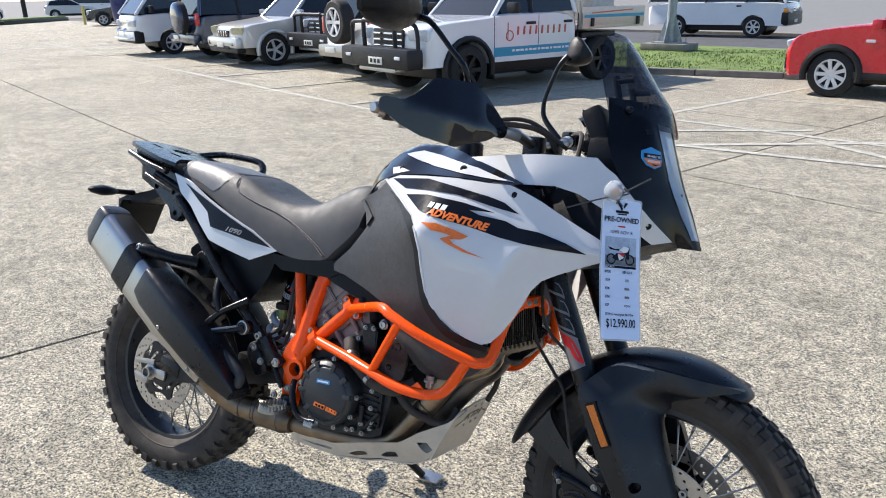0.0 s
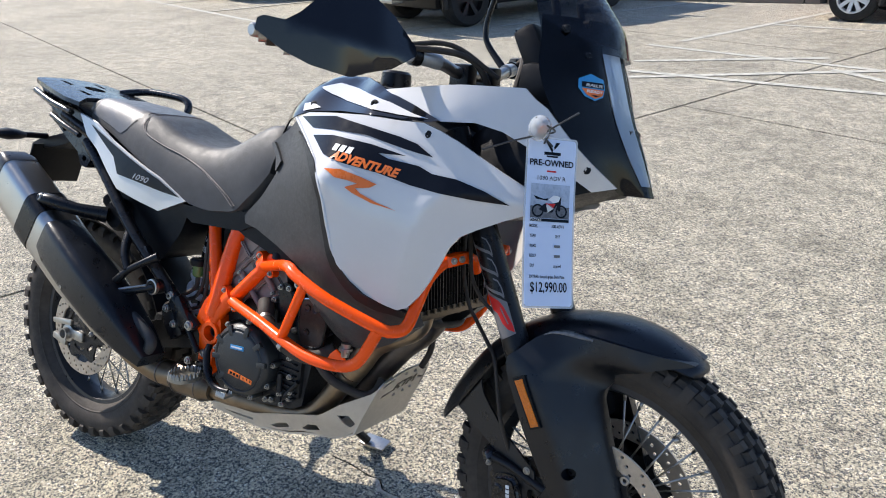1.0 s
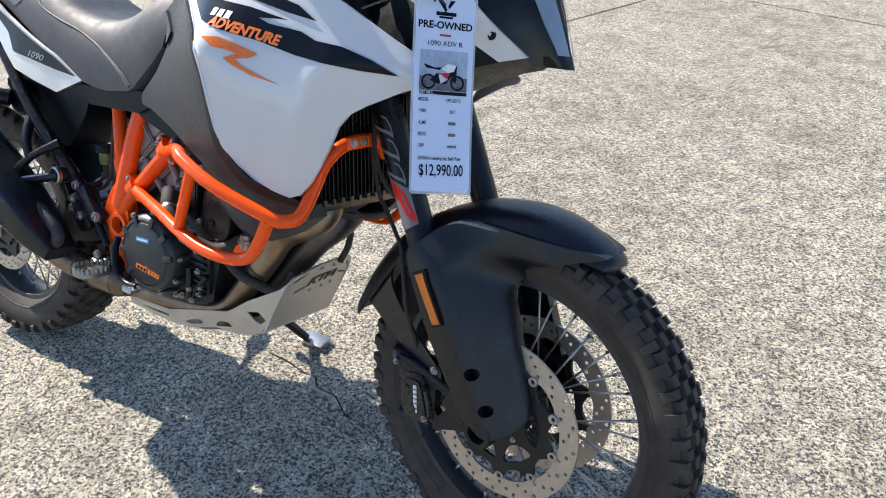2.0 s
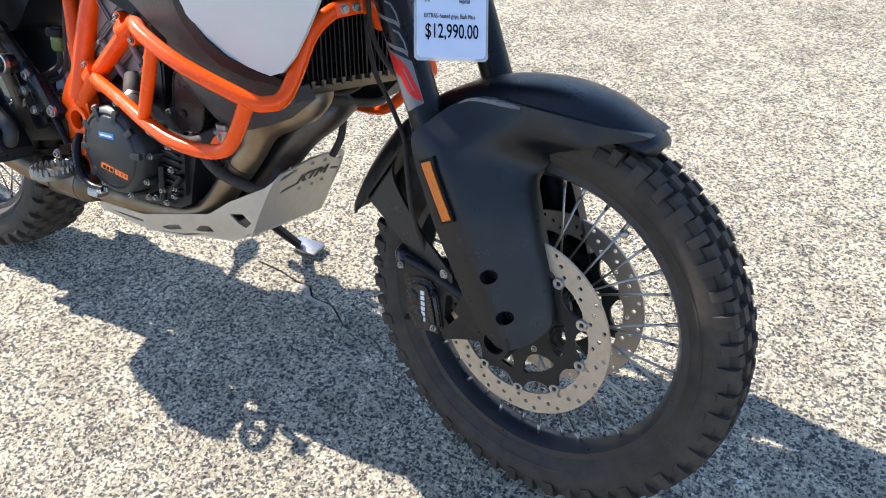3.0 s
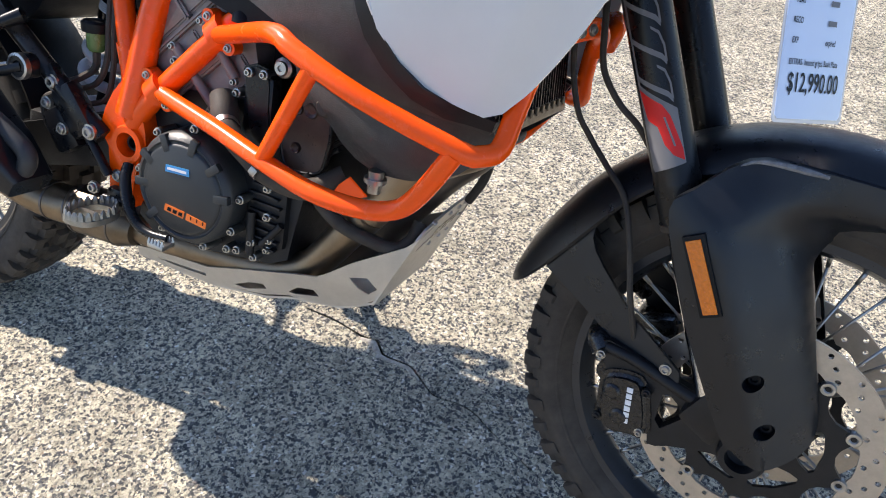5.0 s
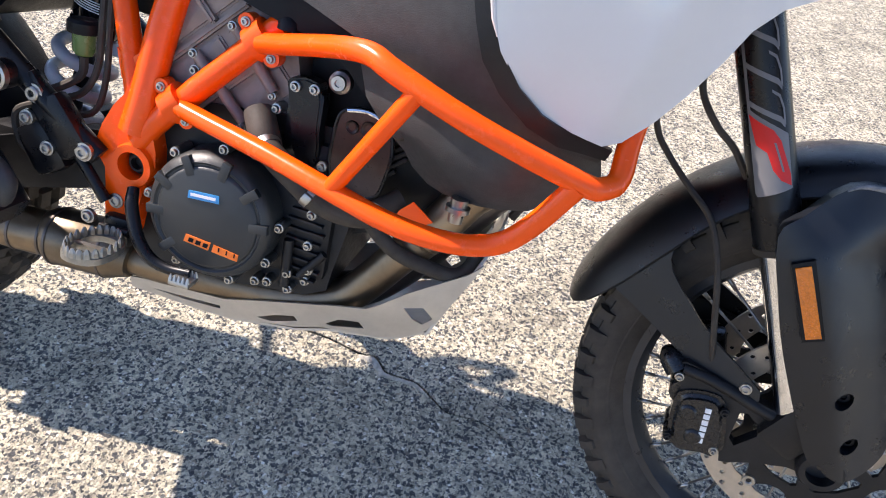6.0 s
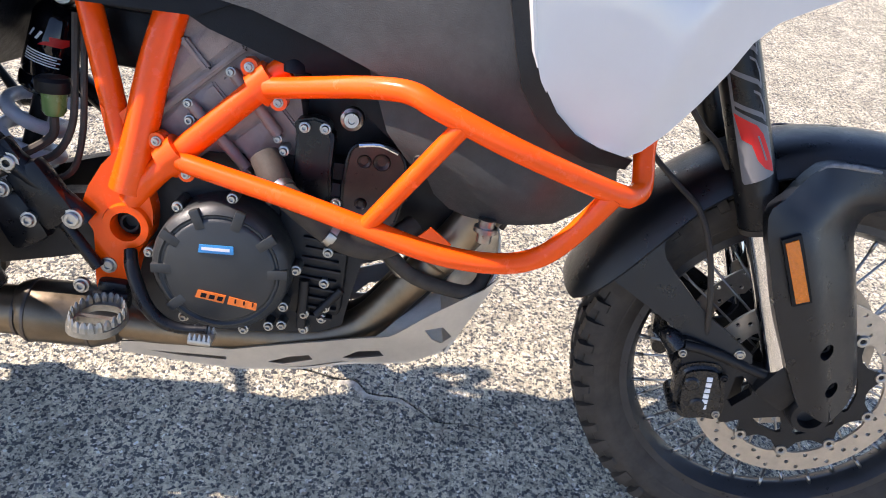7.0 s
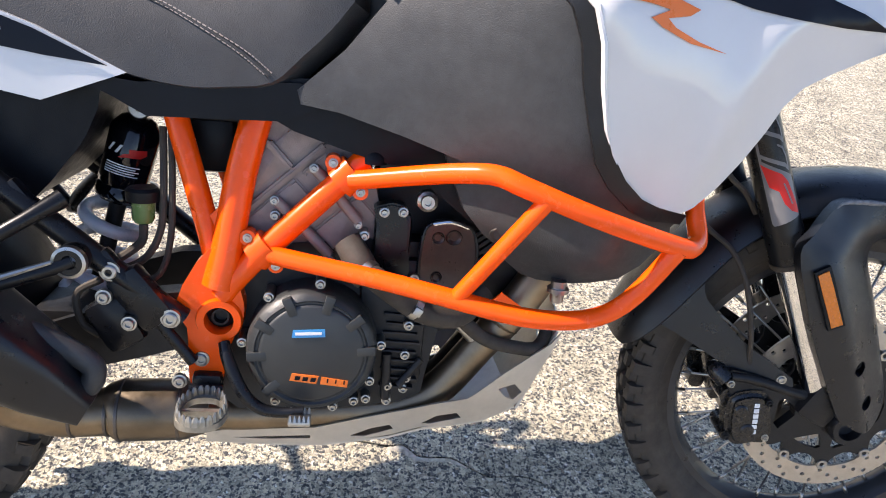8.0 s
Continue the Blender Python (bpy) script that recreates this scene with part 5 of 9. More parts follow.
b = bmesh.new()
for k in range(5):
    shell(b, [(-0.024, 0.044 + 0.0034 * k), (0.024 - 0.005 * (k % 2), 0.044 + 0.0034 * k), (0.024 - 0.005 * (k % 2), 0.0458 + 0.0034 * k), (-0.024, 0.0458 + 0.0034 * k)], lambda u, v: 0.0, 0, (), 0.006, place=lambda u, v, w: on_shock(u, v))
for x in (-0.026, -0.014):
    shell(b, [(x, 0.074), (x + 0.004, 0.074), (x + 0.010, 0.086), (x + 0.006, 0.086)], lambda u, v: 0.0, 0, (), 0.006, place=lambda u, v, w: on_shock(u, v))
part("shock_print", b, WHITE_INK, shock, "small white print")
b = bmesh.new()
shell(b, [(-0.008, 0.068), (0.004, 0.071), (0.022, 0.073), (0.030, 0.078), (0.028, 0.086), (0.004, 0.083), (0.006, 0.077), (-0.002, 0.074)], lambda u, v: 0.0, 0, (), 0.006, place=lambda u, v, w: on_shock(u, v))
part("shock_print", b, RED_INK, shock, "red printed mark")

b = bmesh.new()
lathe(b, [(0, 0.602), (0.011, 0.602), (0.0145, 0.608), (0.0155, 0.632), (0, 0.632)], 20, "z", at=(-0.309, -0.10, 0), closed=False)
res = part("brake_reservoir", b, RES, bike, "translucent brake fluid reservoir")
b = bmesh.new()
lathe(b, [(0, 0.632), (0.021, 0.632), (0.022, 0.636), (0.022, 0.646), (0.018, 0.650), (0, 0.651)], 24, "z", at=(-0.309, -0.10, 0), closed=False)
part("cap", b, BLACK, res)
for pts, rr in (([(-0.309, -0.10, 0.60), (-0.312, -0.10, 0.575), (-0.335, -0.105, 0.555), (-0.36, -0.115, 0.54)], 0.006), ([(-0.285, -0.09, 0.73), (-0.283, -0.10, 0.65), (-0.288, -0.10, 0.59), (-0.31, -0.10, 0.55), (-0.35, -0.10, 0.53)], 0.005),
                ([(-0.275, -0.09, 0.73), (-0.272, -0.10, 0.65), (-0.275, -0.10, 0.58), (-0.29, -0.10, 0.53), (-0.33, -0.10, 0.51)], 0.0045), ([(-0.355, -0.13, 0.53), (-0.385, -0.135, 0.51), (-0.38, -0.135, 0.47), (-0.36, -0.13, 0.45)], 0.005)):
    b = bmesh.new()
    tube(b, pts, rr, 8, 5)
    part("brake_hose", b, RUBBER, bike, "black rubber hydraulic hose")


def subframe(b):
    tube(b, [(-0.250, -0.145, 0.485), (-0.30, -0.15, 0.525), (-0.40, -0.152, 0.605), (-0.52, -0.15, 0.70), (-0.66, -0.13, 0.82), (-0.76, -0.12, 0.90)], 0.0155, 12, 4)
    tube(b, [(-0.27, -0.095, 0.76), (-0.45, -0.11, 0.82), (-0.66, -0.12, 0.89), (-0.88, -0.11, 0.965)], 0.015, 12, 4)
    block(b, (-0.337, -0.152, 0.555), (0.03, 0.02, 0.05), 0.008, turn=(0, -38, 0))
    block(b, (-0.44, -0.152, 0.637), (0.03, 0.02, 0.05), 0.008, turn=(0, -38, 0))


sub = twin("subframe", subframe, SATIN, bike, "black tubular subframe")
for s, o in zip((1, -1), sub):
    for x, z in ((-0.262, 0.492), (-0.335, 0.553)):
        b = bmesh.new()
        bolt(b, (x, -0.163 * s, z), (0, -s, 0), 0.0095, 0.006)
        part("subframe_bolt", b, STEEL, o)


def rear_peg(b):
    tube(b, [(-0.374, -0.178, 0.570), (-0.40, -0.188, 0.560), (-0.45, -0.204, 0.545), (-0.505, -0.221, 0.530)], [0.012, 0.0095, 0.009, 0.011], 12, 3)
    lathe(b, [(0.009, -0.190), (0.017, -0.190), (0.020, -0.186), (0.020, -0.160), (0.009, -0.160)], 22, at=(-0.374, 0, 0.571))


def peg_mount(b):
    tube(b, [(-0.505, -0.213, 0.538), (-0.485, -0.210, 0.566), (-0.455, -0.200, 0.598), (-0.42, -0.188, 0.622), (-0.385, -0.165, 0.645)], [0.010, 0.011, 0.009, 0.009, 0.012], 12, 3)
    tube(b, [(-0.512, -0.213, 0.538), (-0.535, -0.207, 0.575), (-0.562, -0.200, 0.612)], [0.009, 0.007, 0.008], 10, 3)
    tube(b, [(-0.455, -0.200, 0.600), (-0.49, -0.185, 0.640), (-0.52, -0.15, 0.69)], [0.010, 0.012, 0.012], 10, 3)


pp = twin("passenger_peg", rear_peg, SATIN, bike, "folded black passenger peg")
for s, o in zip((1, -1), pp):
    b = bmesh.new()
    tube(b, [(-0.393, -0.191 * s, 0.5715), (-0.45, -0.210 * s, 0.5535), (-0.50, -0.226 * s, 0.538)], [0.003, 0.0042, 0.0036], 8, 3)
    part("peg_edge", b, STEEL, o, "bare alloy peg edge")
    b = bmesh.new()
    lathe(b, [(0.0165, -0.1915), (0.0205, -0.1905), (0.0208, -0.182), (0.0165, -0.182)], 22, at=(-0.374, 0, 0.571))
    if s < 0:
        bmesh.ops.scale(b, vec=(1, -1, 1), verts=b.verts)
    part("peg_pivot", b, STEEL, o, "bare alloy pivot ring")
    b = bmesh.new()
    lathe(b, [(0, -0.236), (0.007, -0.236), (0.0105, -0.232), (0.0105, -0.214), (0, -0.214)], 16, at=(-0.508, 0, 0.531), closed=False)
    if s < 0:
        bmesh.ops.scale(b, vec=(1, -1, 1), verts=b.verts)
    part("peg_tip", b, STEEL, o, "bare alloy peg tip")
twin("peg_mount", peg_mount, SATIN, bike, "black cast mount of the passenger peg")


def peg_hanger(b):
    tube(b, [(-0.515, -0.205, 0.530), (-0.49, -0.208, 0.522), (-0.44, -0.21, 0.50), (-0.36, -0.205, 0.455), (-0.345, -0.205, 0.43), (-0.37, -0.205, 0.405), (-0.46, -0.205, 0.40), (-0.54, -0.205, 0.44)], 0.015, 12, 4)


b = bmesh.new()
peg_hanger(b)
part("silencer_bracket", b, GREYP, bike, "matt black silencer bracket loop")
b = bmesh.new()
block(b, (-0.30, -0.15, 0.515), (0.05, 0.03, 0.085), 0.012, turn=(0, -38, 0))
block(b, (-0.335, -0.14, 0.475), (0.055, 0.03, 0.075), 0.014, turn=(0, -30, 0))
rod(b, (-0.285, -0.15, 0.49), (-0.236, -0.15, 0.425), 0.008, seg=12)
mc = part("rear_master_cylinder", b, SATIN, bike, "black rear brake master cylinder")
for x, z in ((-0.342, 0.520), (-0.312, 0.485), (-0.25, 0.405)):
    b = bmesh.new()
    bolt(b, (x, -0.168, z), (0, -1, 0), 0.0075, 0.006)
    part("cylinder_bolt", b, STEEL, mc)


# toothed foot pegs, brake pedal
PEG = Vector((-0.215, -0.205, 0.381))


def foot_peg(b):
    loop = []
    for k in range(40):
        a = 2 * math.pi * k / 40
        loop.append((0.033 * math.cos(a), 0.047 * math.sin(a) * (1 + 0.12 * math.cos(2 * a))))
    hole = [[(x * 0.74, y * 0.78) for x, y in loop if y > 0.004] + [(-0.0235, 0.004), (0.0235, 0.004)][::1], [(x * 0.74, y * 0.78) for x, y in loop if y < -0.004] + [(0.0235, -0.004), (-0.0235, -0.004)]]
    shell(b, loop, lambda u, v: 0.003, -0.009, hole, 0.5, place=lambda u, v, w: (PEG.x + u, PEG.y + v * 1.0, PEG.z + w))
    block(b, (PEG.x, PEG.y + 0.055, PEG.z), (0.02, 0.03, 0.016), 0.004)


def peg_bracket(b):
    block(b, (-0.218, -0.142, 0.385), (0.04, 0.025, 0.045), 0.008)
    rod(b, (-0.24, -0.155, 0.388), (-0.196, -0.155, 0.388), 0.007, seg=12)


pegs = twin("foot_peg", foot_peg, PEGSTEEL, bike, "toothed bare steel foot peg")
b = bmesh.new()
skin(b, [[(0.0062 * f * math.cos(a), 0.0035 * f * math.sin(a), z) for a in [2 * math.pi * k / 6 for k in range(6)]] for z, f in ((0.0, 1.0), (0.007, 0.85), (0.0135, 0.3))])
tooth_mesh = bpy.data.meshes.new("tooth")
b.to_mesh(tooth_mesh)
b.free()
tooth_mesh.materials.append(PEGSTEEL)
for s, pg in zip((1, -1), pegs):
    for k in range(22):
        a = 2 * math.pi * (k + 0.5) / 22
        tooth = new("tooth", tooth_mesh)
        tooth.parent = pg
        tooth.matrix_basis = pose(PEG.x + 0.029 * math.cos(a), s * (PEG.y + 0.042 * math.sin(a)), PEG.z + 0.003, 0, 0, math.degrees(math.atan2(s * 0.042 * math.cos(a), -0.029 * math.sin(a))))
twin("peg_bracket", peg_bracket, SATIN, bike)
b = bmesh.new()
tube(b, [(-0.196, -0.150, 0.455), (-0.188, -0.165, 0.436), (-0.168, -0.178, 0.398), (-0.147, -0.18, 0.376), (-0.12, -0.182, 0.370), (-0.085, -0.185, 0.374)], [0.008, 0.009, 0.009, 0.0085, 0.0075, 0.007], 12, 5)
pedal = part("brake_pedal", b, SATIN, bike, "black brake pedal")
b = bmesh.new()
block(b, (-0.09, -0.195, 0.367), (0.03, 0.028, 0.008), 0.003)
for k in range(10):
    lathe(b, [(0.0035, 0.0), (0.001, 0.008), (0, 0.008)], 6, "z", at=(-0.102 + 0.006 * (k % 5), -0.206 + 0.022 * (k // 5), 0.371), closed=False)
part("pedal_tip", b, STEEL, pedal, "toothed steel pedal tip")

# skid plate: a bent sheet with upright flanges and an upright front, all with cut-outs
def skid_front(y, s, off=0.0):
    return Vector((0.235 + 0.057 * s + 0.93 * off, y, 0.345 + 0.14 * s - 0.38 * off))


FLANGE = [(-0.228, 0.266), (-0.13, 0.267), (-0.06, 0.270), (0.04, 0.290), (0.085, 0.305), (0.18, 0.322), (0.205, 0.330), (0.236, 0.352), (0.262, 0.41), (0.288, 0.470), (0.27, 0.452), (0.20, 0.411), (0.16, 0.380), (0.148, 0.373), (0.10, 0.358), (0.06, 0.345), (-0.07, 0.303), (-0.20, 0.290), (-0.228, 0.285)]
FL_HOLES = [[(0.196, 0.384), (0.222, 0.389), (0.237, 0.372), (0.224, 0.359), (0.210, 0.366)], [(0.088, 0.315), (0.108, 0.333), (0.138, 0.341), (0.146, 0.330), (0.10, 0.315)],
            [(-0.018, 0.288), (0.012, 0.304), (0.040, 0.312), (0.046, 0.304), (0.005, 0.288)], [(-0.192, 0.276), (-0.10, 0.285), (-0.077, 0.287), (-0.077, 0.281), (-0.14, 0.276)]]
# the flanges flare outwards towards their upper edge
FLARE = surface([(-0.228, -0.087, 0.266), (-0.06, -0.095, 0.27), (0.085, -0.101, 0.305), (0.205, -0.100, 0.33), (0.236, -0.101, 0.352), (-0.228, -0.091, 0.285), (-0.07, -0.104, 0.303), (0.06, -0.120, 0.345), (0.148, -0.133, 0.373), (0.20, -0.125, 0.411), (0.262, -0.103, 0.41), (0.27, -0.106, 0.452), (0.288, -0.100, 0.47)])
b = bmesh.new()
for s in (-1, 1):
    shell(b, FLANGE, lambda u, v: -s * FLARE(u, v), s * 0.004, FL_HOLES, 0.03)
low = [(-0.230, 0.268), (-0.13, 0.266), (-0.06, 0.268), (0.04, 0.285), (0.09, 0.302), (0.18, 0.319), (0.211, 0.334), (0.236, 0.347)]
skin(b, [[(x, FLARE(x, z), z), (x, -FLARE(x, z), z), (x, -FLARE(x, z), z - 0.004), (x, FLARE(x, z), z - 0.004)] for x, z in low])


def front_put(u, v, w):
    return tuple(skid_front(u, v, w))


slots = [[(-0.083, 0.83), (-0.043, 0.93), (-0.041, 0.98), (-0.081, 0.88)], [(-0.068, 0.61), (-0.022, 0.68), (-0.022, 0.73), (-0.066, 0.66)], [(0.061, 0.95), (0.094, 0.90), (0.094, 0.95), (0.061, 1.0)], [(0.070, 0.76), (0.098, 0.72), (0.098, 0.77), (0.070, 0.81)]]
shell(b, [(-0.107, -0.02), (-0.104, 0.5), (-0.096, 0.86), (-0.086, 0.95), (-0.01, 1.06), (0.085, 1.08), (0.102, 1.0), (0.106, 0.85), (0.107, 0.4), (0.107, -0.02)], lambda u, v: 0.0, -0.004, slots, 9.0, place=front_put)
bmesh.ops.recalc_face_normals(b, faces=b.faces[:])
skid_ob = part("skid_plate", b, ALU, bike, "bare aluminium skid plate with cut-outs")
b = bmesh.new()
for loop in ([(-0.030, 0.685), (-0.021, 0.695), (-0.018, 0.745), (-0.010, 0.70), (0.002, 0.708), (-0.009, 0.775), (0.006, 0.855), (-0.006, 0.845), (-0.015, 0.79), (-0.012, 0.84), (-0.021, 0.832)],
             [(0.006, 0.71), (0.015, 0.712), (0.021, 0.825), (0.032, 0.832), (0.034, 0.868), (-0.002, 0.846), (-0.004, 0.812), (0.011, 0.82)],
             [(0.022, 0.715), (0.031, 0.718), (0.036, 0.79), (0.041, 0.745), (0.050, 0.80), (0.049, 0.725), (0.058, 0.728), (0.062, 0.878), (0.053, 0.874), (0.043, 0.815), (0.040, 0.868), (0.031, 0.864)]):
    shell(b, loop, lambda u, v: 0.0008, 0, (), 9.0, place=front_put)
part("plate_mark", b, BLACK_INK, skid_ob, "black stencilled mark")
for y, s in ((-0.012, 0.59), (-0.060, 0.98), (0.026, 0.60), (0.056, 0.62), (0.0, 0.98), (0.040, 0.97)):
    b = bmesh.new()
    bolt(b, skid_front(y, s), (0.93, 0, -0.38), 0.0038, 0.003)
    part("plate_bolt", b, STEEL, skid_ob)
b = bmesh.new()
tube(b, [(0.105, -0.125, 0.52), (0.135, -0.128, 0.488), (0.17, -0.124, 0.462), (0.215, -0.112, 0.447), (0.25, -0.100, 0.441), (0.268, -0.085, 0.455), (0.272, -0.07, 0.48)], 0.0105, 12, 4)
part("skid_brace", b, RUBBER, bike, "black brace behind the skid plate")
b = bmesh.new()
plate(b, [(0.155, 0.505), (0.19, 0.508), (0.21, 0.52), (0.18, 0.540), (0.165, 0.525)], -0.135, -0.131)
part("bar_bracket", b, ORANGE, bike, "orange flat bracket")
b = bmesh.new()
rod(b, (0.243, -0.185, 0.58), (0.243, -0.185, 0.55), 0.011, 0.009, seg=14)
rod(b, (0.243, -0.185, 0.57), (0.243, -0.185, 0.564), 0.015, seg=14)
part("drain_fitting", b, STEEL, bike, "small bare metal tank fitting")

# side stand
b = bmesh.new()
tube(b, [(-0.15, 0.12, 0.36), (-0.07, 0.23, 0.215), (-0.005, 0.322, 0.112)], [0.016, 0.014, 0.012], 12, 3)
stand = part("side_stand", b, SATIN, bike, "black side stand, extended")
b = bmesh.new()
block(b, (0.012, 0.338, 0.1065), (0.085, 0.05, 0.010), 0.004, turn=(17.6, 0, 0))
part("stand_foot", b, STEEL, stand, "bright steel foot plate")
b = bmesh.new()
tube(b, [(-0.04, 0.14, 0.40), (-0.08, 0.19, 0.37), (-0.10, 0.21, 0.345), (-0.085, 0.235, 0.345)], 0.007, 10, 4)
part("gear_lever", b, SATIN, bike)

# radiator
RAD = pose(0.338, 0.004, 0.770, 0, -8, -3)
b = bmesh.new()
block(b, (0, 0, 0), (0.045, 0.31, 0.235), 0.008)
rad = part("radiator", b, GRILLE, bike, "black radiator with fine fins", at=RAD)
for k in range(26):
    b = bmesh.new()
    block(b, (0.026, -0.15 + 0.30 * k / 25, 0.004), (0.008, 0.0018 if k % 5 else 0.004, 0.222), 0.0)
    part("fin", b, SATIN, rad)
for s in (-1, 1):
    for k in range(5):
        b = bmesh.new()
        block(b, (-0.018 + 0.009 * k, s * 0.157, 0), (0.0025, 0.006, 0.21), 0.0)
        part("fin", b, SATIN, rad)
    b = bmesh.new()
    block(b, (0.016, s * 0.158, -0.07), (0.022, 0.010, 0.11), 0.003, turn=(0, 6, 0))
    part("end_bracket", b, BARGREY, rad, "pale grey end bracket")
b = bmesh.new()
block(b, (0.012, 0, -0.121), (0.038, 0.318, 0.014), 0.003)
for k in range(12):
    block(b, (0.030, -0.143 + 0.026 * k, -0.112), (0.006, 0.010, 0.012), 0.002)
part("lower_rail", b, COLLECT, rad, "grey metal lower rail")
b = bmesh.new()
tube(b, [(0.345, -0.09, 0.67), (0.345, -0.085, 0.642), (0.342, -0.02, 0.620), (0.345, 0.068, 0.602), (0.338, 0.14, 0.592), (0.330, 0.172, 0.597), (0.328, 0.165, 0.618), (0.335, 0.125, 0.628)], 0.0085, 10, 5)
tube(b, [(0.345, -0.05, 0.640), (0.345, 0.0, 0.628), (0.340, 0.06, 0.630), (0.335, 0.10, 0.642)], 0.006, 8, 5)
tube(b, [(0.343, -0.035, 0.635), (0.330, 0.02, 0.600), (0.325, 0.045, 0.570), (0.318, 0.05, 0.53), (0.30, 0.05, 0.49)], 0.0075, 8, 5)
part("radiator_hose", b, RUBBER, bike, "black looped overflow hose")


# -- tank, fairing and seat --
SIDE_BASE = surface([(0.026, -0.153, 1.04), (0.268, -0.216, 1.086), (0.417, -0.239, 1.039), (0.217, -0.293, 0.933), (0.593, -0.216, 0.938), (0.245, -0.268, 0.758), (0.388, -0.2, 0.695),
                (0.482, -0.22, 0.827), (0.66, -0.2, 0.92), (0.427, -0.238, 1.065)])
# a soft fold runs down the front of the side panel
FOLD = [Vector(p) for p in ((0.68, 0.934), (0.56, 0.945), (0.473, 0.941), (0.441, 0.912), (0.413, 0.851), (0.39, 0.779), (0.372, 0.69))]


def SIDE(u, v):
    p = Vector((u, v))
    d = 9.0
    for a, c in zip(FOLD, FOLD[1:]):
        e = c - a
        k = max(0.0, min(1.0, (p - a).dot(e) / e.length_squared))
        d = min(d, (p - a - e * k).length)
    return SIDE_BASE(u, v) - 0.017 * math.exp(-math.hypot(d, 0.004) / 0.045)


UPPER = surface([(0.253, -0.161, 1.117), (0.427, -0.225, 1.065), (0.578, -0.184, 1.143), (0.733, -0.077, 0.982), (0.25, -0.20, 1.09), (0.66, -0.16, 1.03)])
CAPS = surface([(-0.07, -0.10, 0.985), (-0.02, -0.12, 1.055), (0.015, -0.157, 1.037), (0.02, -0.07, 1.125), (0.06, -0.05, 1.147), (0.053, -0.125, 1.098), (0.138, -0.06, 1.147), (0.227, -0.15, 1.125), (0.268, -0.213, 1.086), (0.253, -0.155, 1.119), (0.427, -0.23, 1.067), (0.16, -0.18, 1.063)])
WHITE_LOOP = [(0.021, 1.039), (0.073, 1.054), (0.173, 1.059), (0.266, 1.062), (0.352, 1.059), (0.404, 1.06), (0.443, 1.048), (0.48, 1.033), (0.529, 1.009), (0.576, 0.987), (0.628, 0.964), (0.672, 0.94), (0.66, 0.93),
              (0.627, 0.922), (0.588, 0.905), (0.535, 0.879), (0.502, 0.86), (0.481, 0.835), (0.467, 0.803), (0.445, 0.762), (0.422, 0.726), (0.398, 0.698), (0.379, 0.69), (0.344, 0.698), (0.309, 0.711), (0.28, 0.734),
              (0.256, 0.765), (0.243, 0.794), (0.23, 0.841), (0.22, 0.888), (0.205, 0.925), (0.17, 0.96), (0.107, 0.995)]


def side_panel(b):
    shell(b, WHITE_LOOP, SIDE, 0.006, (), 0.013)
    edge = [(0.021, 1.039), (0.107, 0.995), (0.17, 0.96), (0.205, 0.925), (0.22, 0.888), (0.23, 0.841), (0.243, 0.794), (0.250, 0.778)]
    tube(b, [(x, SIDE(x, z) + 0.001, z) for x, z in edge], [0.004] * 6 + [0.003, 0.0012], 8, 1)


panels = twin("side_fairing", side_panel, WHITE, bike, "glossy white side fairing with black and orange graphics")


def decal(name, loop, lift, mat, parent, s=1, label="", off=0.0022, step=0.011):
    b = bmesh.new()
    shell(b, loop, lambda u, v: s * (lift(u, v) - off), 0, (), step)
    return part(name, b, mat, parent, label)


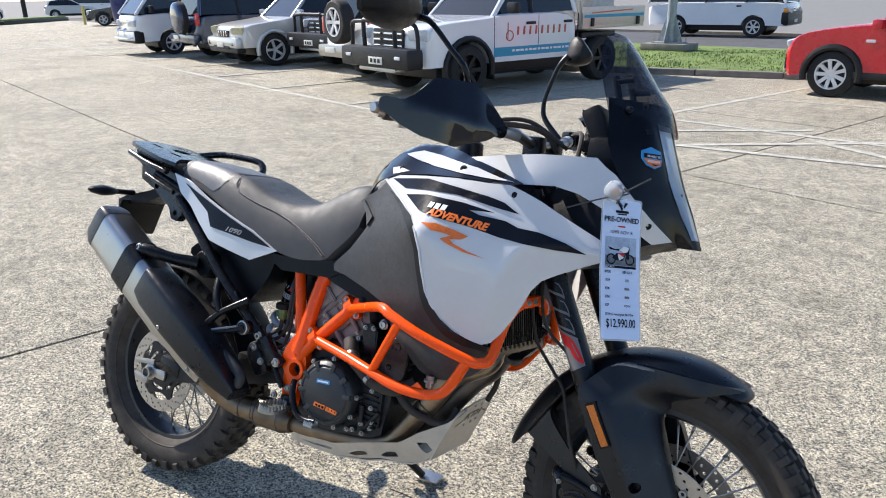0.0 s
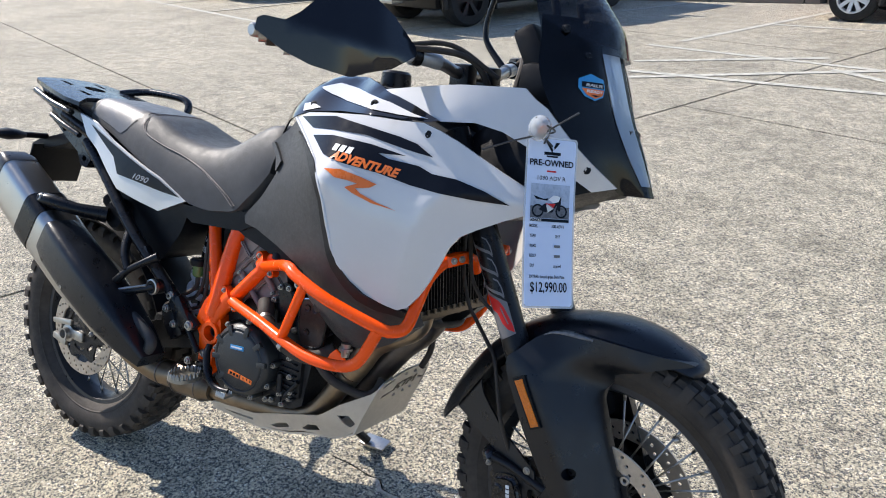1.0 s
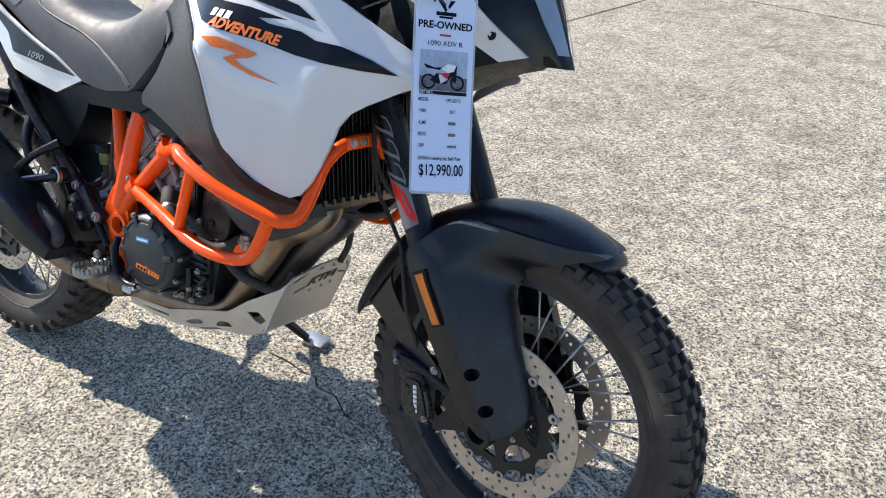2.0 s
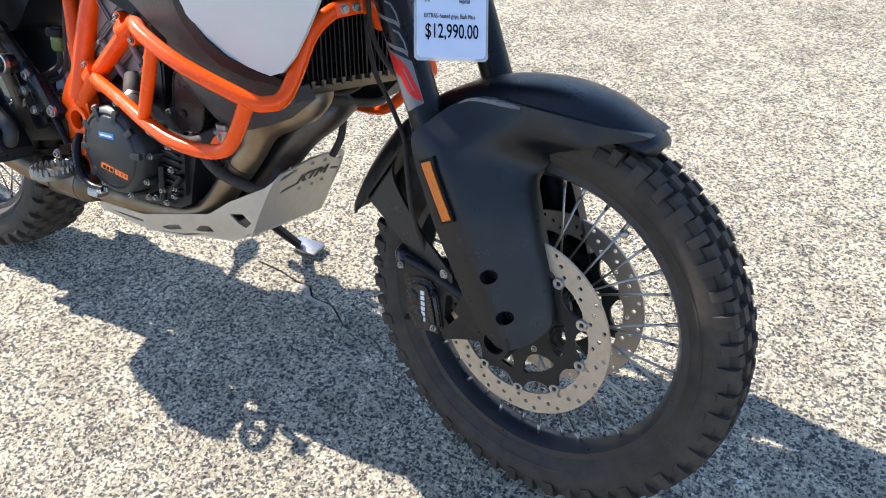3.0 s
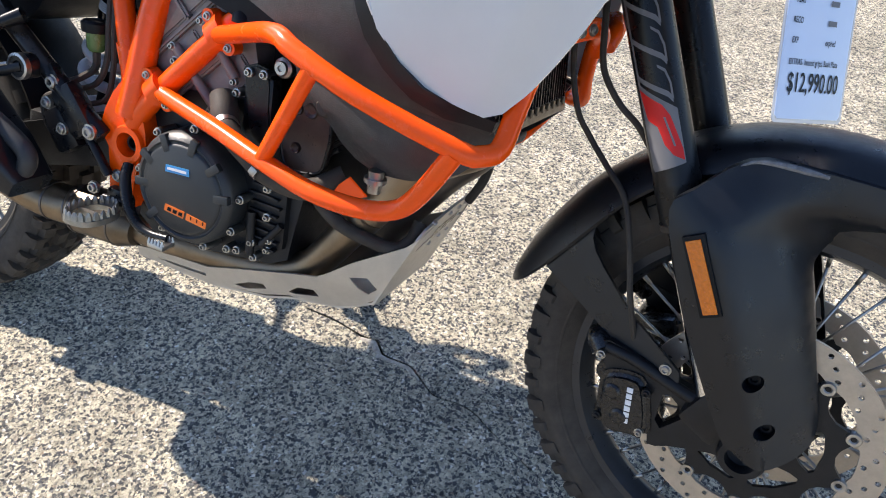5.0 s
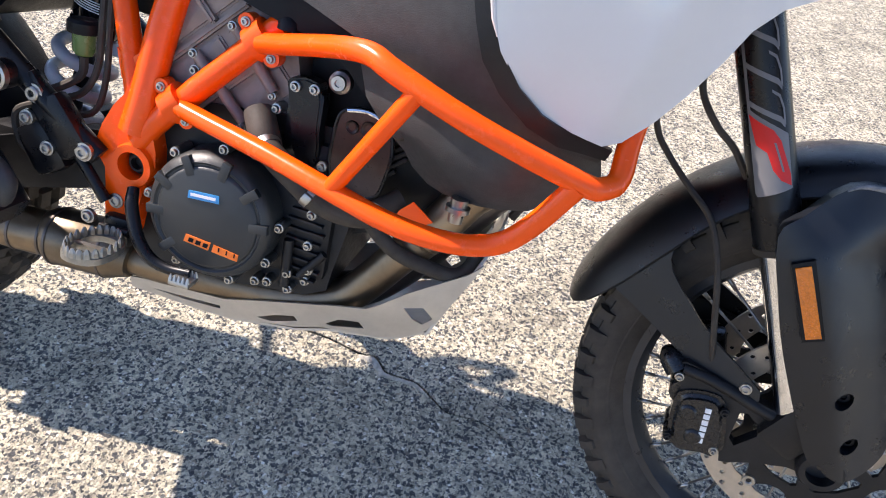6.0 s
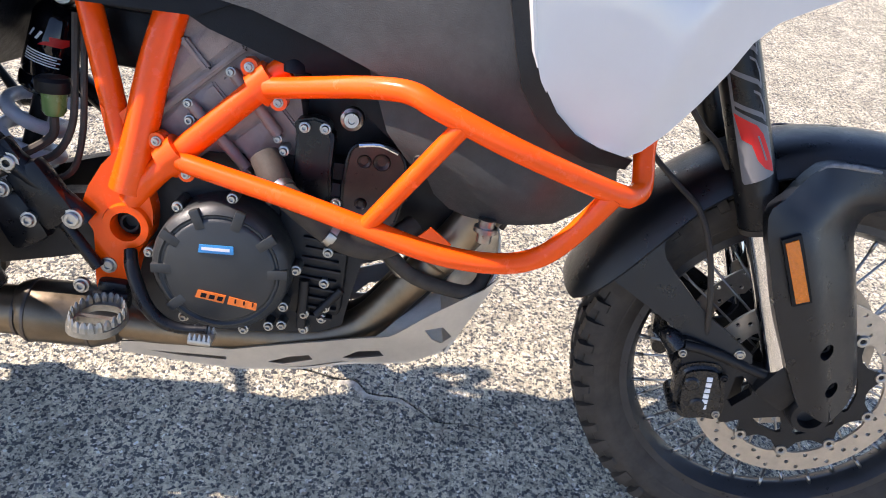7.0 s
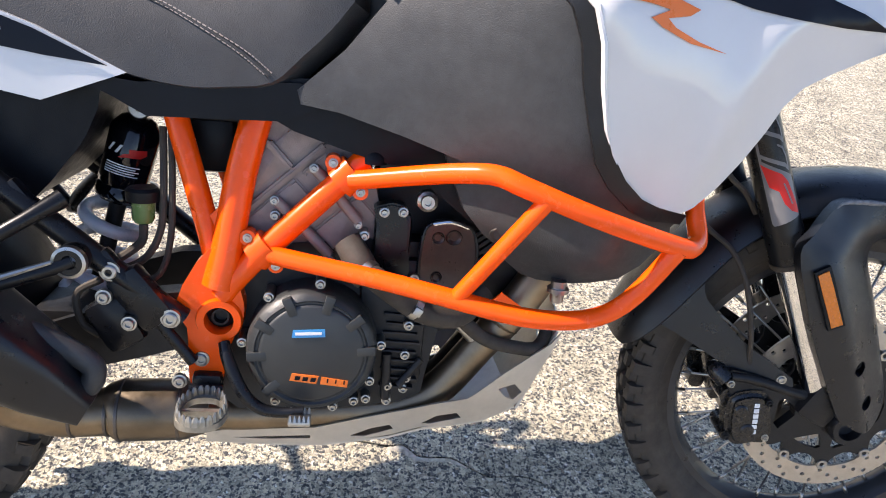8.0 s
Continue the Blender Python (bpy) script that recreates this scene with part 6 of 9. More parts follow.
for s, pn in zip((1, -1), panels):
    decal("graphic", [(0.049, 1.044), (0.185, 1.053), (0.275, 1.041), (0.359, 1.029), (0.399, 1.02), (0.437, 0.999), (0.377, 1.007), (0.282, 1.024), (0.19, 1.026), (0.112, 1.024)], SIDE, BLACK_INK, pn, s, "black printed flash")
    decal("graphic", [(0.125, 1.009), (0.20, 1.015), (0.30, 1.008), (0.38, 0.995), (0.32, 0.993), (0.345, 0.985), (0.41, 0.98), (0.44, 0.969), (0.49, 0.966), (0.548, 0.952), (0.596, 0.934), (0.528, 0.933), (0.459, 0.936), (0.4, 0.942), (0.327, 0.956), (0.251, 0.965), (0.192, 0.976)], SIDE, BLACK_INK, pn, s, "black printed flash")
    decal("graphic", [(0.215, 0.950), (0.252, 0.953), (0.296, 0.944), (0.331, 0.934), (0.318, 0.926), (0.290, 0.921), (0.302, 0.912), (0.335, 0.900), (0.376, 0.890), (0.325, 0.897), (0.284, 0.911), (0.268, 0.920), (0.292, 0.930), (0.270, 0.934), (0.245, 0.936), (0.232, 0.944)], SIDE, ORANGE_INK, pn, s, "orange swoosh")
    b = bmesh.new()
    d = Vector((0.384 - 0.21, 0.955 - 0.979)).normalized()

    def on_side(u, v, d=d, s=s):
        x, z = 0.294 + s * u * d.x * 1.12, 0.962 + s * u * d.y + v
        return (x, s * (SIDE(x, z) - 0.0036), z)
    words(b, "ADVENTURE", 0.0235, on_side, 0.4, 0.0011)
    part("lettering", b, ORANGE_INK, pn, "orange printed word")
    b = bmesh.new()
    for k in range(3):
        x, z = 0.214 + 0.0178 * k, 0.987 - 0.0012 * k
        lp = [(x, z), (x + 0.013, z - 0.001), (x + 0.017, z + 0.012), (x + 0.004, z + 0.013)]
        shell(b, lp, lambda u, v: s * (SIDE(u, v) - 0.0036), 0, (), 0.05)
    part("lettering", b, WHITE_INK, pn, "white printed mark")
    for x, z in ((0.417, 1.039),):
        b = bmesh.new()
        bolt(b, (x, s * (SIDE(x, z) + 0.001), z), (0, -s, 0), 0.006, 0.003)
        part("panel_bolt", b, BLACK, pn)

UPPER_LOOP = [(0.26, 1.118), (0.34, 1.126), (0.45, 1.138), (0.574, 1.143), (0.595, 1.125), (0.617, 1.111), (0.648, 1.077), (0.671, 1.052), (0.703, 1.018), (0.737, 0.984), (0.70, 0.972), (0.667, 0.996), (0.608, 1.032), (0.546, 1.061), (0.495, 1.071), (0.429, 1.066)]
ups = twin("upper_fairing", lambda b: shell(b, UPPER_LOOP, UPPER, 0.006, (), 0.02), WHITE, bike, "glossy white upper fairing")
for s, pn in zip((1, -1), ups):
    b = bmesh.new()
    bolt(b, (0.69, s * (UPPER(0.69, 1.01) + 0.001), 1.012), (0.3, -s, 0), 0.006, 0.003)
    part("panel_bolt", b, BLACK, pn)
CAP_LOOP = [(-0.066, 0.987), (-0.039, 1.055), (0.014, 1.126), (0.06, 1.147), (0.138, 1.147), (0.22, 1.131), (0.262, 1.119), (0.361, 1.091), (0.431, 1.067), (0.408, 1.062), (0.296, 1.064), (0.16, 1.065), (0.065, 1.058), (-0.018, 1.030)]
caps = twin("tank_cover", lambda b: shell(b, CAP_LOOP, CAPS, 0.006, (), 0.018), GLOSSK, bike, "gloss black tank cover with white flash")
for s, pn in zip((1, -1), caps):
    decal("graphic", [(0.035, 1.114), (0.081, 1.128), (0.153, 1.118), (0.304, 1.092), (0.369, 1.075), (0.41, 1.068), (0.34, 1.070), (0.268, 1.075), (0.154, 1.088), (0.09, 1.10)], CAPS, WHITE, pn, s, "white printed flash")
    decal("graphic", [(0.025, 1.073), (0.054, 1.077), (0.09, 1.068), (0.041, 1.056)], CAPS, WHITE, pn, s, "white printed flash")
    for x, z in ((0.268, 1.086), (0.06, 1.072)):
        b = bmesh.new()
        bolt(b, (x, s * (CAPS(x, z) + 0.001), z), (0, -s, 0.3), 0.0065, 0.003)
        part("panel_bolt", b, BLACK, pn)

# fuel tank body under the panels
def tank_ring(x, half, top, low, n=24):
    out = []
    c = (top + low) / 2
    for k in range(n):
        a = 2 * math.pi * k / n
        ca, sa = math.cos(a), math.sin(a)
        out.append((x, half * math.copysign(abs(ca) ** 0.6, ca), c + (top - low) / 2 * math.copysign(abs(sa) ** 0.7, sa)))
    return out


b = bmesh.new()
skin(b, [tank_ring(*r) for r in ((-0.13, 0.07, 0.975, 0.82), (-0.06, 0.10, 1.03, 0.80), (0.03, 0.12, 1.125, 0.76), (0.10, 0.14, 1.142, 0.74), (0.20, 0.15, 1.132, 0.72), (0.30, 0.16, 1.105, 0.86), (0.40, 0.15, 1.06, 0.90), (0.46, 0.13, 1.03, 0.92))])
part("fuel_tank", b, GREYP, bike, "black fuel tank body")
b = bmesh.new()
lathe(b, [(0, 1.17), (0.028, 1.17), (0.034, 1.164), (0.036, 1.13), (0, 1.13)], 32, "z", at=(0.17, 0, 0), closed=False)
part("fuel_cap", b, SATIN, bike)

GREY_LIFT = surface([(-0.107, -0.158, 0.804), (-0.065, -0.134, 0.953), (0.02, -0.157, 1.03), (0.19, -0.278, 0.935), (0.15, -0.25, 0.88), (0.23, -0.263, 0.77), (0.38, -0.205, 0.688), (0.30, -0.245, 0.705), (0.05, -0.20, 0.78), (0.0, -0.18, 0.90), (0.20, -0.235, 0.70), (0.38, -0.195, 0.665)])
GREY_LOOP = [(-0.062, 0.977), (0.0, 1.012), (0.024, 1.033), (0.107, 0.992), (0.168, 0.957), (0.20, 0.922), (0.214, 0.885), (0.224, 0.84), (0.238, 0.79), (0.25, 0.762), (0.275, 0.73), (0.306, 0.706), (0.344, 0.692), (0.39, 0.682), (0.382, 0.665), (0.30, 0.680),
             (0.22, 0.695), (0.15, 0.715), (0.088, 0.735), (0.02, 0.755), (-0.06, 0.775), (-0.108, 0.780), (-0.113, 0.797), (-0.058, 0.849), (-0.012, 0.910), (-0.030, 0.945)]
greys = twin("tank_side", lambda b: shell(b, GREY_LOOP, lambda u, v: GREY_LIFT(u, v) + 0.004, 0.02, (), 0.02), GREYP, bike, "dark grey grained tank side panel")
TRIM_LOOP = [(0.107, 0.994), (0.17, 0.962), (0.207, 0.925), (0.222, 0.888), (0.232, 0.841), (0.245, 0.794), (0.258, 0.765), (0.282, 0.734), (0.311, 0.711), (0.346, 0.696), (0.392, 0.686), (0.388, 0.672), (0.335, 0.678), (0.298, 0.695),
             (0.264, 0.722), (0.240, 0.752), (0.226, 0.787), (0.209, 0.84), (0.199, 0.885), (0.182, 0.922), (0.128, 0.972), (0.06, 1.012)]
twin("fairing_trim", lambda b: shell(b, TRIM_LOOP, lambda u, v: GREY_LIFT(u, v) - 0.004, 0.014, (), 0.02), TRIMK, bike, "black trim between panels")
# lower tank flank behind the crash bar
LOW_BASE = surface([(0.083, -0.16, 0.70), (0.20, -0.215, 0.70), (0.384, -0.205, 0.646), (0.23, -0.212, 0.62), (0.30, -0.222, 0.655), (0.166, -0.196, 0.642)])


def LOW_LIFT(u, v):
    """The flank turns in below a fold that drops towards the front, and again ahead of it."""
    below = max(0.0, 0.642 - 0.346 * (u - 0.166) - v)
    ahead = max(0.0, (u - 0.273) * 0.88 - (v - 0.605) * 0.46)
    return LOW_BASE(u, v) + 0.75 * below + 0.40 * max(0.0, ahead - 0.002)


LOW_LOOP = [(0.075, 0.735), (0.22, 0.70), (0.385, 0.668), (0.392, 0.645), (0.352, 0.606), (0.321, 0.589), (0.287, 0.579), (0.245, 0.573), (0.218, 0.572), (0.196, 0.577), (0.174, 0.594), (0.163, 0.614), (0.136, 0.632), (0.106, 0.665)]
twin("lower_tank", lambda b: shell(b, LOW_LOOP, LOW_LIFT, 0.05, (), 0.02), GREYP, bike, "dark grey moulded lower tank with a folded flank")
twin("tank_base", lambda b: shell(b, smooth_loop([(-0.15, 0.80), (-0.140, 0.757), (-0.083, 0.735), (-0.015, 0.716), (0.043, 0.704), (0.079, 0.674), (0.115, 0.647), (0.16, 0.63), (0.22, 0.68), (0.10, 0.765), (-0.05, 0.81)], 2), lambda u, v: -0.142, 0.06, (), 0.03), BLACK, bike, "black moulded tank underside")
twin("side_insert", lambda b: shell(b, smooth_loop([(-0.060, 0.976), (-0.046, 0.978), (0.006, 0.940), (-0.008, 0.915), (-0.026, 0.946)], 1), lambda u, v: GREY_LIFT(u, v) - 0.003, 0.008, (), 0.03), GREYP, bike, "small dark grey insert panel")
# seat base rail along the lower edge of the seat
twin("seat_rail", lambda b: shell(b, [(-0.36, 0.795), (-0.30, 0.79), (-0.20, 0.80), (-0.11, 0.805), (-0.07, 0.785), (-0.125, 0.757), (-0.29, 0.750), (-0.335, 0.773), (-0.37, 0.785)], lambda u, v: -0.150, 0.05, (), 0.04), BLACK, bike, "black moulded seat rail")

# seat: centre line, half width and lower edge at stations from tail to tank
SEAT = [(-0.80, 1.005, 0.060, 0.990), (-0.785, 1.022, 0.085, 0.98), (-0.74, 1.026, 0.104, 0.962), (-0.65, 1.018, 0.120, 0.938), (-0.56, 1.004, 0.134, 0.905), (-0.50, 0.992, 0.142, 0.882), (-0.45, 0.973, 0.148, 0.862), (-0.40, 0.955, 0.151, 0.840),
        (-0.34, 0.943, 0.154, 0.815), (-0.28, 0.940, 0.156, 0.797), (-0.22, 0.952, 0.155, 0.79), (-0.174, 0.975, 0.155, 0.794), (-0.124, 1.003, 0.156, 0.803), (-0.09, 1.016, 0.155, 0.835), (-0.055, 1.018, 0.152, 0.872), (-0.030, 1.002, 0.148, 0.906)]


def seat_ring(x, top, half, low, n=22):
    out = []
    for k in range(n + 1):
        t = -1 + 2 * k / n
        e = abs(t)
        y = math.copysign(half * (math.sin(min(1.0, e * 1.02) * 1.42) / math.sin(1.42)) * (1.0 if e < 0.8 else 1.0), t)
        drop = (top - low) * (0.05 * e ** 2 + 0.95 * max(0.0, (e - 0.42) / 0.58) ** 1.7)
        out.append((x - 0.02 * e ** 3, y, top - drop))
    out += [(x, half * 0.8, low - 0.012), (x, -half * 0.8, low - 0.012)]
    return out


b = bmesh.new()
rings = [seat_ring(*r) for r in SEAT]
fine = [catmull(list(c), 3) for c in zip(*rings)]
skin(b, [list(r) for r in zip(*fine)])
seat = part("seat", b, SEATV, bike, "black textured vinyl seat with pale stitching")
# lighter sheet that paints the sky's sheen on the pillion part, and the seams
def seat_point(x, e, up=0.0):
    st = np.array(SEAT)
    top, half, low = (float(np.interp(x, st[:, 0], st[:, i])) for i in (1, 2, 3))
    a = abs(e)
    y = math.copysign(half * math.sin(min(1.0, a * 1.02) * 1.42) / math.sin(1.42), e)
    drop = (top - low) * (0.05 * a ** 2 + 0.95 * max(0.0, (a - 0.42) / 0.58) ** 1.7)
    return Vector((x - 0.02 * a ** 3, y * (1 + up / half), top - drop + up))


SEAM = [(-0.545, 0.0), (-0.543, 0.2), (-0.537, 0.4), (-0.530, 0.6), (-0.518, 0.71), (-0.49, 0.75), (-0.425, 0.725), (-0.355, 0.70), (-0.285, 0.74), (-0.23, 0.82), (-0.17, 0.92), (-0.132, 0.985)]
for s in (-1, 1):
    b = bmesh.new()
    tube(b, [seat_point(x + 0.004, e * s, 0.0004) for x, e in SEAM], 0.0022, 6, 5)
    part("piping", b, SEATV, seat, "raised black seam")
    for dz in (0.0, 0.009):
        # stitches of thread, one after another along the seam
        b = bmesh.new()
        line = catmull([seat_point(x + dz, e * s, 0.0012) for x, e in SEAM], 18)
        for p, q in list(zip(line, line[1:]))[::2]:
            tube(b, [p, p.lerp(q, 1.35)], 0.0009, 5, 1)
        tagged(part("stitching", b, THREAD, seat, "pale double stitching"), "pale double stitching", kind="stuff")

b = bmesh.new()
grid = []
for x in np.linspace(-0.785, -0.545, 16):
    lim = 0.93 if x < -0.60 else 0.93 - 0.45 * ((x + 0.60) / 0.055) ** 2
    grid.append([b.verts.new(seat_point(float(x), float(e), 0.0014)) for e in np.linspace(-lim, lim, 21)])
for r0, r1 in zip(grid, grid[1:]):
    for i in range(20):
        b.faces.new((r0[i], r0[i + 1], r1[i + 1], r1[i]))
part("pillion_cover", b, SEAT_SHEEN, seat, "pillion vinyl with the sky's sheen painted as grey")

# tail panels
TAIL = surface([(-0.768, -0.135, 0.973), (-0.69, -0.142, 0.945), (-0.557, -0.158, 0.83), (-0.407, -0.157, 0.762), (-0.32, -0.158, 0.80), (-0.60, -0.150, 0.90), (-0.45, -0.160, 0.84)])
tails = twin("tail_panel", lambda b: shell(b, [(-0.775, 0.975), (-0.70, 0.958), (-0.614, 0.917), (-0.50, 0.875), (-0.41, 0.845), (-0.31, 0.80), (-0.407, 0.760), (-0.50, 0.777), (-0.575, 0.793), (-0.626, 0.835), (-0.68, 0.885), (-0.735, 0.919)], TAIL, 0.008, (), 0.02), WHITE, bike, "white tail panel with black graphics")
for s, pn in zip((1, -1), tails):
    decal("graphic", [(-0.715, 0.951), (-0.614, 0.912), (-0.50, 0.871), (-0.41, 0.841), (-0.33, 0.806), (-0.40, 0.812), (-0.499, 0.825), (-0.574, 0.833), (-0.597, 0.875), (-0.65, 0.908)], TAIL, BLACK_INK, pn, s, "black printed wedge")
    b = bmesh.new()

    def on_tail(u, v, s=s):
        x, z = -0.482 + s * u * 1.5, 0.828 + v - 0.12 * s * u
        return (x, s * (TAIL(x, z) - 0.0034), z)
    words(b, "1090", 0.022, on_tail, 0.5)
    part("lettering", b, LIGHT_INK, pn, "silver printed number")
# inner tail, under-seat and battery box masses
b = bmesh.new()
block(b, (-0.43, 0, 0.818), (0.44, 0.24, 0.06), 0.02, turn=(0, 10, 0))
part("under_seat", b, BLACK, bike, "black under-seat moulding")
b = bmesh.new()
block(b, (-0.74, 0, 0.95), (0.34, 0.20, 0.055), 0.02, turn=(0, 12, 0))
part("under_tail", b, BLACK, bike, "black under-seat moulding")
b = bmesh.new()
plate(b, smooth_loop([(-0.70, 0.735), (-0.68, 0.765), (-0.60, 0.80), (-0.42, 0.785), (-0.355, 0.782), (-0.375, 0.713), (-0.402, 0.675), (-0.44, 0.628), (-0.48, 0.62), (-0.53, 0.655), (-0.62, 0.69)], 2), -0.105, 0.10)
part("inner_guard", b, BLACK, bike, "black under-seat moulding")
b = bmesh.new()
lathe(b, [(0, -0.135), (0.035, -0.132), (0.045, -0.12), (0.048, -0.09), (0, -0.09)], 24, at=(-0.615, 0, 0.715), closed=False)
part("guard_boss", b, BLACK, bike, "black under-seat moulding")
b = bmesh.new()
block(b, (-0.20, 0, 0.77), (0.2, 0.2, 0.06), 0.02)
part("tank_mount", b, BLACK, bike, "black under-seat moulding")
b = bmesh.new()
skin(b, [[(x, -w, z + h), (x, w, z + h), (x, w * 0.9, z - h), (x, -w * 0.9, z - h)] for x, w, z, h in ((-0.62, 0.10, 0.86, 0.04), (-0.80, 0.105, 0.93, 0.045), (-0.92, 0.10, 0.965, 0.05), (-1.00, 0.08, 0.975, 0.035))])
tail_body = part("tail_unit", b, BLACK, bike, "black tail unit")
b = bmesh.new()
block(b, (-1.005, 0, 0.975), (0.03, 0.11, 0.045), 0.01)
part("tail_light", b, RED_INK, tail_body, "red tail light")
b = bmesh.new()
block(b, (-0.235, 0, 0.715), (0.075, 0.13, 0.10), 0.02)
part("air_box", b, BLACK, bike, "black box behind the frame tubes")
# luggage rack with slots, and grab handles
b = bmesh.new()
loop = [(-1.01, -0.115), (-0.995, -0.128), (-0.90, -0.146), (-0.82, -0.158), (-0.76, -0.15), (-0.80, -0.10), (-0.80, 0.10), (-0.76, 0.15), (-0.82, 0.158), (-0.90, 0.146), (-0.995, 0.128), (-1.01, 0.115), (-1.025, 0.0)]
holes = [ngon((-0.91, 0.0), 0.03, 12)] + [[(x, y), (x + 0.05, y), (x + 0.05, y + 0.014), (x, y + 0.014)] for x, y in ((-0.99, -0.06), (-0.99, 0.046), (-0.88, -0.075), (-0.88, 0.06))]
shell(b, loop, lambda u, v: 1.062 + (u + 1.0) * -0.20 - 0.35 * v * v, -0.012, holes, 0.03, place=lambda u, v, w: (u, v, w))
part("luggage_rack", b, TAILK, bike, "black slotted luggage rack")


def grab(b):
    tube(b, [(-0.93, -0.10, 1.04), (-0.90, -0.145, 1.052), (-0.85, -0.165, 1.056), (-0.75, -0.178, 1.05), (-0.71, -0.178, 1.035), (-0.70, -0.165, 1.005), (-0.72, -0.14, 0.98)], 0.0115, 12, 4)


b = bmesh.new()
grab(b)
bmesh.ops.scale(b, vec=(1, -1, 1), verts=b.verts)
part("grab_handle", b, TAILK, bike, "black moulded grab handle")
b = bmesh.new()
tube(b, [(-1.01, -0.12, 1.022), (-0.90, -0.14, 0.995), (-0.80, -0.145, 0.975)], 0.009, 10, 3)
tube(b, [(-0.905, -0.135, 0.958), (-0.83, -0.145, 0.937), (-0.76, -0.145, 0.915)], 0.008, 10, 3)
part("side_rail", b, TAILK, bike, "black tail side rails")


def tail_side(b):
    shell(b, [(-0.985, 1.035), (-0.86, 1.0), (-0.78, 0.965), (-0.745, 0.90), (-0.745, 0.85), (-0.765, 0.825), (-0.79, 0.83), (-0.805, 0.865), (-0.86, 0.90), (-0.895, 0.925), (-0.90, 0.96), (-0.965, 0.995)], lambda u, v: -0.118, 0.03, [ngon((-0.87, 0.925), 0.010, 10), ngon((-0.775, 0.85), 0.009, 10)], 0.05)


twin("tail_bracket", tail_side, TAILK, bike, "black tail side bracket")
# number plate holder, plate seen from the side, indicators
b = bmesh.new()
skin(b, [[(x, -w, z + h), (x, w, z + h), (x, w, z - h), (x, -w, z - h)] for x, w, z, h in ((-0.88, 0.05, 0.93, 0.02), (-0.98, 0.05, 0.885, 0.018), (-1.08, 0.06, 0.86, 0.015), (-1.12, 0.06, 0.845, 0.012))])
holder = part("plate_holder", b, BLACK, bike, "black number plate holder")
b = bmesh.new()
block(b, (-1.09, 0, 0.80), (0.006, 0.18, 0.13), 0.002, turn=(0, 22, 0))
part("plate_back", b, BLACK, holder)
for s in (-1, 1):
    b = bmesh.new()
    tube(b, [(-1.06, s * 0.05, 0.885), (-1.065, s * 0.13, 0.885)], 0.009, 10, 1)
    skin(b, [[(-1.065 + 0.035 * f * math.cos(a), s * y, 0.885 + 0.018 * f * math.sin(a)) for a in [2 * math.pi * k / 12 for k in range(12)]] for y, f in ((0.12, 0.5), (0.14, 0.85), (0.17, 1.0), (0.205, 0.6), (0.218, 0.15))])
    part("indicator", b, BLACK, holder, "black rear indicator")

# -- cockpit --
def dash_ring(x, w, top, low):
    return [(x, -w, low), (x, -w, (top + low) / 2), (x, -w * 0.7, top), (x, 0, top + 0.008), (x, w * 0.7, top), (x, w, (top + low) / 2), (x, w, low), (x, 0, low - 0.02)]


b = bmesh.new()
skin(b, [dash_ring(*r) for r in ((0.43, 0.12, 1.05, 0.93), (0.50, 0.14, 1.10, 0.90), (0.58, 0.145, 1.13, 0.92), (0.64, 0.12, 1.14, 0.95), (0.70, 0.075, 1.12, 0.975), (0.735, 0.05, 1.09, 0.985))])
part("inner_fairing", b, BLACK, bike, "black inner fairing")
b = bmesh.new()
block(b, (0.535, 0, 1.215), (0.05, 0.18, 0.12), 0.015, turn=(0, -30, 0))
block(b, (0.57, 0, 1.16), (0.10, 0.22, 0.08), 0.02)
dash = part("instrument_panel", b, BLACK, bike, "black instrument housing")
b = bmesh.new()
block(b, (0.508, 0, 1.225), (0.004, 0.15, 0.085), 0.002, turn=(0, -30, 0))
part("display", b, GLOSSK, dash)

# headlight mask: half sections from centre to side at several heights
MASK = [(1.285, [(0.666, 0), (0.656, 0.045), (0.618, 0.09), (0.56, 0.125)]), (1.24, [(0.682, 0), (0.668, 0.062), (0.642, 0.105), (0.572, 0.14)]), (1.18, [(0.703, 0), (0.690, 0.066), (0.667, 0.118), (0.585, 0.16)]), (1.11, [(0.730, 0), (0.715, 0.062), (0.691, 0.104), (0.62, 0.155)]),
        (1.05, [(0.758, 0), (0.744, 0.048), (0.718, 0.084), (0.668, 0.13)]), (1.005, [(0.776, 0), (0.767, 0.03), (0.742, 0.058), (0.708, 0.095)]), (0.972, [(0.790, 0), (0.783, 0.02), (0.762, 0.035), (0.74, 0.06)])]


def mask_grid(j0, j1, off=0.0):
    """The sheet of the mask on one side between two stations across it."""
    st = []
    for z, half in MASK:
        line = catmull([(x, -y, z) for x, y in half], 4)
        st.append(line)
    cols = [catmull(list(c), 3) for c in zip(*st)]
    return cols[j0:j1 + 1]


def mask_part(b, j0, j1, off=0.0, rows=None):
    cols = mask_grid(j0, j1)
    if rows:
        cols = [c[rows[0]:rows[1]] for c in cols]
    vs = [[b.verts.new(p + Vector((off, -off * 0.6, 0))) for p in c] for c in cols]
    for c0, c1 in zip(vs, vs[1:]):
        for i in range(len(c0) - 1):
            b.faces.new((c0[i], c0[i + 1], c1[i + 1], c1[i]))
    bmesh.ops.solidify(b, geom=b.faces[:], thickness=0.004)


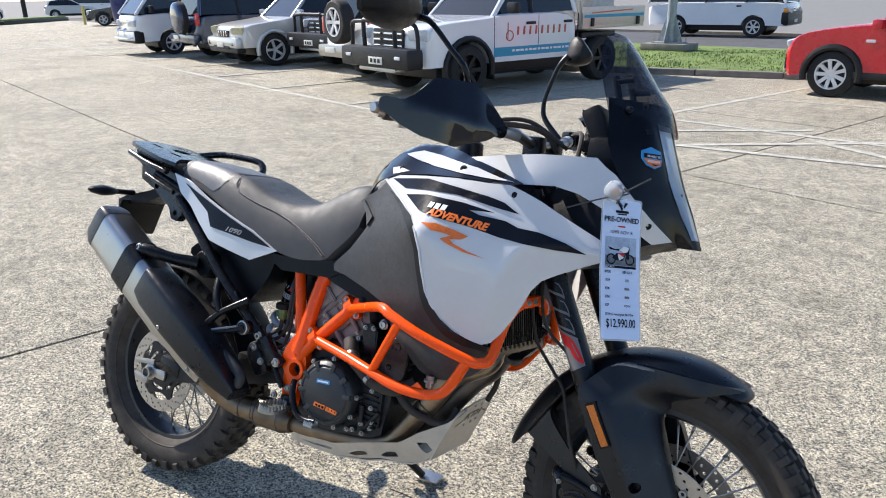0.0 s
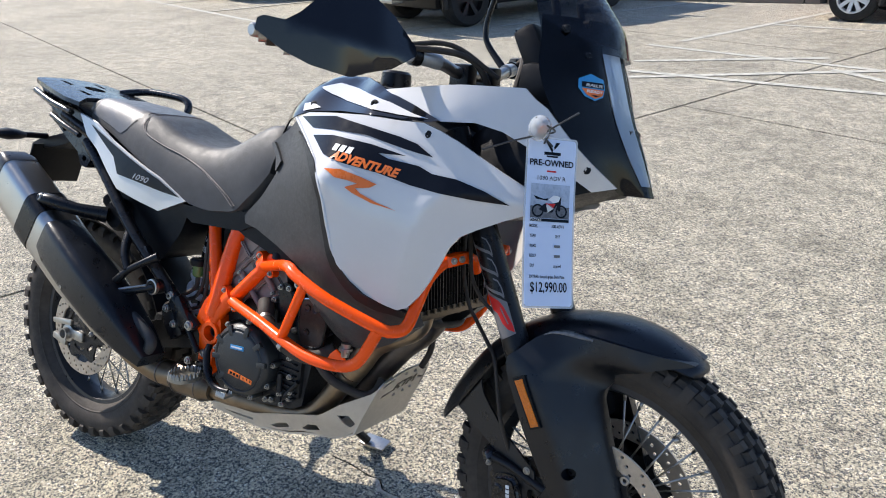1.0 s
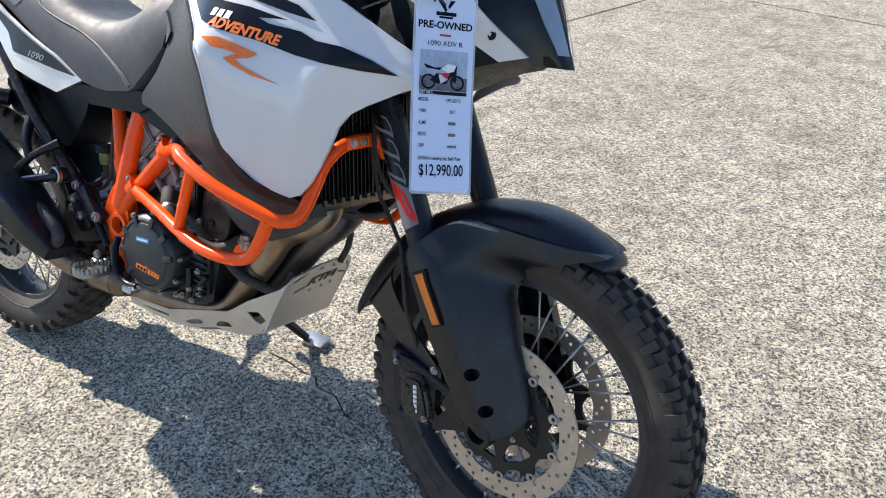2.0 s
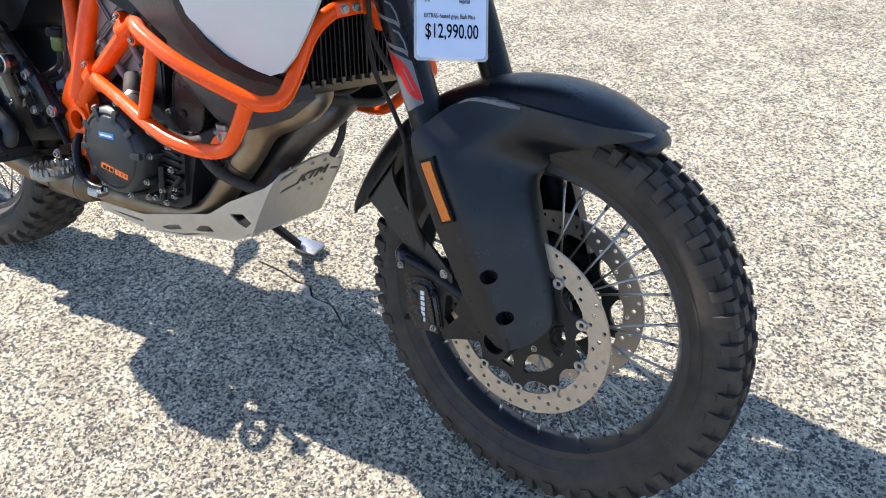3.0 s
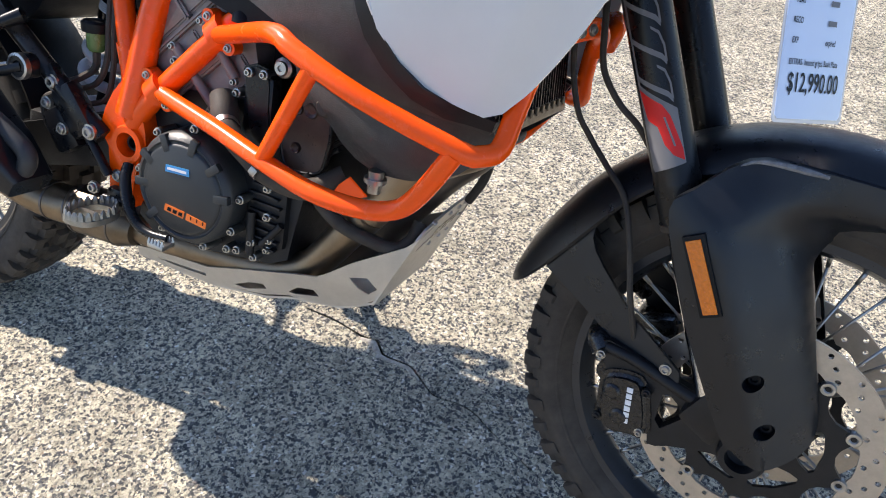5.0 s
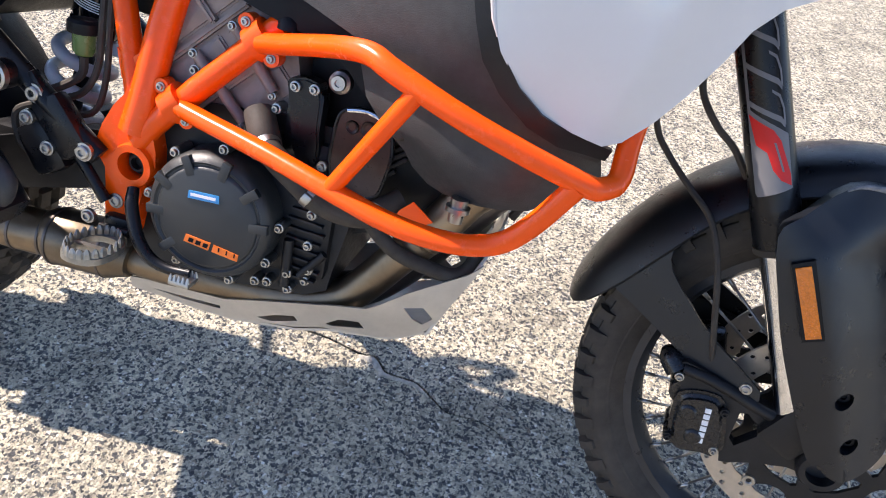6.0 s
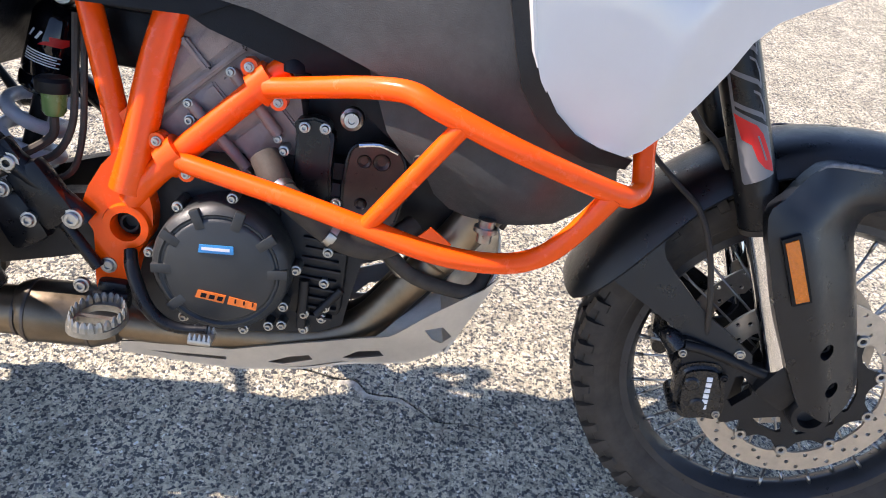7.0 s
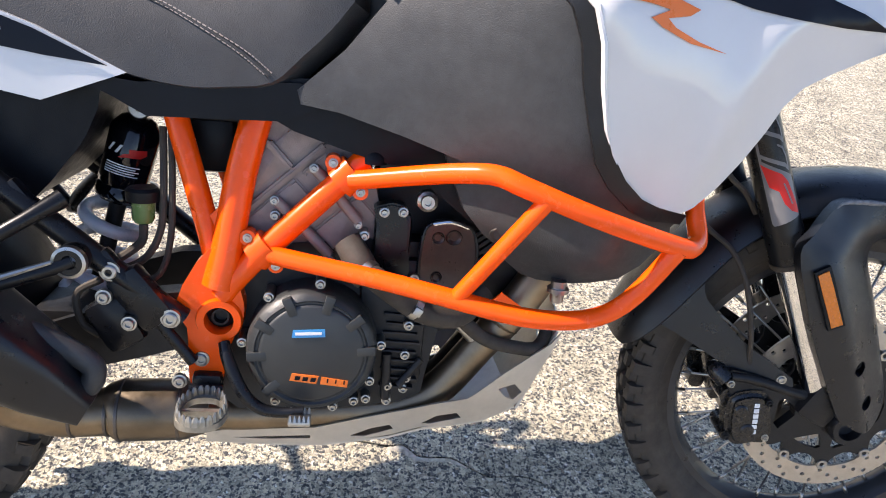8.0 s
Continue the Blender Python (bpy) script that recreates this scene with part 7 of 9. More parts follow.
masks = twin("headlight_mask", lambda b: mask_part(b, 5, 12), GLOSSK, bike, "gloss black headlight mask")
twin("headlight_mask", lambda b: mask_part(b, 0, 1), GLOSSK, bike, "gloss black centre rib")
lenses = twin("headlight_lens", lambda b: mask_part(b, 1, 5, 0.002, (3, 17)), LAMPLENS, bike, "clear headlight lens, sky reflection painted in blue")
twin("headlight_edge", lambda b: mask_part(b, 1, 5, 0.0, (16, 19)), GLOSSK, bike, "gloss black lower edge")
twin("headlight_top", lambda b: mask_part(b, 1, 5, 0.0, (0, 4)), GLOSSK, bike, "gloss black upper edge")
b = bmesh.new()
block(b, (0.665, 0, 1.10), (0.04, 0.17, 0.17), 0.02, turn=(0, -18, 0))
part("headlight_bowl", b, STEEL, bike, "bright headlight bowl")
for s in (-1, 1):
    b = bmesh.new()
    lathe(b, [(0.01, 0.0), (0.034, 0.03), (0.036, 0.03), (0.014, -0.004)], 24, "x", at=(0.650, s * 0.042, 1.10))
    part("headlight_reflector", b, CHROME, bike)

# sticker on the mask
def mask_at(z, y):
    zs = [m[0] for m in MASK][::-1]
    xs = []
    for m in MASK[::-1]:
        ln = catmull([(x, yy, 0) for x, yy in m[1]], 4)
        xs.append(float(np.interp(y, [p.y for p in ln], [p.x for p in ln])))
    return float(np.interp(z, zs, xs))


def on_mask(loop, off):
    b2 = bmesh.new()
    shell(b2, loop, lambda u, v: mask_at(v, u) + off, 0, (), 0.012, place=lambda u, v, w: (w, -u - off * 0.6, v))
    return b2


st = part("sticker", on_mask([(0.1173, 1.1833), (0.1311, 1.1727), (0.1311, 1.1569), (0.1242, 1.1428), (0.1121, 1.1366), (0.0992, 1.1445), (0.0941, 1.1604), (0.0958, 1.1762), (0.1061, 1.1780)], 0.0045), BLUE_INK, masks[0], "shield sticker in blue and orange with white marks")
part("sticker_print", on_mask([(0.1285, 1.1569), (0.1225, 1.1454), (0.1121, 1.1401), (0.1018, 1.1463), (0.0975, 1.1569)], 0.0058), ORANGE_INK, st)
part("sticker_print", on_mask([(0.1285, 1.1684), (0.1285, 1.1590), (0.0975, 1.1590), (0.0984, 1.1693)], 0.0062), BLACK_INK, st)
part("sticker_print", on_mask([(0.1190, 1.1465), (0.1121, 1.1430), (0.1055, 1.1465)], 0.0066), BLACK_INK, st)
for text, zc, ink in (("RALLYE", 1.1607, WHITE_INK), ("READY", 1.1500, WHITE_INK)):
    b = bmesh.new()
    words(b, text, 0.0068, lambda a, c: (mask_at(zc + c, 0.1135 - a) + 0.0075, -(0.1135 - a) - 0.0045, zc + c), slant=0.15, bold=0.0002)
    part("sticker_print", b, ink, st)

# windscreen
SCREEN = [(1.225, [(0.698, 0), (0.688, 0.05), (0.65, 0.10), (0.575, 0.13)]), (1.28, [(0.678, 0), (0.668, 0.05), (0.63, 0.10), (0.556, 0.128)]), (1.34, [(0.632, 0), (0.622, 0.05), (0.588, 0.095), (0.535, 0.122)]), (1.40, [(0.588, 0), (0.58, 0.045), (0.555, 0.082), (0.523, 0.108)]),
          (1.432, [(0.562, 0), (0.556, 0.035), (0.54, 0.062), (0.525, 0.08)]), (1.445, [(0.550, 0), (0.547, 0.025), (0.538, 0.045), (0.53, 0.058)])]
b = bmesh.new()
st_ = []
for z, half in SCREEN:
    right = catmull([(x, -y, z) for x, y in half], 4)
    left = [Vector((p.x, -p.y, p.z)) for p in right[1:]]
    st_.append(right[::-1] + left)
cols = [catmull(list(c), 3) for c in zip(*st_)]
vs = [[b.verts.new(p) for p in c] for c in cols]
for c0, c1 in zip(vs, vs[1:]):
    for i in range(len(c0) - 1):
        b.faces.new((c0[i], c0[i + 1], c1[i + 1], c1[i]))
bmesh.ops.solidify(b, geom=b.faces[:], thickness=0.003)
screen = part("windscreen", b, SMOKE, bike, "dark smoked windscreen")
for s in (-1, 1):
    b = bmesh.new()
    tube(b, [(0.56, s * 0.07, 1.18), (0.575, s * 0.075, 1.26), (0.555, s * 0.075, 1.34)], 0.008, 10, 4)
    rod(b, (0.56, s * 0.075, 1.33), (0.60, s * 0.08, 1.335), 0.007, seg=10)
    rod(b, (0.575, s * 0.075, 1.27), (0.64, s * 0.08, 1.275), 0.009, seg=12)
    part("screen_bracket", b, BLACK, screen)
    for at in ((0.610, s * 0.119, 1.262), (0.655, s * 0.108, 1.215)):
        b = bmesh.new()
        bolt(b, at, (0.6, s * 0.8, 0.1), 0.006, 0.005)
        part("screen_bolt", b, SATIN, screen)

# handlebar and everything on it
b = bmesh.new()
HB = [(0.215, -0.445, 1.205), (0.30, -0.30, 1.205), (0.345, -0.20, 1.20), (0.372, -0.12, 1.19), (0.378, -0.06, 1.175), (0.378, 0.06, 1.175), (0.372, 0.12, 1.19), (0.345, 0.20, 1.20), (0.30, 0.30, 1.205), (0.215, 0.445, 1.205)]
tube(b, HB, 0.0125, 14, 4)
hb = part("handlebar", b, STEEL, bike, "grey tapered handlebar", at=STEER)
for s in (-1, 1):
    b = bmesh.new()
    tube(b, [(0.222, s * 0.433, 1.205), (0.30, s * 0.30, 1.205)], 0.0175, 14, 1)
    part("grip", b, RUBBER, hb)
    b = bmesh.new()
    block(b, (0.318, s * 0.265, 1.205), (0.04, 0.05, 0.05), 0.01, turn=(0, 0, -s * 30))
    part("switch_block", b, BLACK, hb)
    b = bmesh.new()
    tube(b, [(0.345, s * 0.235, 1.185), (0.325, s * 0.30, 1.18), (0.255, s * 0.42, 1.18)], [0.009, 0.007, 0.006], 10, 4)
    part("lever", b, STEEL, hb)
    b = bmesh.new()
    block(b, (0.378, s * 0.045, 1.165), (0.05, 0.035, 0.06), 0.008)
    part("bar_clamp", b, SATIN, hb)
    b = bmesh.new()
    tube(b, [(0.331, s * 0.232, 1.203), (0.362, s * 0.155, 1.196), (0.371, s * 0.122, 1.191)], 0.0155, 16, 3)
    part("bar_section", b, BARGREY, hb, "pale grey anodised bar section")
    b = bmesh.new()
    tube(b, [(0.352, s * 0.185, 1.1985), (0.357, s * 0.168, 1.197)], 0.019, 16, 1)
    part("bar_collar", b, SATIN, hb)
    # hand guard: a faceted shield in front of the grip, creased along its middle
    def hg_bulge(u, v):
        base = float(np.interp(u, [-0.02, 0.05, 0.12, 0.20, 0.27], [0.0, 0.020, 0.040, 0.034, 0.0]))
        d = v - (1.243 - 0.22 * u)
        return base - (0.55 * d if d > 0 else -0.08 * d)

    def hg_put(u, v, w, s=s):
        return (0.25 + 0.608 * u + 0.794 * w, s * (0.455 - 0.794 * u + 0.608 * w), v)
    b = bmesh.new()
    loop = [(-0.020, 1.213), (0.029, 1.18), (0.076, 1.16), (0.139, 1.146), (0.150, 1.146), (0.174, 1.155), (0.22, 1.166), (0.268, 1.193), (0.270, 1.210), (0.225, 1.262), (0.190, 1.288), (0.108, 1.288), (0.095, 1.284), (0.055, 1.247), (0.030, 1.232), (-0.005, 1.237), (-0.016, 1.232)]
    shell(b, loop, hg_bulge, -0.008, (), 0.014, place=hg_put)
    guard_ob = part("hand_guard", b, GLOSSK, hb, "gloss black hand guard")
    b = bmesh.new()
    loop = [(0.10, 1.276), (0.184, 1.276), (0.215, 1.262), (0.21, 1.246), (0.17, 1.262), (0.11, 1.264)]
    shell(b, loop, lambda u, v: hg_bulge(u, v) - 0.03, -0.006, (), 0.02, place=hg_put)
    part("inner_rib", b, SATIN, guard_ob)
    b = bmesh.new()
    lathe(b, [(0, -0.008), (0.0095, -0.008), (0.0125, -0.004), (0.0125, 0.014), (0, 0.014)], 20, at=(0.214, s * 0.452, 1.212), closed=False)
    part("bar_end", b, STEEL, hb, "bright bar end weight")

# mirrors: the two stand at different angles
for stalk, centre, face, outline in (
        ([(0.318, -0.262, 1.22), (0.325, -0.28, 1.285), (0.322, -0.295, 1.322), (0.283, -0.30, 1.362), (0.225, -0.305, 1.418), (0.185, -0.315, 1.432)], Vector((0.205, -0.42, 1.437)), Vector((-1, -0.3, 0.05)),
         [(-0.135, -0.037), (-0.118, -0.047), (-0.06, -0.059), (0.055, -0.050), (0.138, -0.006), (0.131, 0.043), (0.07, 0.065), (-0.10, 0.053), (-0.14, 0.01)]),
        ([(0.315, 0.20, 1.20), (0.262, 0.20, 1.255), (0.252, 0.20, 1.29), (0.258, 0.20, 1.329), (0.285, 0.20, 1.40), (0.305, 0.21, 1.432)], Vector((0.315, 0.245, 1.446)), Vector((-0.8, 0.5, 0.0)),
         [(-0.030, -0.034), (-0.030, -0.01), (-0.020, 0.032), (-0.008, 0.044), (0.012, 0.030), (0.038, 0.004), (0.046, -0.012), (0.036, -0.026), (0.005, -0.036)])):
    b = bmesh.new()
    tube(b, stalk, [0.009, 0.0075, 0.0065, 0.006, 0.0065, 0.009], 12, 5)
    mirror = part("mirror_stalk", b, SATIN, hb, "black mirror stalk")
    n = face.normalized()
    side = n.cross(Vector((0, 0, 1))).normalized()
    up = side.cross(n).normalized()
    loop = smooth_loop(outline, 2)
    b = bmesh.new()
    skin(b, [[centre + side * (u * f) + up * (v * f) + n * d for u, v in loop] for d, f in ((-0.036, 0.45), (-0.022, 0.82), (0.0, 1.0), (0.012, 0.98))])
    part("mirror_head", b, BLACK, mirror, "angular black mirror housing")
    b = bmesh.new()
    skin(b, [[centre + side * (u * 0.93) + up * (v * 0.93) + n * d for u, v in loop] for d in (0.0125, 0.0135)])
    part("mirror_glass", b, CHROME, mirror)
b = bmesh.new()
block(b, (0.37, 0, 1.12), (0.09, 0.24, 0.035), 0.012, turn=(0, -26, 0))
block(b, (0.47, 0, 0.93), (0.09, 0.26, 0.04), 0.012, turn=(0, -26, 0))
rod(b, (0.385, 0, 1.10), (0.465, 0, 0.93), 0.03, seg=20)
part("triple_clamp", b, SATIN, bike, "black triple clamps", at=STEER)
CABLE = [(0.433, -0.054, 0.768), (0.455, -0.055, 0.698), (0.483, -0.058, 0.665), (0.520, -0.072, 0.637), (0.555, -0.090, 0.612)]
for pts, rr in (([(0.31, -0.25, 1.20), (0.37, -0.18, 1.212), (0.43, -0.09, 1.20), (0.45, -0.02, 1.12)], 0.0065), ([(0.31, 0.25, 1.20), (0.38, 0.17, 1.22), (0.44, 0.08, 1.205), (0.46, 0.02, 1.12)], 0.0065),
                ([(0.34, -0.21, 1.215), (0.40, -0.12, 1.225), (0.47, -0.05, 1.17)], 0.005),
                ([(0.43, -0.05, 1.0), (0.428, -0.052, 0.86), CABLE[0], CABLE[1], CABLE[2], CABLE[3], CABLE[4], (0.580, -0.108, 0.567), (0.602, -0.115, 0.498), (0.622, -0.10, 0.43)], 0.0042),
                ([(0.455, -0.06, 0.95), (0.468, -0.09, 0.87), (0.480, -0.10, 0.81), (0.491, -0.10, 0.763), (0.519, -0.10, 0.729), (0.548, -0.095, 0.707), (0.575, -0.085, 0.675)], 0.0042)):
    b = bmesh.new()
    tube(b, pts, rr, 8, 6)
    part("control_cable", b, RUBBER, bike, "black control cable", at=STEER)

# front indicators on short stalks
for s in (-1, 1):
    b = bmesh.new()
    tube(b, [(0.60, s * 0.15, 1.045), (0.64 if s < 0 else 0.60, s * 0.235, 1.072)], 0.009, 10, 1)
    ind = part("indicator_stalk", b, BLACK, bike)
    b = bmesh.new()
    ax = Vector((0.35, s * 0.9, 0.15)).normalized()
    rings = []
    for d, f in ((0.0, 0.6), (0.012, 0.95), (0.03, 1.0), (0.048, 0.8), (0.058, 0.25)):
        c = Vector((0.63 if s < 0 else 0.585, s * 0.225, 1.07)) + ax * d
        rings.append([c + Vector((0.022 * f * math.cos(a), 0, 0.022 * f * math.sin(a))) for a in [2 * math.pi * k / 14 for k in range(14)]])
    skin(b, rings)
    part("indicator_lens", b, LENS if s < 0 else LENS, ind, "clear indicator lens")
    b = bmesh.new()
    lathe(b, [(0, 0.0), (0.007, 0.004), (0.008, 0.02), (0, 0.026)], 12, "y", at=(0.64 if s < 0 else 0.595, s * 0.245, 1.072), closed=False)
    part("bulb", b, AMBER, ind)

# the far side panel tucks in towards the nose
for ob in [panels[1]] + [c for c in panels[1].children]:
    for v in ob.data.vertices:
        if v.co.x > 0.44:
            v.co.y *= 1 - 3.2 * (v.co.x - 0.44)

# -- price tag tied to the indicator --
BIKE_M = bike.matrix_basis.copy()
corner = [BIKE_M @ Vector(p) for p in ((0.620, -0.236, 1.045), (0.681, -0.163, 1.056), (0.668, -0.270, 0.772), (0.729, -0.197, 0.768))]
top_c, low_c = (corner[0] + corner[1]) / 2, (corner[2] + corner[3]) / 2
ex = (corner[1] - corner[0]).normalized()
ez = (top_c - low_c).normalized()
ey = ez.cross(ex).normalized()
ex = ey.cross(ez).normalized()
tag_m = Matrix.Translation(low_c - ex * 0.002) @ Matrix((ex, ey, ez)).transposed().to_4x4()
TW, TH = 0.100, (top_c - low_c).length + 0.012
tag = thing("price_tag", "laminated white sale tag tied to the front indicator", "tag", tag_m)
b = bmesh.new()


def bow(u, v):
    return 0.006 * math.sin(v / TH * 3.0) + 0.003 * (u / TW) ** 2


def on_tag(u, v, off=0.0008):
    return (u, bow(u, v) - off, v)


plate_loop = [(-TW / 2, 0.004), (-TW / 2 + 0.004, 0), (TW / 2 - 0.004, 0), (TW / 2, 0.004), (TW / 2, TH - 0.004), (TW / 2 - 0.004, TH), (-TW / 2 + 0.004, TH), (-TW / 2, TH - 0.004)]
shell(b, [(x * 0.93, TH / 2 + (z - TH / 2) * 0.975) for x, z in plate_loop], bow, 0.0012, (), 0.02)
part("card", b, PAPER, tag)
b = bmesh.new()
shell(b, plate_loop, lambda u, v: bow(u, v) + 0.0004, 0.0005, (), 0.02)
part("laminate", b, LENS, tag, "clear laminated border")


def tag_bar(u0, u1, v0, v1, mat, name="print", label="", off=0.0008):
    b2 = bmesh.new()
    shell(b2, [(u0, v0), (u1, v0), (u1, v1), (u0, v1)], lambda u, v: bow(u, v) - off, 0, (), 0.02)
    return part(name, b2, mat, tag, label)


def tag_words(text, size, v, u=0.0, bold=0.0, squeeze=1.0, ink=None, off=0.0008):
    b2 = bmesh.new()
    words(b2, text, size, lambda a, c: on_tag(u + a * squeeze, v + c, off), bold=bold)
    part("print", b2, ink or BLACK_INK, tag)


def vv(f):
    return TH * (1 - f)


tag_words("PRE-OWNED", 0.0148, vv(0.168), bold=0.0004)
tag_words("1090 ADV R", 0.0105, vv(0.252), squeeze=1.05)
tag_words("$12,990.00", 0.0245, vv(0.905), bold=0.0003, squeeze=0.66)
for k, (u0, u1, f) in enumerate(((-0.016, 0.016, 0.105), (-0.011, 0.011, 0.118), (-0.009, 0.009, 0.205))):
    tag_bar(u0, u1, vv(f), vv(f) + (0.0055 if k == 0 else 0.003), RED_INK if k == 2 else BLACK_INK)
b = bmesh.new()
for pts in ([(-0.014, vv(0.03)), (-0.006, vv(0.03)), (0.001, vv(0.075)), (-0.001, vv(0.09))], [(0.002, vv(0.06)), (0.006, vv(0.03)), (0.014, vv(0.03)), (0.004, vv(0.072))]):
    shell(b, pts, lambda u, v: bow(u, v) - 0.0008, 0, (), 0.05)
part("print", b, BLACK_INK, tag, "black angular logo")
PHOTO_SKY = simple("photo_sky", (0.34, 0.40, 0.50), 0.3, vary=0.2, scale=60)
PHOTO_LAND = simple("photo_land", (0.10, 0.10, 0.11), 0.3, vary=0.5, scale=130)
tag_bar(-0.038, 0.038, vv(0.485), vv(0.275), PHOTO_SKY, "picture", "small printed photograph of a motorcycle")
tag_bar(-0.038, 0.038, vv(0.475), vv(0.405), PHOTO_LAND, "picture", off=0.0011)
tag_bar(-0.038, 0.038, vv(0.495), vv(0.478), BLACK_INK, "picture", off=0.0014)
b = bmesh.new()
for cx in (-0.024, 0.022):
    f = ngon((cx, vv(0.432)), 0.0115, 20)
    shell(b, f, lambda u, v: bow(u, v) - 0.0016, 0, [ngon((cx, vv(0.432)), 0.0085, 16)], 0.02)
shell(b, [(-0.022, vv(0.425)), (-0.012, vv(0.39)), (0.008, vv(0.385)), (0.018, vv(0.34)), (0.021, vv(0.345)), (0.020, vv(0.43)), (0.016, vv(0.43)), (0.012, vv(0.40)), (0.004, vv(0.44)), (-0.010, vv(0.44))], lambda u, v: bow(u, v) - 0.0016, 0, (), 0.02)
shell(b, [(-0.032, vv(0.345)), (-0.014, vv(0.362)), (-0.004, vv(0.357)), (-0.006, vv(0.372)), (-0.028, vv(0.365))], lambda u, v: bow(u, v) - 0.0016, 0, (), 0.02)
part("picture", b, BLACK_INK, tag, "dark outline of a motorcycle")
b = bmesh.new()
shell(b, [(-0.004, vv(0.365)), (0.006, vv(0.338)), (0.020, vv(0.345)), (0.016, vv(0.375)), (0.006, vv(0.385))], lambda u, v: bow(u, v) - 0.0018, 0, (), 0.02)
part("picture", b, WHITE_INK, tag)
b = bmesh.new()
shell(b, [(-0.010, vv(0.388)), (0.010, vv(0.388)), (0.006, vv(0.412)), (-0.004, vv(0.414))], lambda u, v: bow(u, v) - 0.0019, 0, (), 0.02)
part("picture", b, RED_INK, tag)
tag_words("DETAILS:", 0.0055, vv(0.492), u=-0.027, ink=WHITE_INK, off=0.0018)
for k, (left, right) in enumerate((("MODEL", "1090 ADV R"), ("YEAR", "2017"), ("KLMS", ""), ("REGO", ""), ("EXP", "expired"))):
    f = 0.530 + 0.058 * k
    tag_words(left, 0.0078, vv(f), u=-0.0305 - 0.001 * (5 - len(left)), squeeze=0.62, bold=0.0001)
    if right:
        tag_words(right, 0.0078, vv(f), u=0.0165, squeeze=0.62, bold=0.0001)
    else:
        tag_bar(0.010, 0.022, vv(f), vv(f) + 0.0048, GREY_INK)
tag_words("EXTRAS- heated grips, Bash Plate", 0.0076, vv(0.825), u=-0.003, squeeze=0.66, bold=0.0001)
b = bmesh.new()
for k, (d, e) in enumerate((((0.05, -0.05, 0.035), (0.075, -0.03, 0.05)), ((-0.06, -0.06, -0.01), (-0.09, -0.05, -0.025)), ((0.05, -0.03, 0.02), (0.03, -0.05, 0.03)))):
    c = BIKE_M @ Vector((0.645, -0.245, 1.065))
    tube(b, [tag_m.inverted() @ p for p in (c, c + Vector(d) * 0.6, c + Vector(e))], 0.0017, 6, 4)
tube(b, [tag_m.inverted() @ (BIKE_M @ Vector(p)) for p in ((0.642, -0.225, 1.05), (0.66, -0.255, 1.075), (0.64, -0.27, 1.09), (0.625, -0.23, 1.075), (0.65, -0.205, 1.046))], 0.002, 6, 4)
part("cable_tie", b, CLEAR_Z, tag, "black cable tie")


# ---- parked and passing vehicles ----
CAR_WHITE = simple("white_car_paint", (0.72, 0.73, 0.74), 0.2, vary=0.03, coat=0.8, scale=2, rvary=0.04)
CAR_SILVER = simple("silver_car_paint", (0.56, 0.56, 0.54), 0.3, 0.3, vary=0.02, coat=0.7, scale=2, rvary=0.02)
CAR_BLUE = simple("dark_blue_car_paint", (0.035, 0.05, 0.085), 0.2, 0.3, vary=0.08, coat=0.8, scale=2, rvary=0.04)
CAR_RED = simple("bright_red_car_paint", (0.47, 0.003, 0.012), 0.28, vary=0.04, coat=0.5, scale=2, rvary=0.04)
CAR_DARK = simple("charcoal_car_paint", (0.03, 0.032, 0.036), 0.25, 0.3, vary=0.1, coat=0.7, scale=2)
TRIM = simple("black_car_trim", (0.008, 0.008, 0.009), 0.45, vary=0.15, scale=6, spec=0.35)
TYREC = simple("car_tyre_rubber", (0.012, 0.012, 0.012), 0.8, vary=0.25, scale=12)
ALLOY = simple("painted_alloy_wheel", (0.62, 0.62, 0.62), 0.35, 0.25, vary=0.08, scale=20)
LAMP = simple("car_headlamp_lens", (0.6, 0.62, 0.63), 0.12, vary=0.15, scale=25, coat=0.8)
LAMP_OLD = simple("yellowed_headlamp_lens", (0.50, 0.44, 0.26), 0.3, vary=0.2, scale=12, coat=0.2)
TAIL_RED = simple("red_tail_lens", (0.45, 0.01, 0.012), 0.15, vary=0.1, scale=25, coat=0.8)
AMBERC = simple("amber_lens", (0.75, 0.28, 0.02), 0.2, coat=0.6)
TEAL = simple("teal_vinyl", (0.02, 0.28, 0.42), 0.35, vary=0.04)
RUST_INK = simple("rust_red_vinyl", (0.50, 0.10, 0.05), 0.35, vary=0.04)
PLATE = simple("pale_number_plate", (0.6, 0.6, 0.55), 0.4, vary=0.05)


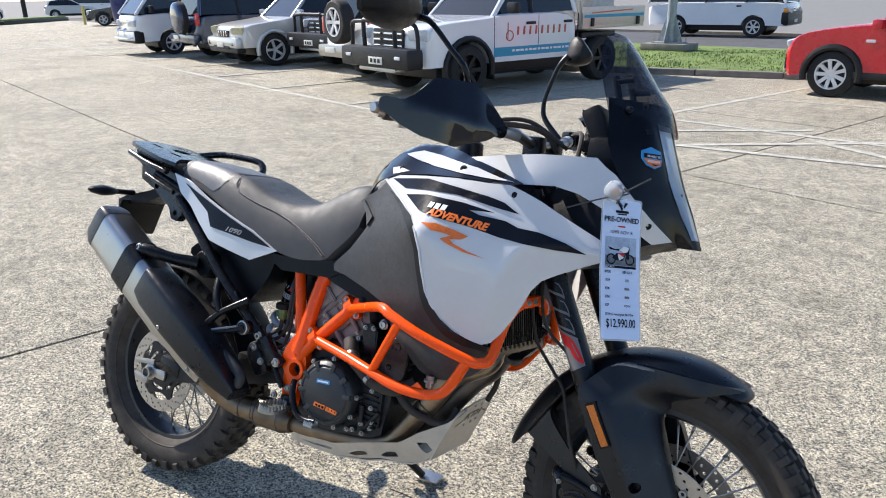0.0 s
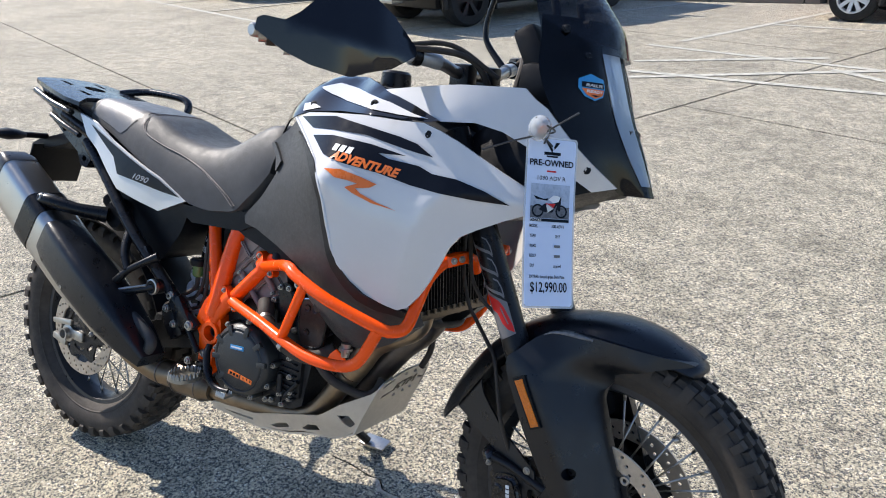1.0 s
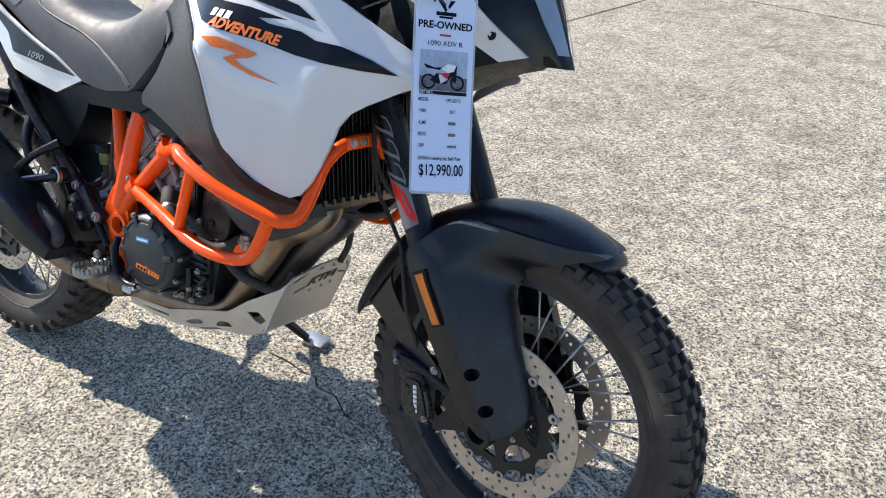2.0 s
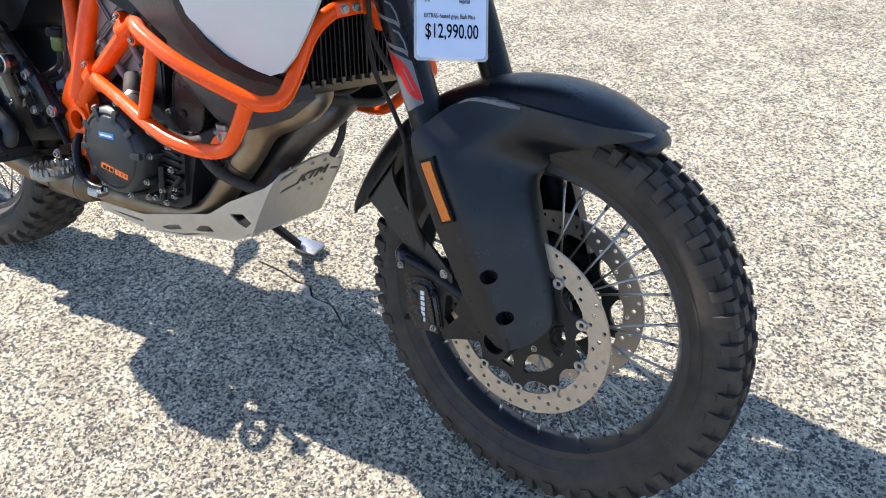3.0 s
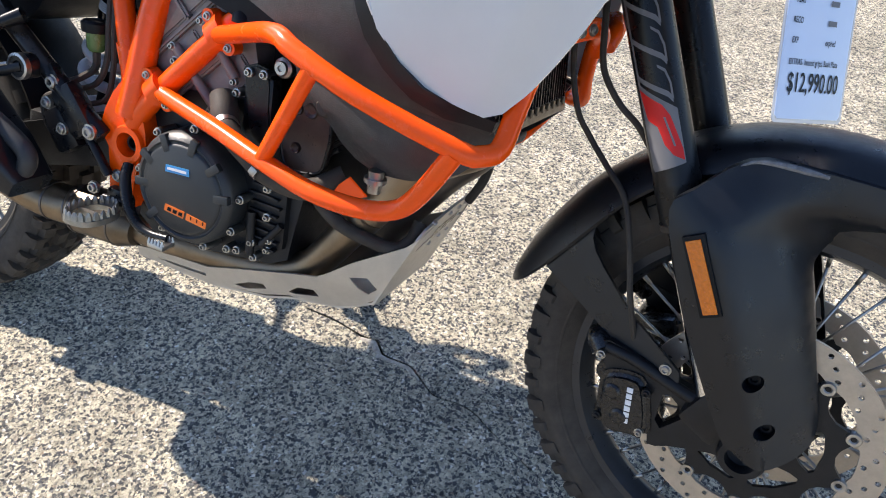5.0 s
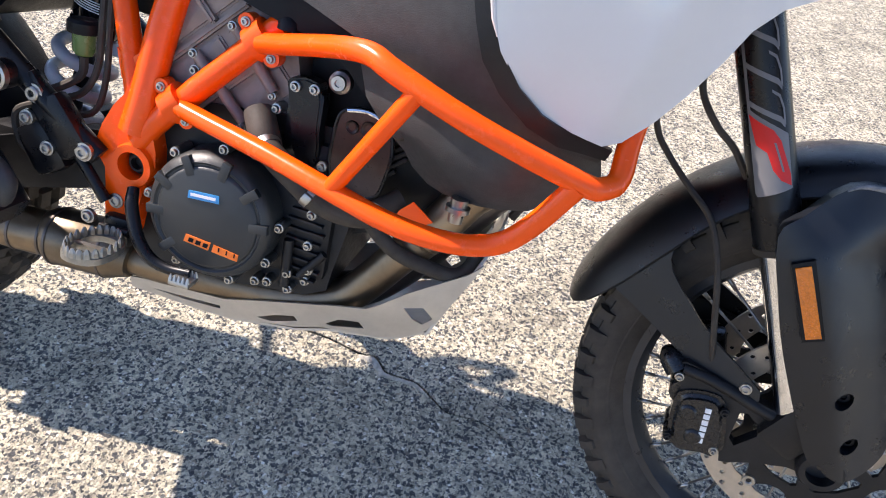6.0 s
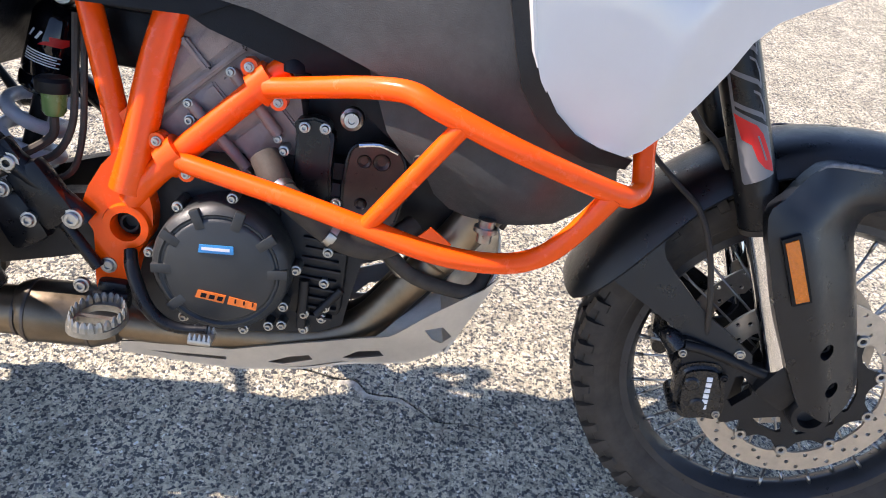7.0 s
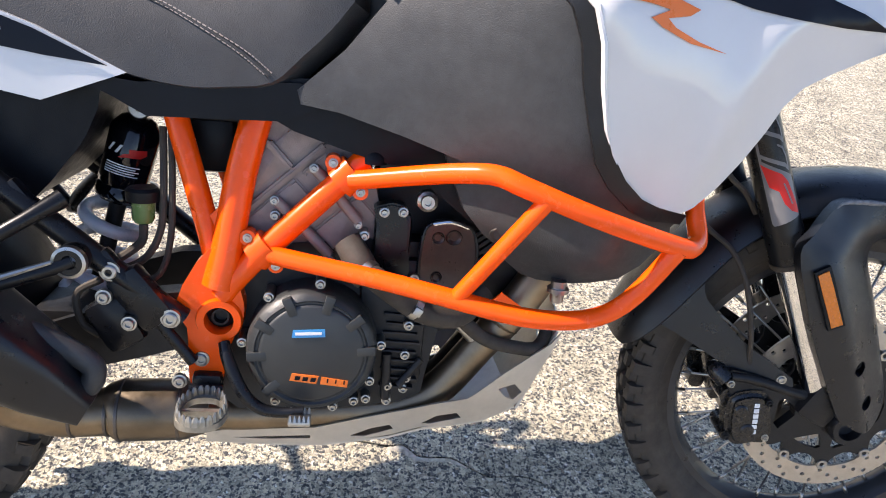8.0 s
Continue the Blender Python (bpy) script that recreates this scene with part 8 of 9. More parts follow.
def car_wheel(parent, x, y, r, width, side, spokes, rim_mat=None, name="wheel"):
    """A road wheel: tyre, dished rim with spokes. side: -1 right, 1 left."""
    rim_mat = rim_mat or ALLOY
    b = bmesh.new()
    lathe(b, [(r * 0.64, -width / 2), (r * 0.9, -width / 2), (r * 0.98, -width * 0.4), (r, -width * 0.25), (r, width * 0.25), (r * 0.98, width * 0.4), (r * 0.9, width / 2), (r * 0.64, width / 2)], 40)
    w = part(name, b, TYREC, parent, "black tyre", at=pose(x, y, r))
    b = bmesh.new()
    o = side * width * 0.5
    lathe(b, [(r * 0.66, o * 0.96), (r * 0.66, o * 1.02), (r * 0.60, o * 1.02), (r * 0.57, o * 0.5), (r * 0.62, o * 0.4)], 40)
    lathe(b, [(0, o * 0.8), (r * 0.15, o * 0.8), (r * 0.17, o * 0.6), (0, o * 0.6)], 20, closed=False)
    for k in range(spokes):
        a = 2 * math.pi * k / spokes
        m = pose(0, 0, 0, 0, -math.degrees(a), 0)
        for p0, p1 in ((0.0, 0.0),):
            vs = [m @ Vector(q) for q in ((r * 0.1, o * 0.82, -r * 0.07), (r * 0.1, o * 0.82, r * 0.07), (r * 0.6, o * 0.98, r * 0.085), (r * 0.6, o * 0.98, -r * 0.085), (r * 0.1, o * 0.55, -r * 0.07), (r * 0.1, o * 0.55, r * 0.07), (r * 0.6, o * 0.7, r * 0.085), (r * 0.6, o * 0.7, -r * 0.085))]
            v = [b.verts.new(q) for q in vs]
            for f in ((0, 1, 2, 3), (7, 6, 5, 4), (0, 3, 7, 4), (1, 5, 6, 2), (2, 6, 7, 3), (0, 4, 5, 1)):
                b.faces.new([v[i] for i in f])
    part("rim", b, rim_mat, w, "spoked rim")
    b = bmesh.new()
    lathe(b, [(0, o * 0.35), (r * 0.6, o * 0.35), (r * 0.6, o * 0.2), (0, o * 0.2)], 24, closed=False)
    part("wheel_back", b, TRIM, w)
    return w


def with_arches(top, wb, wr, sill):
    """Closes an upper outline (front to rear) with a sill that rises over the wheels."""
    loop = soften(list(top))
    for cx in (-wb, 0.0):
        ra = wr * 1.16
        z0 = max(sill, 0.0)
        a0 = math.asin(min(0.95, (z0 - wr) / ra))
        for k in range(13):
            a = math.pi - a0 - (math.pi - 2 * a0) * k / 12
            loop.append((cx + ra * math.cos(a), wr + ra * math.sin(a)))
    return loop


def soften(line, times=2):
    """Cuts the corners of an open outline, its ends kept."""
    for _ in range(times):
        out = [line[0]]
        for (x0, z0), (x1, z1) in zip(line, line[1:]):
            out += [(x0 * 0.78 + x1 * 0.22, z0 * 0.78 + z1 * 0.22), (x0 * 0.22 + x1 * 0.78, z0 * 0.22 + z1 * 0.78)]
        line = out + [line[-1]]
    return line


def car_body(parent, loop, half, mat, inset=0.05, name="body", label=""):
    """The lower body: its side outline carried across the width, drawn in at the flanks."""
    b = bmesh.new()
    cx = sum(p[0] for p in loop) / len(loop)
    cz = sum(p[1] for p in loop) / len(loop)
    vs, fs = cells(loop, (), 9.0)
    layers = []
    front, rear = max(p[0] for p in loop), min(p[0] for p in loop)
    for y, k, d in ((-half, 0.93, 0.16), (-half + inset * 0.4, 0.965, 0.12), (-half + inset * 1.5, 0.99, 0.06), (-half + inset * 4.0, 1.0, 0.015), (0.0, 1.0, 0.0), (half - inset * 4.0, 1.0, 0.015), (half - inset * 1.5, 0.99, 0.06), (half - inset * 0.4, 0.965, 0.12), (half, 0.93, 0.16)):
        ring = []
        for x, z in dense(loop, 9.0):
            x2 = x - d * max(0.0, (x - front + 0.40) / 0.40) ** 1.5 + d * max(0.0, (rear + 0.30 - x) / 0.30) ** 1.5
            ring.append((x2, y, cz + (z - cz) * (k if z > cz else 1 - (1 - k) * 0.4)))
        layers.append(ring)
    rings = [[b.verts.new(p) for p in l] for l in layers]
    n = len(rings[0])
    for a, c in zip(rings, rings[1:]):
        for i in range(n):
            b.faces.new((a[i], a[(i + 1) % n], c[(i + 1) % n], c[i]))
    for ring, flip in ((rings[0], True), (rings[-1], False)):
        for f in fs:
            b.faces.new([ring[i] for i in (f[::-1] if flip else f)])
    return part(name, b, mat, parent, label)


def cabin(parent, belt, roof, mat, pillars):
    """Glass house between a belt line and a roof line, both (x, z, half width) from front to rear."""
    b = bmesh.new()
    lower = [(x, -w, z) for x, z, w in belt] + [(x, w, z) for x, z, w in belt[::-1]]
    upper = [(x, -w, z) for x, z, w in roof] + [(x, w, z) for x, z, w in roof[::-1]]
    skin(b, [lower, upper])
    glass_ob = part("window_glass", b, CARGLASS, parent, "dark car glass", flat=True)
    b = bmesh.new()
    up2 = [(p[0], p[1] * 1.005, p[2]) for p in upper]
    mid = sum(p[0] for p in upper) / len(upper)
    skin(b, [[(p[0], p[1] * 1.01, p[2] - 0.05) for p in upper], [(p[0], p[1] * 1.0, p[2] + 0.0) for p in upper], [(mid + (p[0] - mid) * 0.94, p[1] * 0.9, p[2] + 0.045) for p in upper]])
    part("roof", b, mat, parent)
    n = len(belt)
    for i in pillars:
        for s in (-1, 1):
            b = bmesh.new()
            (x0, z0, w0), (x1, z1, w1) = belt[i], roof[i]
            tube(b, [(x0, s * w0, z0 - 0.03), (x1, s * w1, z1)], 0.045, 8, 1)
            part("pillar", b, mat if i in (0, n - 1) else TRIM, parent)


def lump(parent, name, c, size, mat, bev=0.02, turn=None, label="", taper=1.0):
    b = bmesh.new()
    block(b, c, size, bev, turn, taper)
    return part(name, b, mat, parent, label)


def arch_lips(parent, wb, wr, half, mat):
    for cx in (0.0, -wb):
        for s in (-1, 1):
            b = bmesh.new()
            tube(b, [(cx + wr * 1.17 * math.cos(a), s * (half - 0.012), wr + wr * 1.17 * math.sin(a)) for a in np.linspace(-0.25, math.pi + 0.25, 14)], 0.05, 8, 1)
            part("arch_flare", b, mat, parent)


def wheels_of(parent, wb, track, r, width, spokes, rim=None):
    for x in (0.0, -wb):
        for s in (-1, 1):
            car_wheel(parent, x, s * (track / 2), r, width, s, spokes, rim)
    lump(parent, "underbody", (-wb / 2, 0, r + 0.02), (wb * 1.3, track * 0.86, 0.3), TRIM, 0.05, label="dark underbody")


ROW = Vector((-6.32, 10.35, 0))
R_DIR, H_DIR = Vector((0.932, -0.363, 0)), Vector((0.363, 0.932, 0))


def bay(lateral, depth, facing):
    """A pose in the row of bays: facing 1 nose towards the aisle, -1 tail towards it."""
    p = ROW - R_DIR * lateral + H_DIR * depth
    return pose(p.x, p.y, 0, 0, 0, -111.3 if facing > 0 else 68.7)


def pickup(name, label, at, mat, marks, tray):
    v = thing(name, label, "pickup truck", at)
    wb, r, half = 3.085, 0.385, 0.9
    top = [(0.82, 0.45), (0.86, 0.62), (0.84, 0.95), (0.70, 1.08), (-0.55, 1.16), (-0.75, 1.20), (-2.45, 1.20), (-2.50, 0.50)]
    loop = soften(top)
    ra = r * 1.2
    loop += [(-2.45, 0.46), (-0.55, 0.46)] + [(ra * math.cos(a), r + ra * math.sin(a)) for a in np.linspace(math.pi - 0.15, 0.15, 12)] + [(0.6, 0.45)]
    car_body(v, loop, half, mat, label="painted cab body")
    cabin(v, [(-0.55, 1.16, 0.80), (-1.35, 1.20, 0.84), (-1.45, 1.20, 0.84), (-2.40, 1.20, 0.82)], [(-1.15, 1.74, 0.66), (-1.42, 1.78, 0.68), (-1.52, 1.78, 0.68), (-2.33, 1.76, 0.66)], mat, (0, 1, 3))
    wheels_of(v, wb, 1.56, r, 0.27, 6, TRIM)
    for s in (-1, 1):
        lump(v, "headlight", (0.72, s * 0.70, 0.93), (0.26, 0.36, 0.17), LAMP, 0.04, turn=(0, 0, s * 18), label="clear headlight")
        lump(v, "mirror", (-0.80, s * 1.02, 1.28), (0.12, 0.22, 0.17), TRIM, 0.04, label="black door mirror")
        for x in (-1.42, -2.28):
            lump(v, "door_handle", (x + 0.12, s * (half + 0.012), 1.04), (0.2, 0.03, 0.045), TRIM, 0.012)
        for x in (-0.52, -1.48, -2.42):
            lump(v, "door_gap", (x, s * (half - 0.005), 0.85), (0.012, 0.012, 0.62), TRIM, 0.0)
        b = bmesh.new()
        tube(b, [(ra * 1.02 * math.cos(a), s * (half + 0.01), r + ra * 1.02 * math.sin(a)) for a in np.linspace(-0.2, math.pi + 0.2, 14)], 0.045, 8, 1)
        part("arch_flare", b, TRIM, v, "black wheel arch flare")
        lump(v, "mud_flap", (-0.50, s * 0.80, 0.38), (0.03, 0.24, 0.34), TRIM, 0.01)
    lump(v, "grille", (0.845, 0, 0.86), (0.05, 0.82, 0.30), TRIM, 0.03, label="black grille")
    for k in range(3):
        lump(v, "grille_bar", (0.872, 0, 0.76 + 0.09 * k), (0.02, 0.76, 0.03), CHROME, 0.008, label="chrome grille bar")
    # steel bull bar
    lump(v, "bull_bar", (1.02, 0, 0.60), (0.30, 1.86, 0.30), TRIM, 0.06, label="black steel bull bar")
    for s in (-1, 1):
        b = bmesh.new()
        tube(b, [(1.02, s * 0.42, 0.72), (1.03, s * 0.42, 1.10), (1.02, s * 0.40, 1.14)], 0.035, 10, 3)
        tube(b, [(1.0, s * 0.42, 1.12), (0.98, s * 0.80, 1.10), (0.95, s * 0.88, 0.98), (0.95, s * 0.90, 0.72)], 0.032, 10, 4)
        part("bar_hoop", b, TRIM, v)
        lump(v, "bar_lamp", (1.175, s * 0.68, 0.62), (0.02, 0.14, 0.05), LAMP, 0.008)
    b = bmesh.new()
    tube(b, [(1.03, -0.42, 1.13), (1.03, 0.42, 1.13)], 0.035, 10, 1)
    part("bar_hoop", b, TRIM, v)
    lump(v, "number_plate", (1.178, 0.1, 0.56), (0.012, 0.37, 0.11), PLATE, 0.004)
    for k in range(3):
        lump(v, "plate_print", (1.186, 0.0 + 0.1 * k, 0.56), (0.004, 0.06, 0.06), TRIM, 0.0)
    lump(v, "skid_bar", (1.0, 0, 0.42), (0.20, 1.0, 0.06), STEEL, 0.02)
    if tray:
        t = lump(v, "tray", (-3.32, 0, 0.93), (1.66, 1.86, 0.07), ALU, 0.01, label="alloy tray floor")
        for s in (-1, 1):
            lump(v, "tray_side", (-3.32, s * 0.93, 1.10), (1.66, 0.03, 0.30), ALU, 0.008, label="ribbed alloy drop side")
            lump(v, "side_stripe", (-3.32, s * 0.949, 1.10), (1.6, 0.004, 0.05), TEAL, 0.0)
            lump(v, "side_stripe", (-3.25, s * 0.949, 1.17), (1.1, 0.004, 0.02), RUST_INK, 0.0, turn=(0, 2, 0))
            for x in (-2.72, -3.95):
                lump(v, "tray_latch", (x, s * 0.955, 1.0), (0.07, 0.04, 0.14), TRIM, 0.01)
            b = bmesh.new()
            tube(b, [(-2.52, s * 0.85, 0.95), (-2.52, s * 0.85, 1.75)], 0.035, 8, 1)
            part("rack_post", b, ALU, v)
        lump(v, "tail_board", (-4.14, 0, 1.10), (0.03, 1.86, 0.30), ALU, 0.008)
        b = bmesh.new()
        tube(b, [(-2.52, -0.85, 1.74), (-2.52, 0.85, 1.74)], 0.035, 8, 1)
        part("rack_post", b, ALU, v)
        for k in range(6):
            b = bmesh.new()
            rod(b, (-2.55, -0.7 + 0.28 * k, 0.97), (-2.55, -0.7 + 0.28 * k, 1.72), 0.012, seg=6)
            part("rack_bar", b, ALU, v)
        lump(v, "tool_box", (-3.4, 0.25, 1.25), (0.6, 0.7, 0.5), GALV, 0.03, label="grey tool box on the tray")
        lump(v, "guard_flap", (-wb, 0.0, 0.78), (0.9, 1.6, 0.10), TRIM, 0.03)
    if marks:
        s = 1
        y = half + 0.004
        lump(v, "teal_band", (-1.47, s * y * 0.992, 0.62), (1.92, 0.012, 0.14), TEAL, 0.0, label="teal vinyl band with pale print")
        x = -0.62
        for k in range(14):
            w = 0.075 if k % 3 else 0.05
            lump(v, "band_print", (-0.92 - 0.095 * k, s * (y + 0.004), 0.63), (w, 0.006, 0.032), WHITE_INK, 0.0)
        for k in range(9):
            lump(v, "door_mark", (-1.02 - 0.135 * k, s * (y - 0.001), 0.93), (0.034, 0.012, 0.13), RUST_INK, 0.0, turn=(0, -4, 0))
        b = bmesh.new()
        tube(b, [(-0.84 + 0.075 * math.cos(a), y + 0.002, 0.86 + 0.075 * math.sin(a)) for a in np.linspace(0, 2 * math.pi, 24)][:-1], 0.008, 6, 1, True)
        tube(b, [(-0.80, y + 0.002, 0.80), (-0.80, y + 0.002, 1.06)], 0.008, 6, 1)
        part("door_mark", b, RUST_INK, v, "rust-red ring and stroke mark")
    return v


pickup("pickup_truck", "white double-cab pickup with black bull bar and alloy tray", bay(0, 0, 1), CAR_WHITE, True, True)
pickup("pickup_truck", "dark pickup with black bull bar parked between wagons", bay(4.75, 1.4, 1), CAR_DARK, False, True)


def wagon(name, label, at, mat, rear_spare, rim=None, chrome_bar=False, covered=False, lamp=None):
    """A tall four-wheel-drive wagon."""
    v = thing(name, label, "car", at)
    wb, r, half = 2.72, 0.36, 0.88
    top = [(0.80, 0.42), (0.85, 0.55), (0.83, 0.78), (0.72, 0.90), (-0.30, 1.02), (-0.55, 1.07), (-3.50, 1.10), (-3.62, 0.95), (-3.66, 0.55), (-3.55, 0.42)]
    car_body(v, with_arches(top, wb, r, 0.42), half, mat, label="painted body")
    cabin(v, [(-0.50, 1.06, 0.78), (-1.45, 1.09, 0.82), (-2.50, 1.10, 0.82), (-3.52, 1.10, 0.78)], [(-1.10, 1.60, 0.62), (-1.60, 1.66, 0.66), (-2.52, 1.67, 0.66), (-3.42, 1.62, 0.63)], mat, (0, 1, 2, 3))
    wheels_of(v, wb, 1.52, r, 0.23, 5, rim)
    arch_lips(v, wb, r, half, mat)
    lump(v, "grille", (0.835, 0, 0.72), (0.05, 0.6, 0.14), TRIM, 0.02)
    for k in range(4):
        lump(v, "grille_bar", (0.862, -0.21 + 0.14 * k, 0.72), (0.012, 0.03, 0.12), CHROME, 0.004)
    lump(v, "front_bumper", (0.82, 0, 0.53), (0.22, 1.70, 0.24), mat, 0.09)
    lump(v, "bumper_lip", (0.78, 0, 0.37), (0.22, 1.60, 0.12), TRIM, 0.04)
    lump(v, "air_intake", (0.915, 0, 0.43), (0.03, 0.9, 0.07), TRIM, 0.015)
    lump(v, "rear_bumper", (-3.68, 0, 0.52), (0.16, 1.74, 0.22), STEEL if chrome_bar else mat, 0.05)
    lump(v, "number_plate", (0.945, 0, 0.48), (0.01, 0.36, 0.1), PLATE, 0.003)
    lump(v, "number_plate", (-3.765, 0.4, 0.54), (0.01, 0.36, 0.1), PLATE, 0.003)
    for s in (-1, 1):
        lump(v, "headlight", (0.72, s * 0.66, 0.80), (0.26, 0.36, 0.17), lamp or LAMP, 0.06, turn=(0, 8, s * 24))
        lump(v, "fog_lamp", (0.90, s * 0.66, 0.52), (0.06, 0.13, 0.10), TRIM, 0.02)
        lump(v, "tail_light", (-3.60, s * 0.80, 0.98), (0.10, 0.12, 0.30), TAIL_RED, 0.03, label="red tail light")
        lump(v, "mirror", (-0.62, s * 0.98, 1.14), (0.12, 0.20, 0.14), mat, 0.04)
        for x in (-1.50, -2.45):
            lump(v, "door_handle", (x, s * (half + 0.0), 0.96), (0.18, 0.03, 0.04), TRIM, 0.01)
        for x in (-0.50, -1.60, -2.60):
            lump(v, "door_gap", (x, s * (half - 0.012), 0.75), (0.01, 0.012, 0.55), TRIM, 0.0)
    if covered:
        b = bmesh.new()
        lathe(b, [(0, -0.15), (0.22, -0.15), (0.33, -0.13), (0.375, -0.09), (0.385, 0.0), (0.385, 0.10), (0, 0.10)], 40, "x", closed=False)
        cover = part("spare_cover", b, CAR_BLUE, v, "dark hard spare wheel cover", at=pose(-3.80, -0.12, 1.02))
        b = bmesh.new()
        lathe(b, [(0.372, -0.03), (0.392, -0.03), (0.392, 0.10), (0.372, 0.10)], 40, "x")
        part("tyre", b, TYREC, cover)
    elif rear_spare:
        sp = car_wheel(v, -3.86, 0.0, 0.38, 0.25, -1, 6, name="spare_wheel")
        sp.matrix_basis = pose(-3.84, -0.12, 1.05, 0, 0, 90) @ pose(0, 0, 0, 0, 0, 180)
    return v


wagon("four_wheel_drive", "white four-wheel drive with a rear-mounted spare wheel", bay(2.3, 0.4, -1) @ pose(3.0, 0, 0), CAR_WHITE, True, chrome_bar=True)
wagon("sport_utility_car", "silver compact four-wheel drive with a faded bonnet", bay(6.95, 0.15, 1), CAR_SILVER, False, lamp=LAMP_OLD)
wagon("four_wheel_drive", "dark blue four-wheel drive with a covered spare wheel", bay(9.55, 0.1, -1) @ pose(2.9, 0, 0), CAR_BLUE, True, covered=True)


def van(name, label, at, mat, lamp_amber=False):
    v = thing(name, label, "van", at)
    wb, r, half = 2.57, 0.33, 0.85
    top = [(0.98, 0.36), (1.04, 0.60), (1.0, 0.95), (0.92, 1.12), (-3.62, 1.12), (-3.66, 0.60), (-3.60, 0.36)]
    car_body(v, with_arches(top, wb, r, 0.38), half, mat, label="painted van body")
    cabin(v, [(0.92, 1.11, 0.80), (-0.30, 1.12, 0.82), (-1.6, 1.12, 0.82), (-3.60, 1.12, 0.82)], [(0.30, 1.82, 0.70), (-0.25, 1.90, 0.74), (-1.6, 1.92, 0.75), (-3.45, 1.90, 0.74)], mat, (0, 1, 2, 3))
    wheels_of(v, wb, 1.46, r, 0.20, 6)
    lump(v, "front_bumper", (0.98, 0, 0.52), (0.18, 1.70, 0.26), TRIM if lamp_amber else mat, 0.06)
    lump(v, "lower_front", (0.90, 0, 0.50) if not lamp_amber else (0.93, 0, 0.62), (0.30, 1.715, 0.34) if not lamp_amber else (0.24, 1.715, 0.40), TRIM, 0.06, label="black lower front panel")
    if not lamp_amber:
        b = bmesh.new()
        tube(b, [(0.98, -0.78, 0.48), (1.13, -0.66, 0.46), (1.16, 0.0, 0.46), (1.13, 0.66, 0.46), (0.98, 0.78, 0.48)], 0.045, 10, 4)
        for y in (-0.3, 0.3):
            tube(b, [(1.15, y, 0.46), (1.14, y, 0.66), (1.08, y, 0.72)], 0.03, 8, 3)
        part("nudge_bar", b, CHROME, v, "chrome nudge bar")
    lump(v, "grille", (1.035, 0, 0.90), (0.05, 0.7, 0.10), CHROME, 0.02)
    lump(v, "number_plate", (1.075, 0, 0.52), (0.01, 0.36, 0.10), PLATE, 0.003)
    for s in (-1, 1):
        lump(v, "headlight", (0.99, s * 0.62, 0.86), (0.12, 0.36, 0.18), LAMP, 0.04, turn=(0, 6, s * 12))
        if lamp_amber:
            lump(v, "indicator", (0.95, s * 0.80, 0.84), (0.14, 0.10, 0.15), AMBERC, 0.02)
        lump(v, "mirror", (0.55, s * 0.98, 1.22), (0.12, 0.2, 0.2), TRIM, 0.04)
        lump(v, "door_handle", (-0.5, s * (half - 0.0), 0.98), (0.16, 0.03, 0.05), TRIM, 0.01)
        for x in (0.42, -0.62, -1.8):
            lump(v, "door_gap", (x, s * (half - 0.012), 0.78), (0.01, 0.012, 0.6), TRIM, 0.0)
    return v


van("van", "white delivery van parked in a bay", bay(12.4, -0.3, 1), CAR_WHITE)
van("van", "white van on the road with black front bumper", pose(-3.78, 27.0, 0, 0, 0, -8), CAR_WHITE, True)


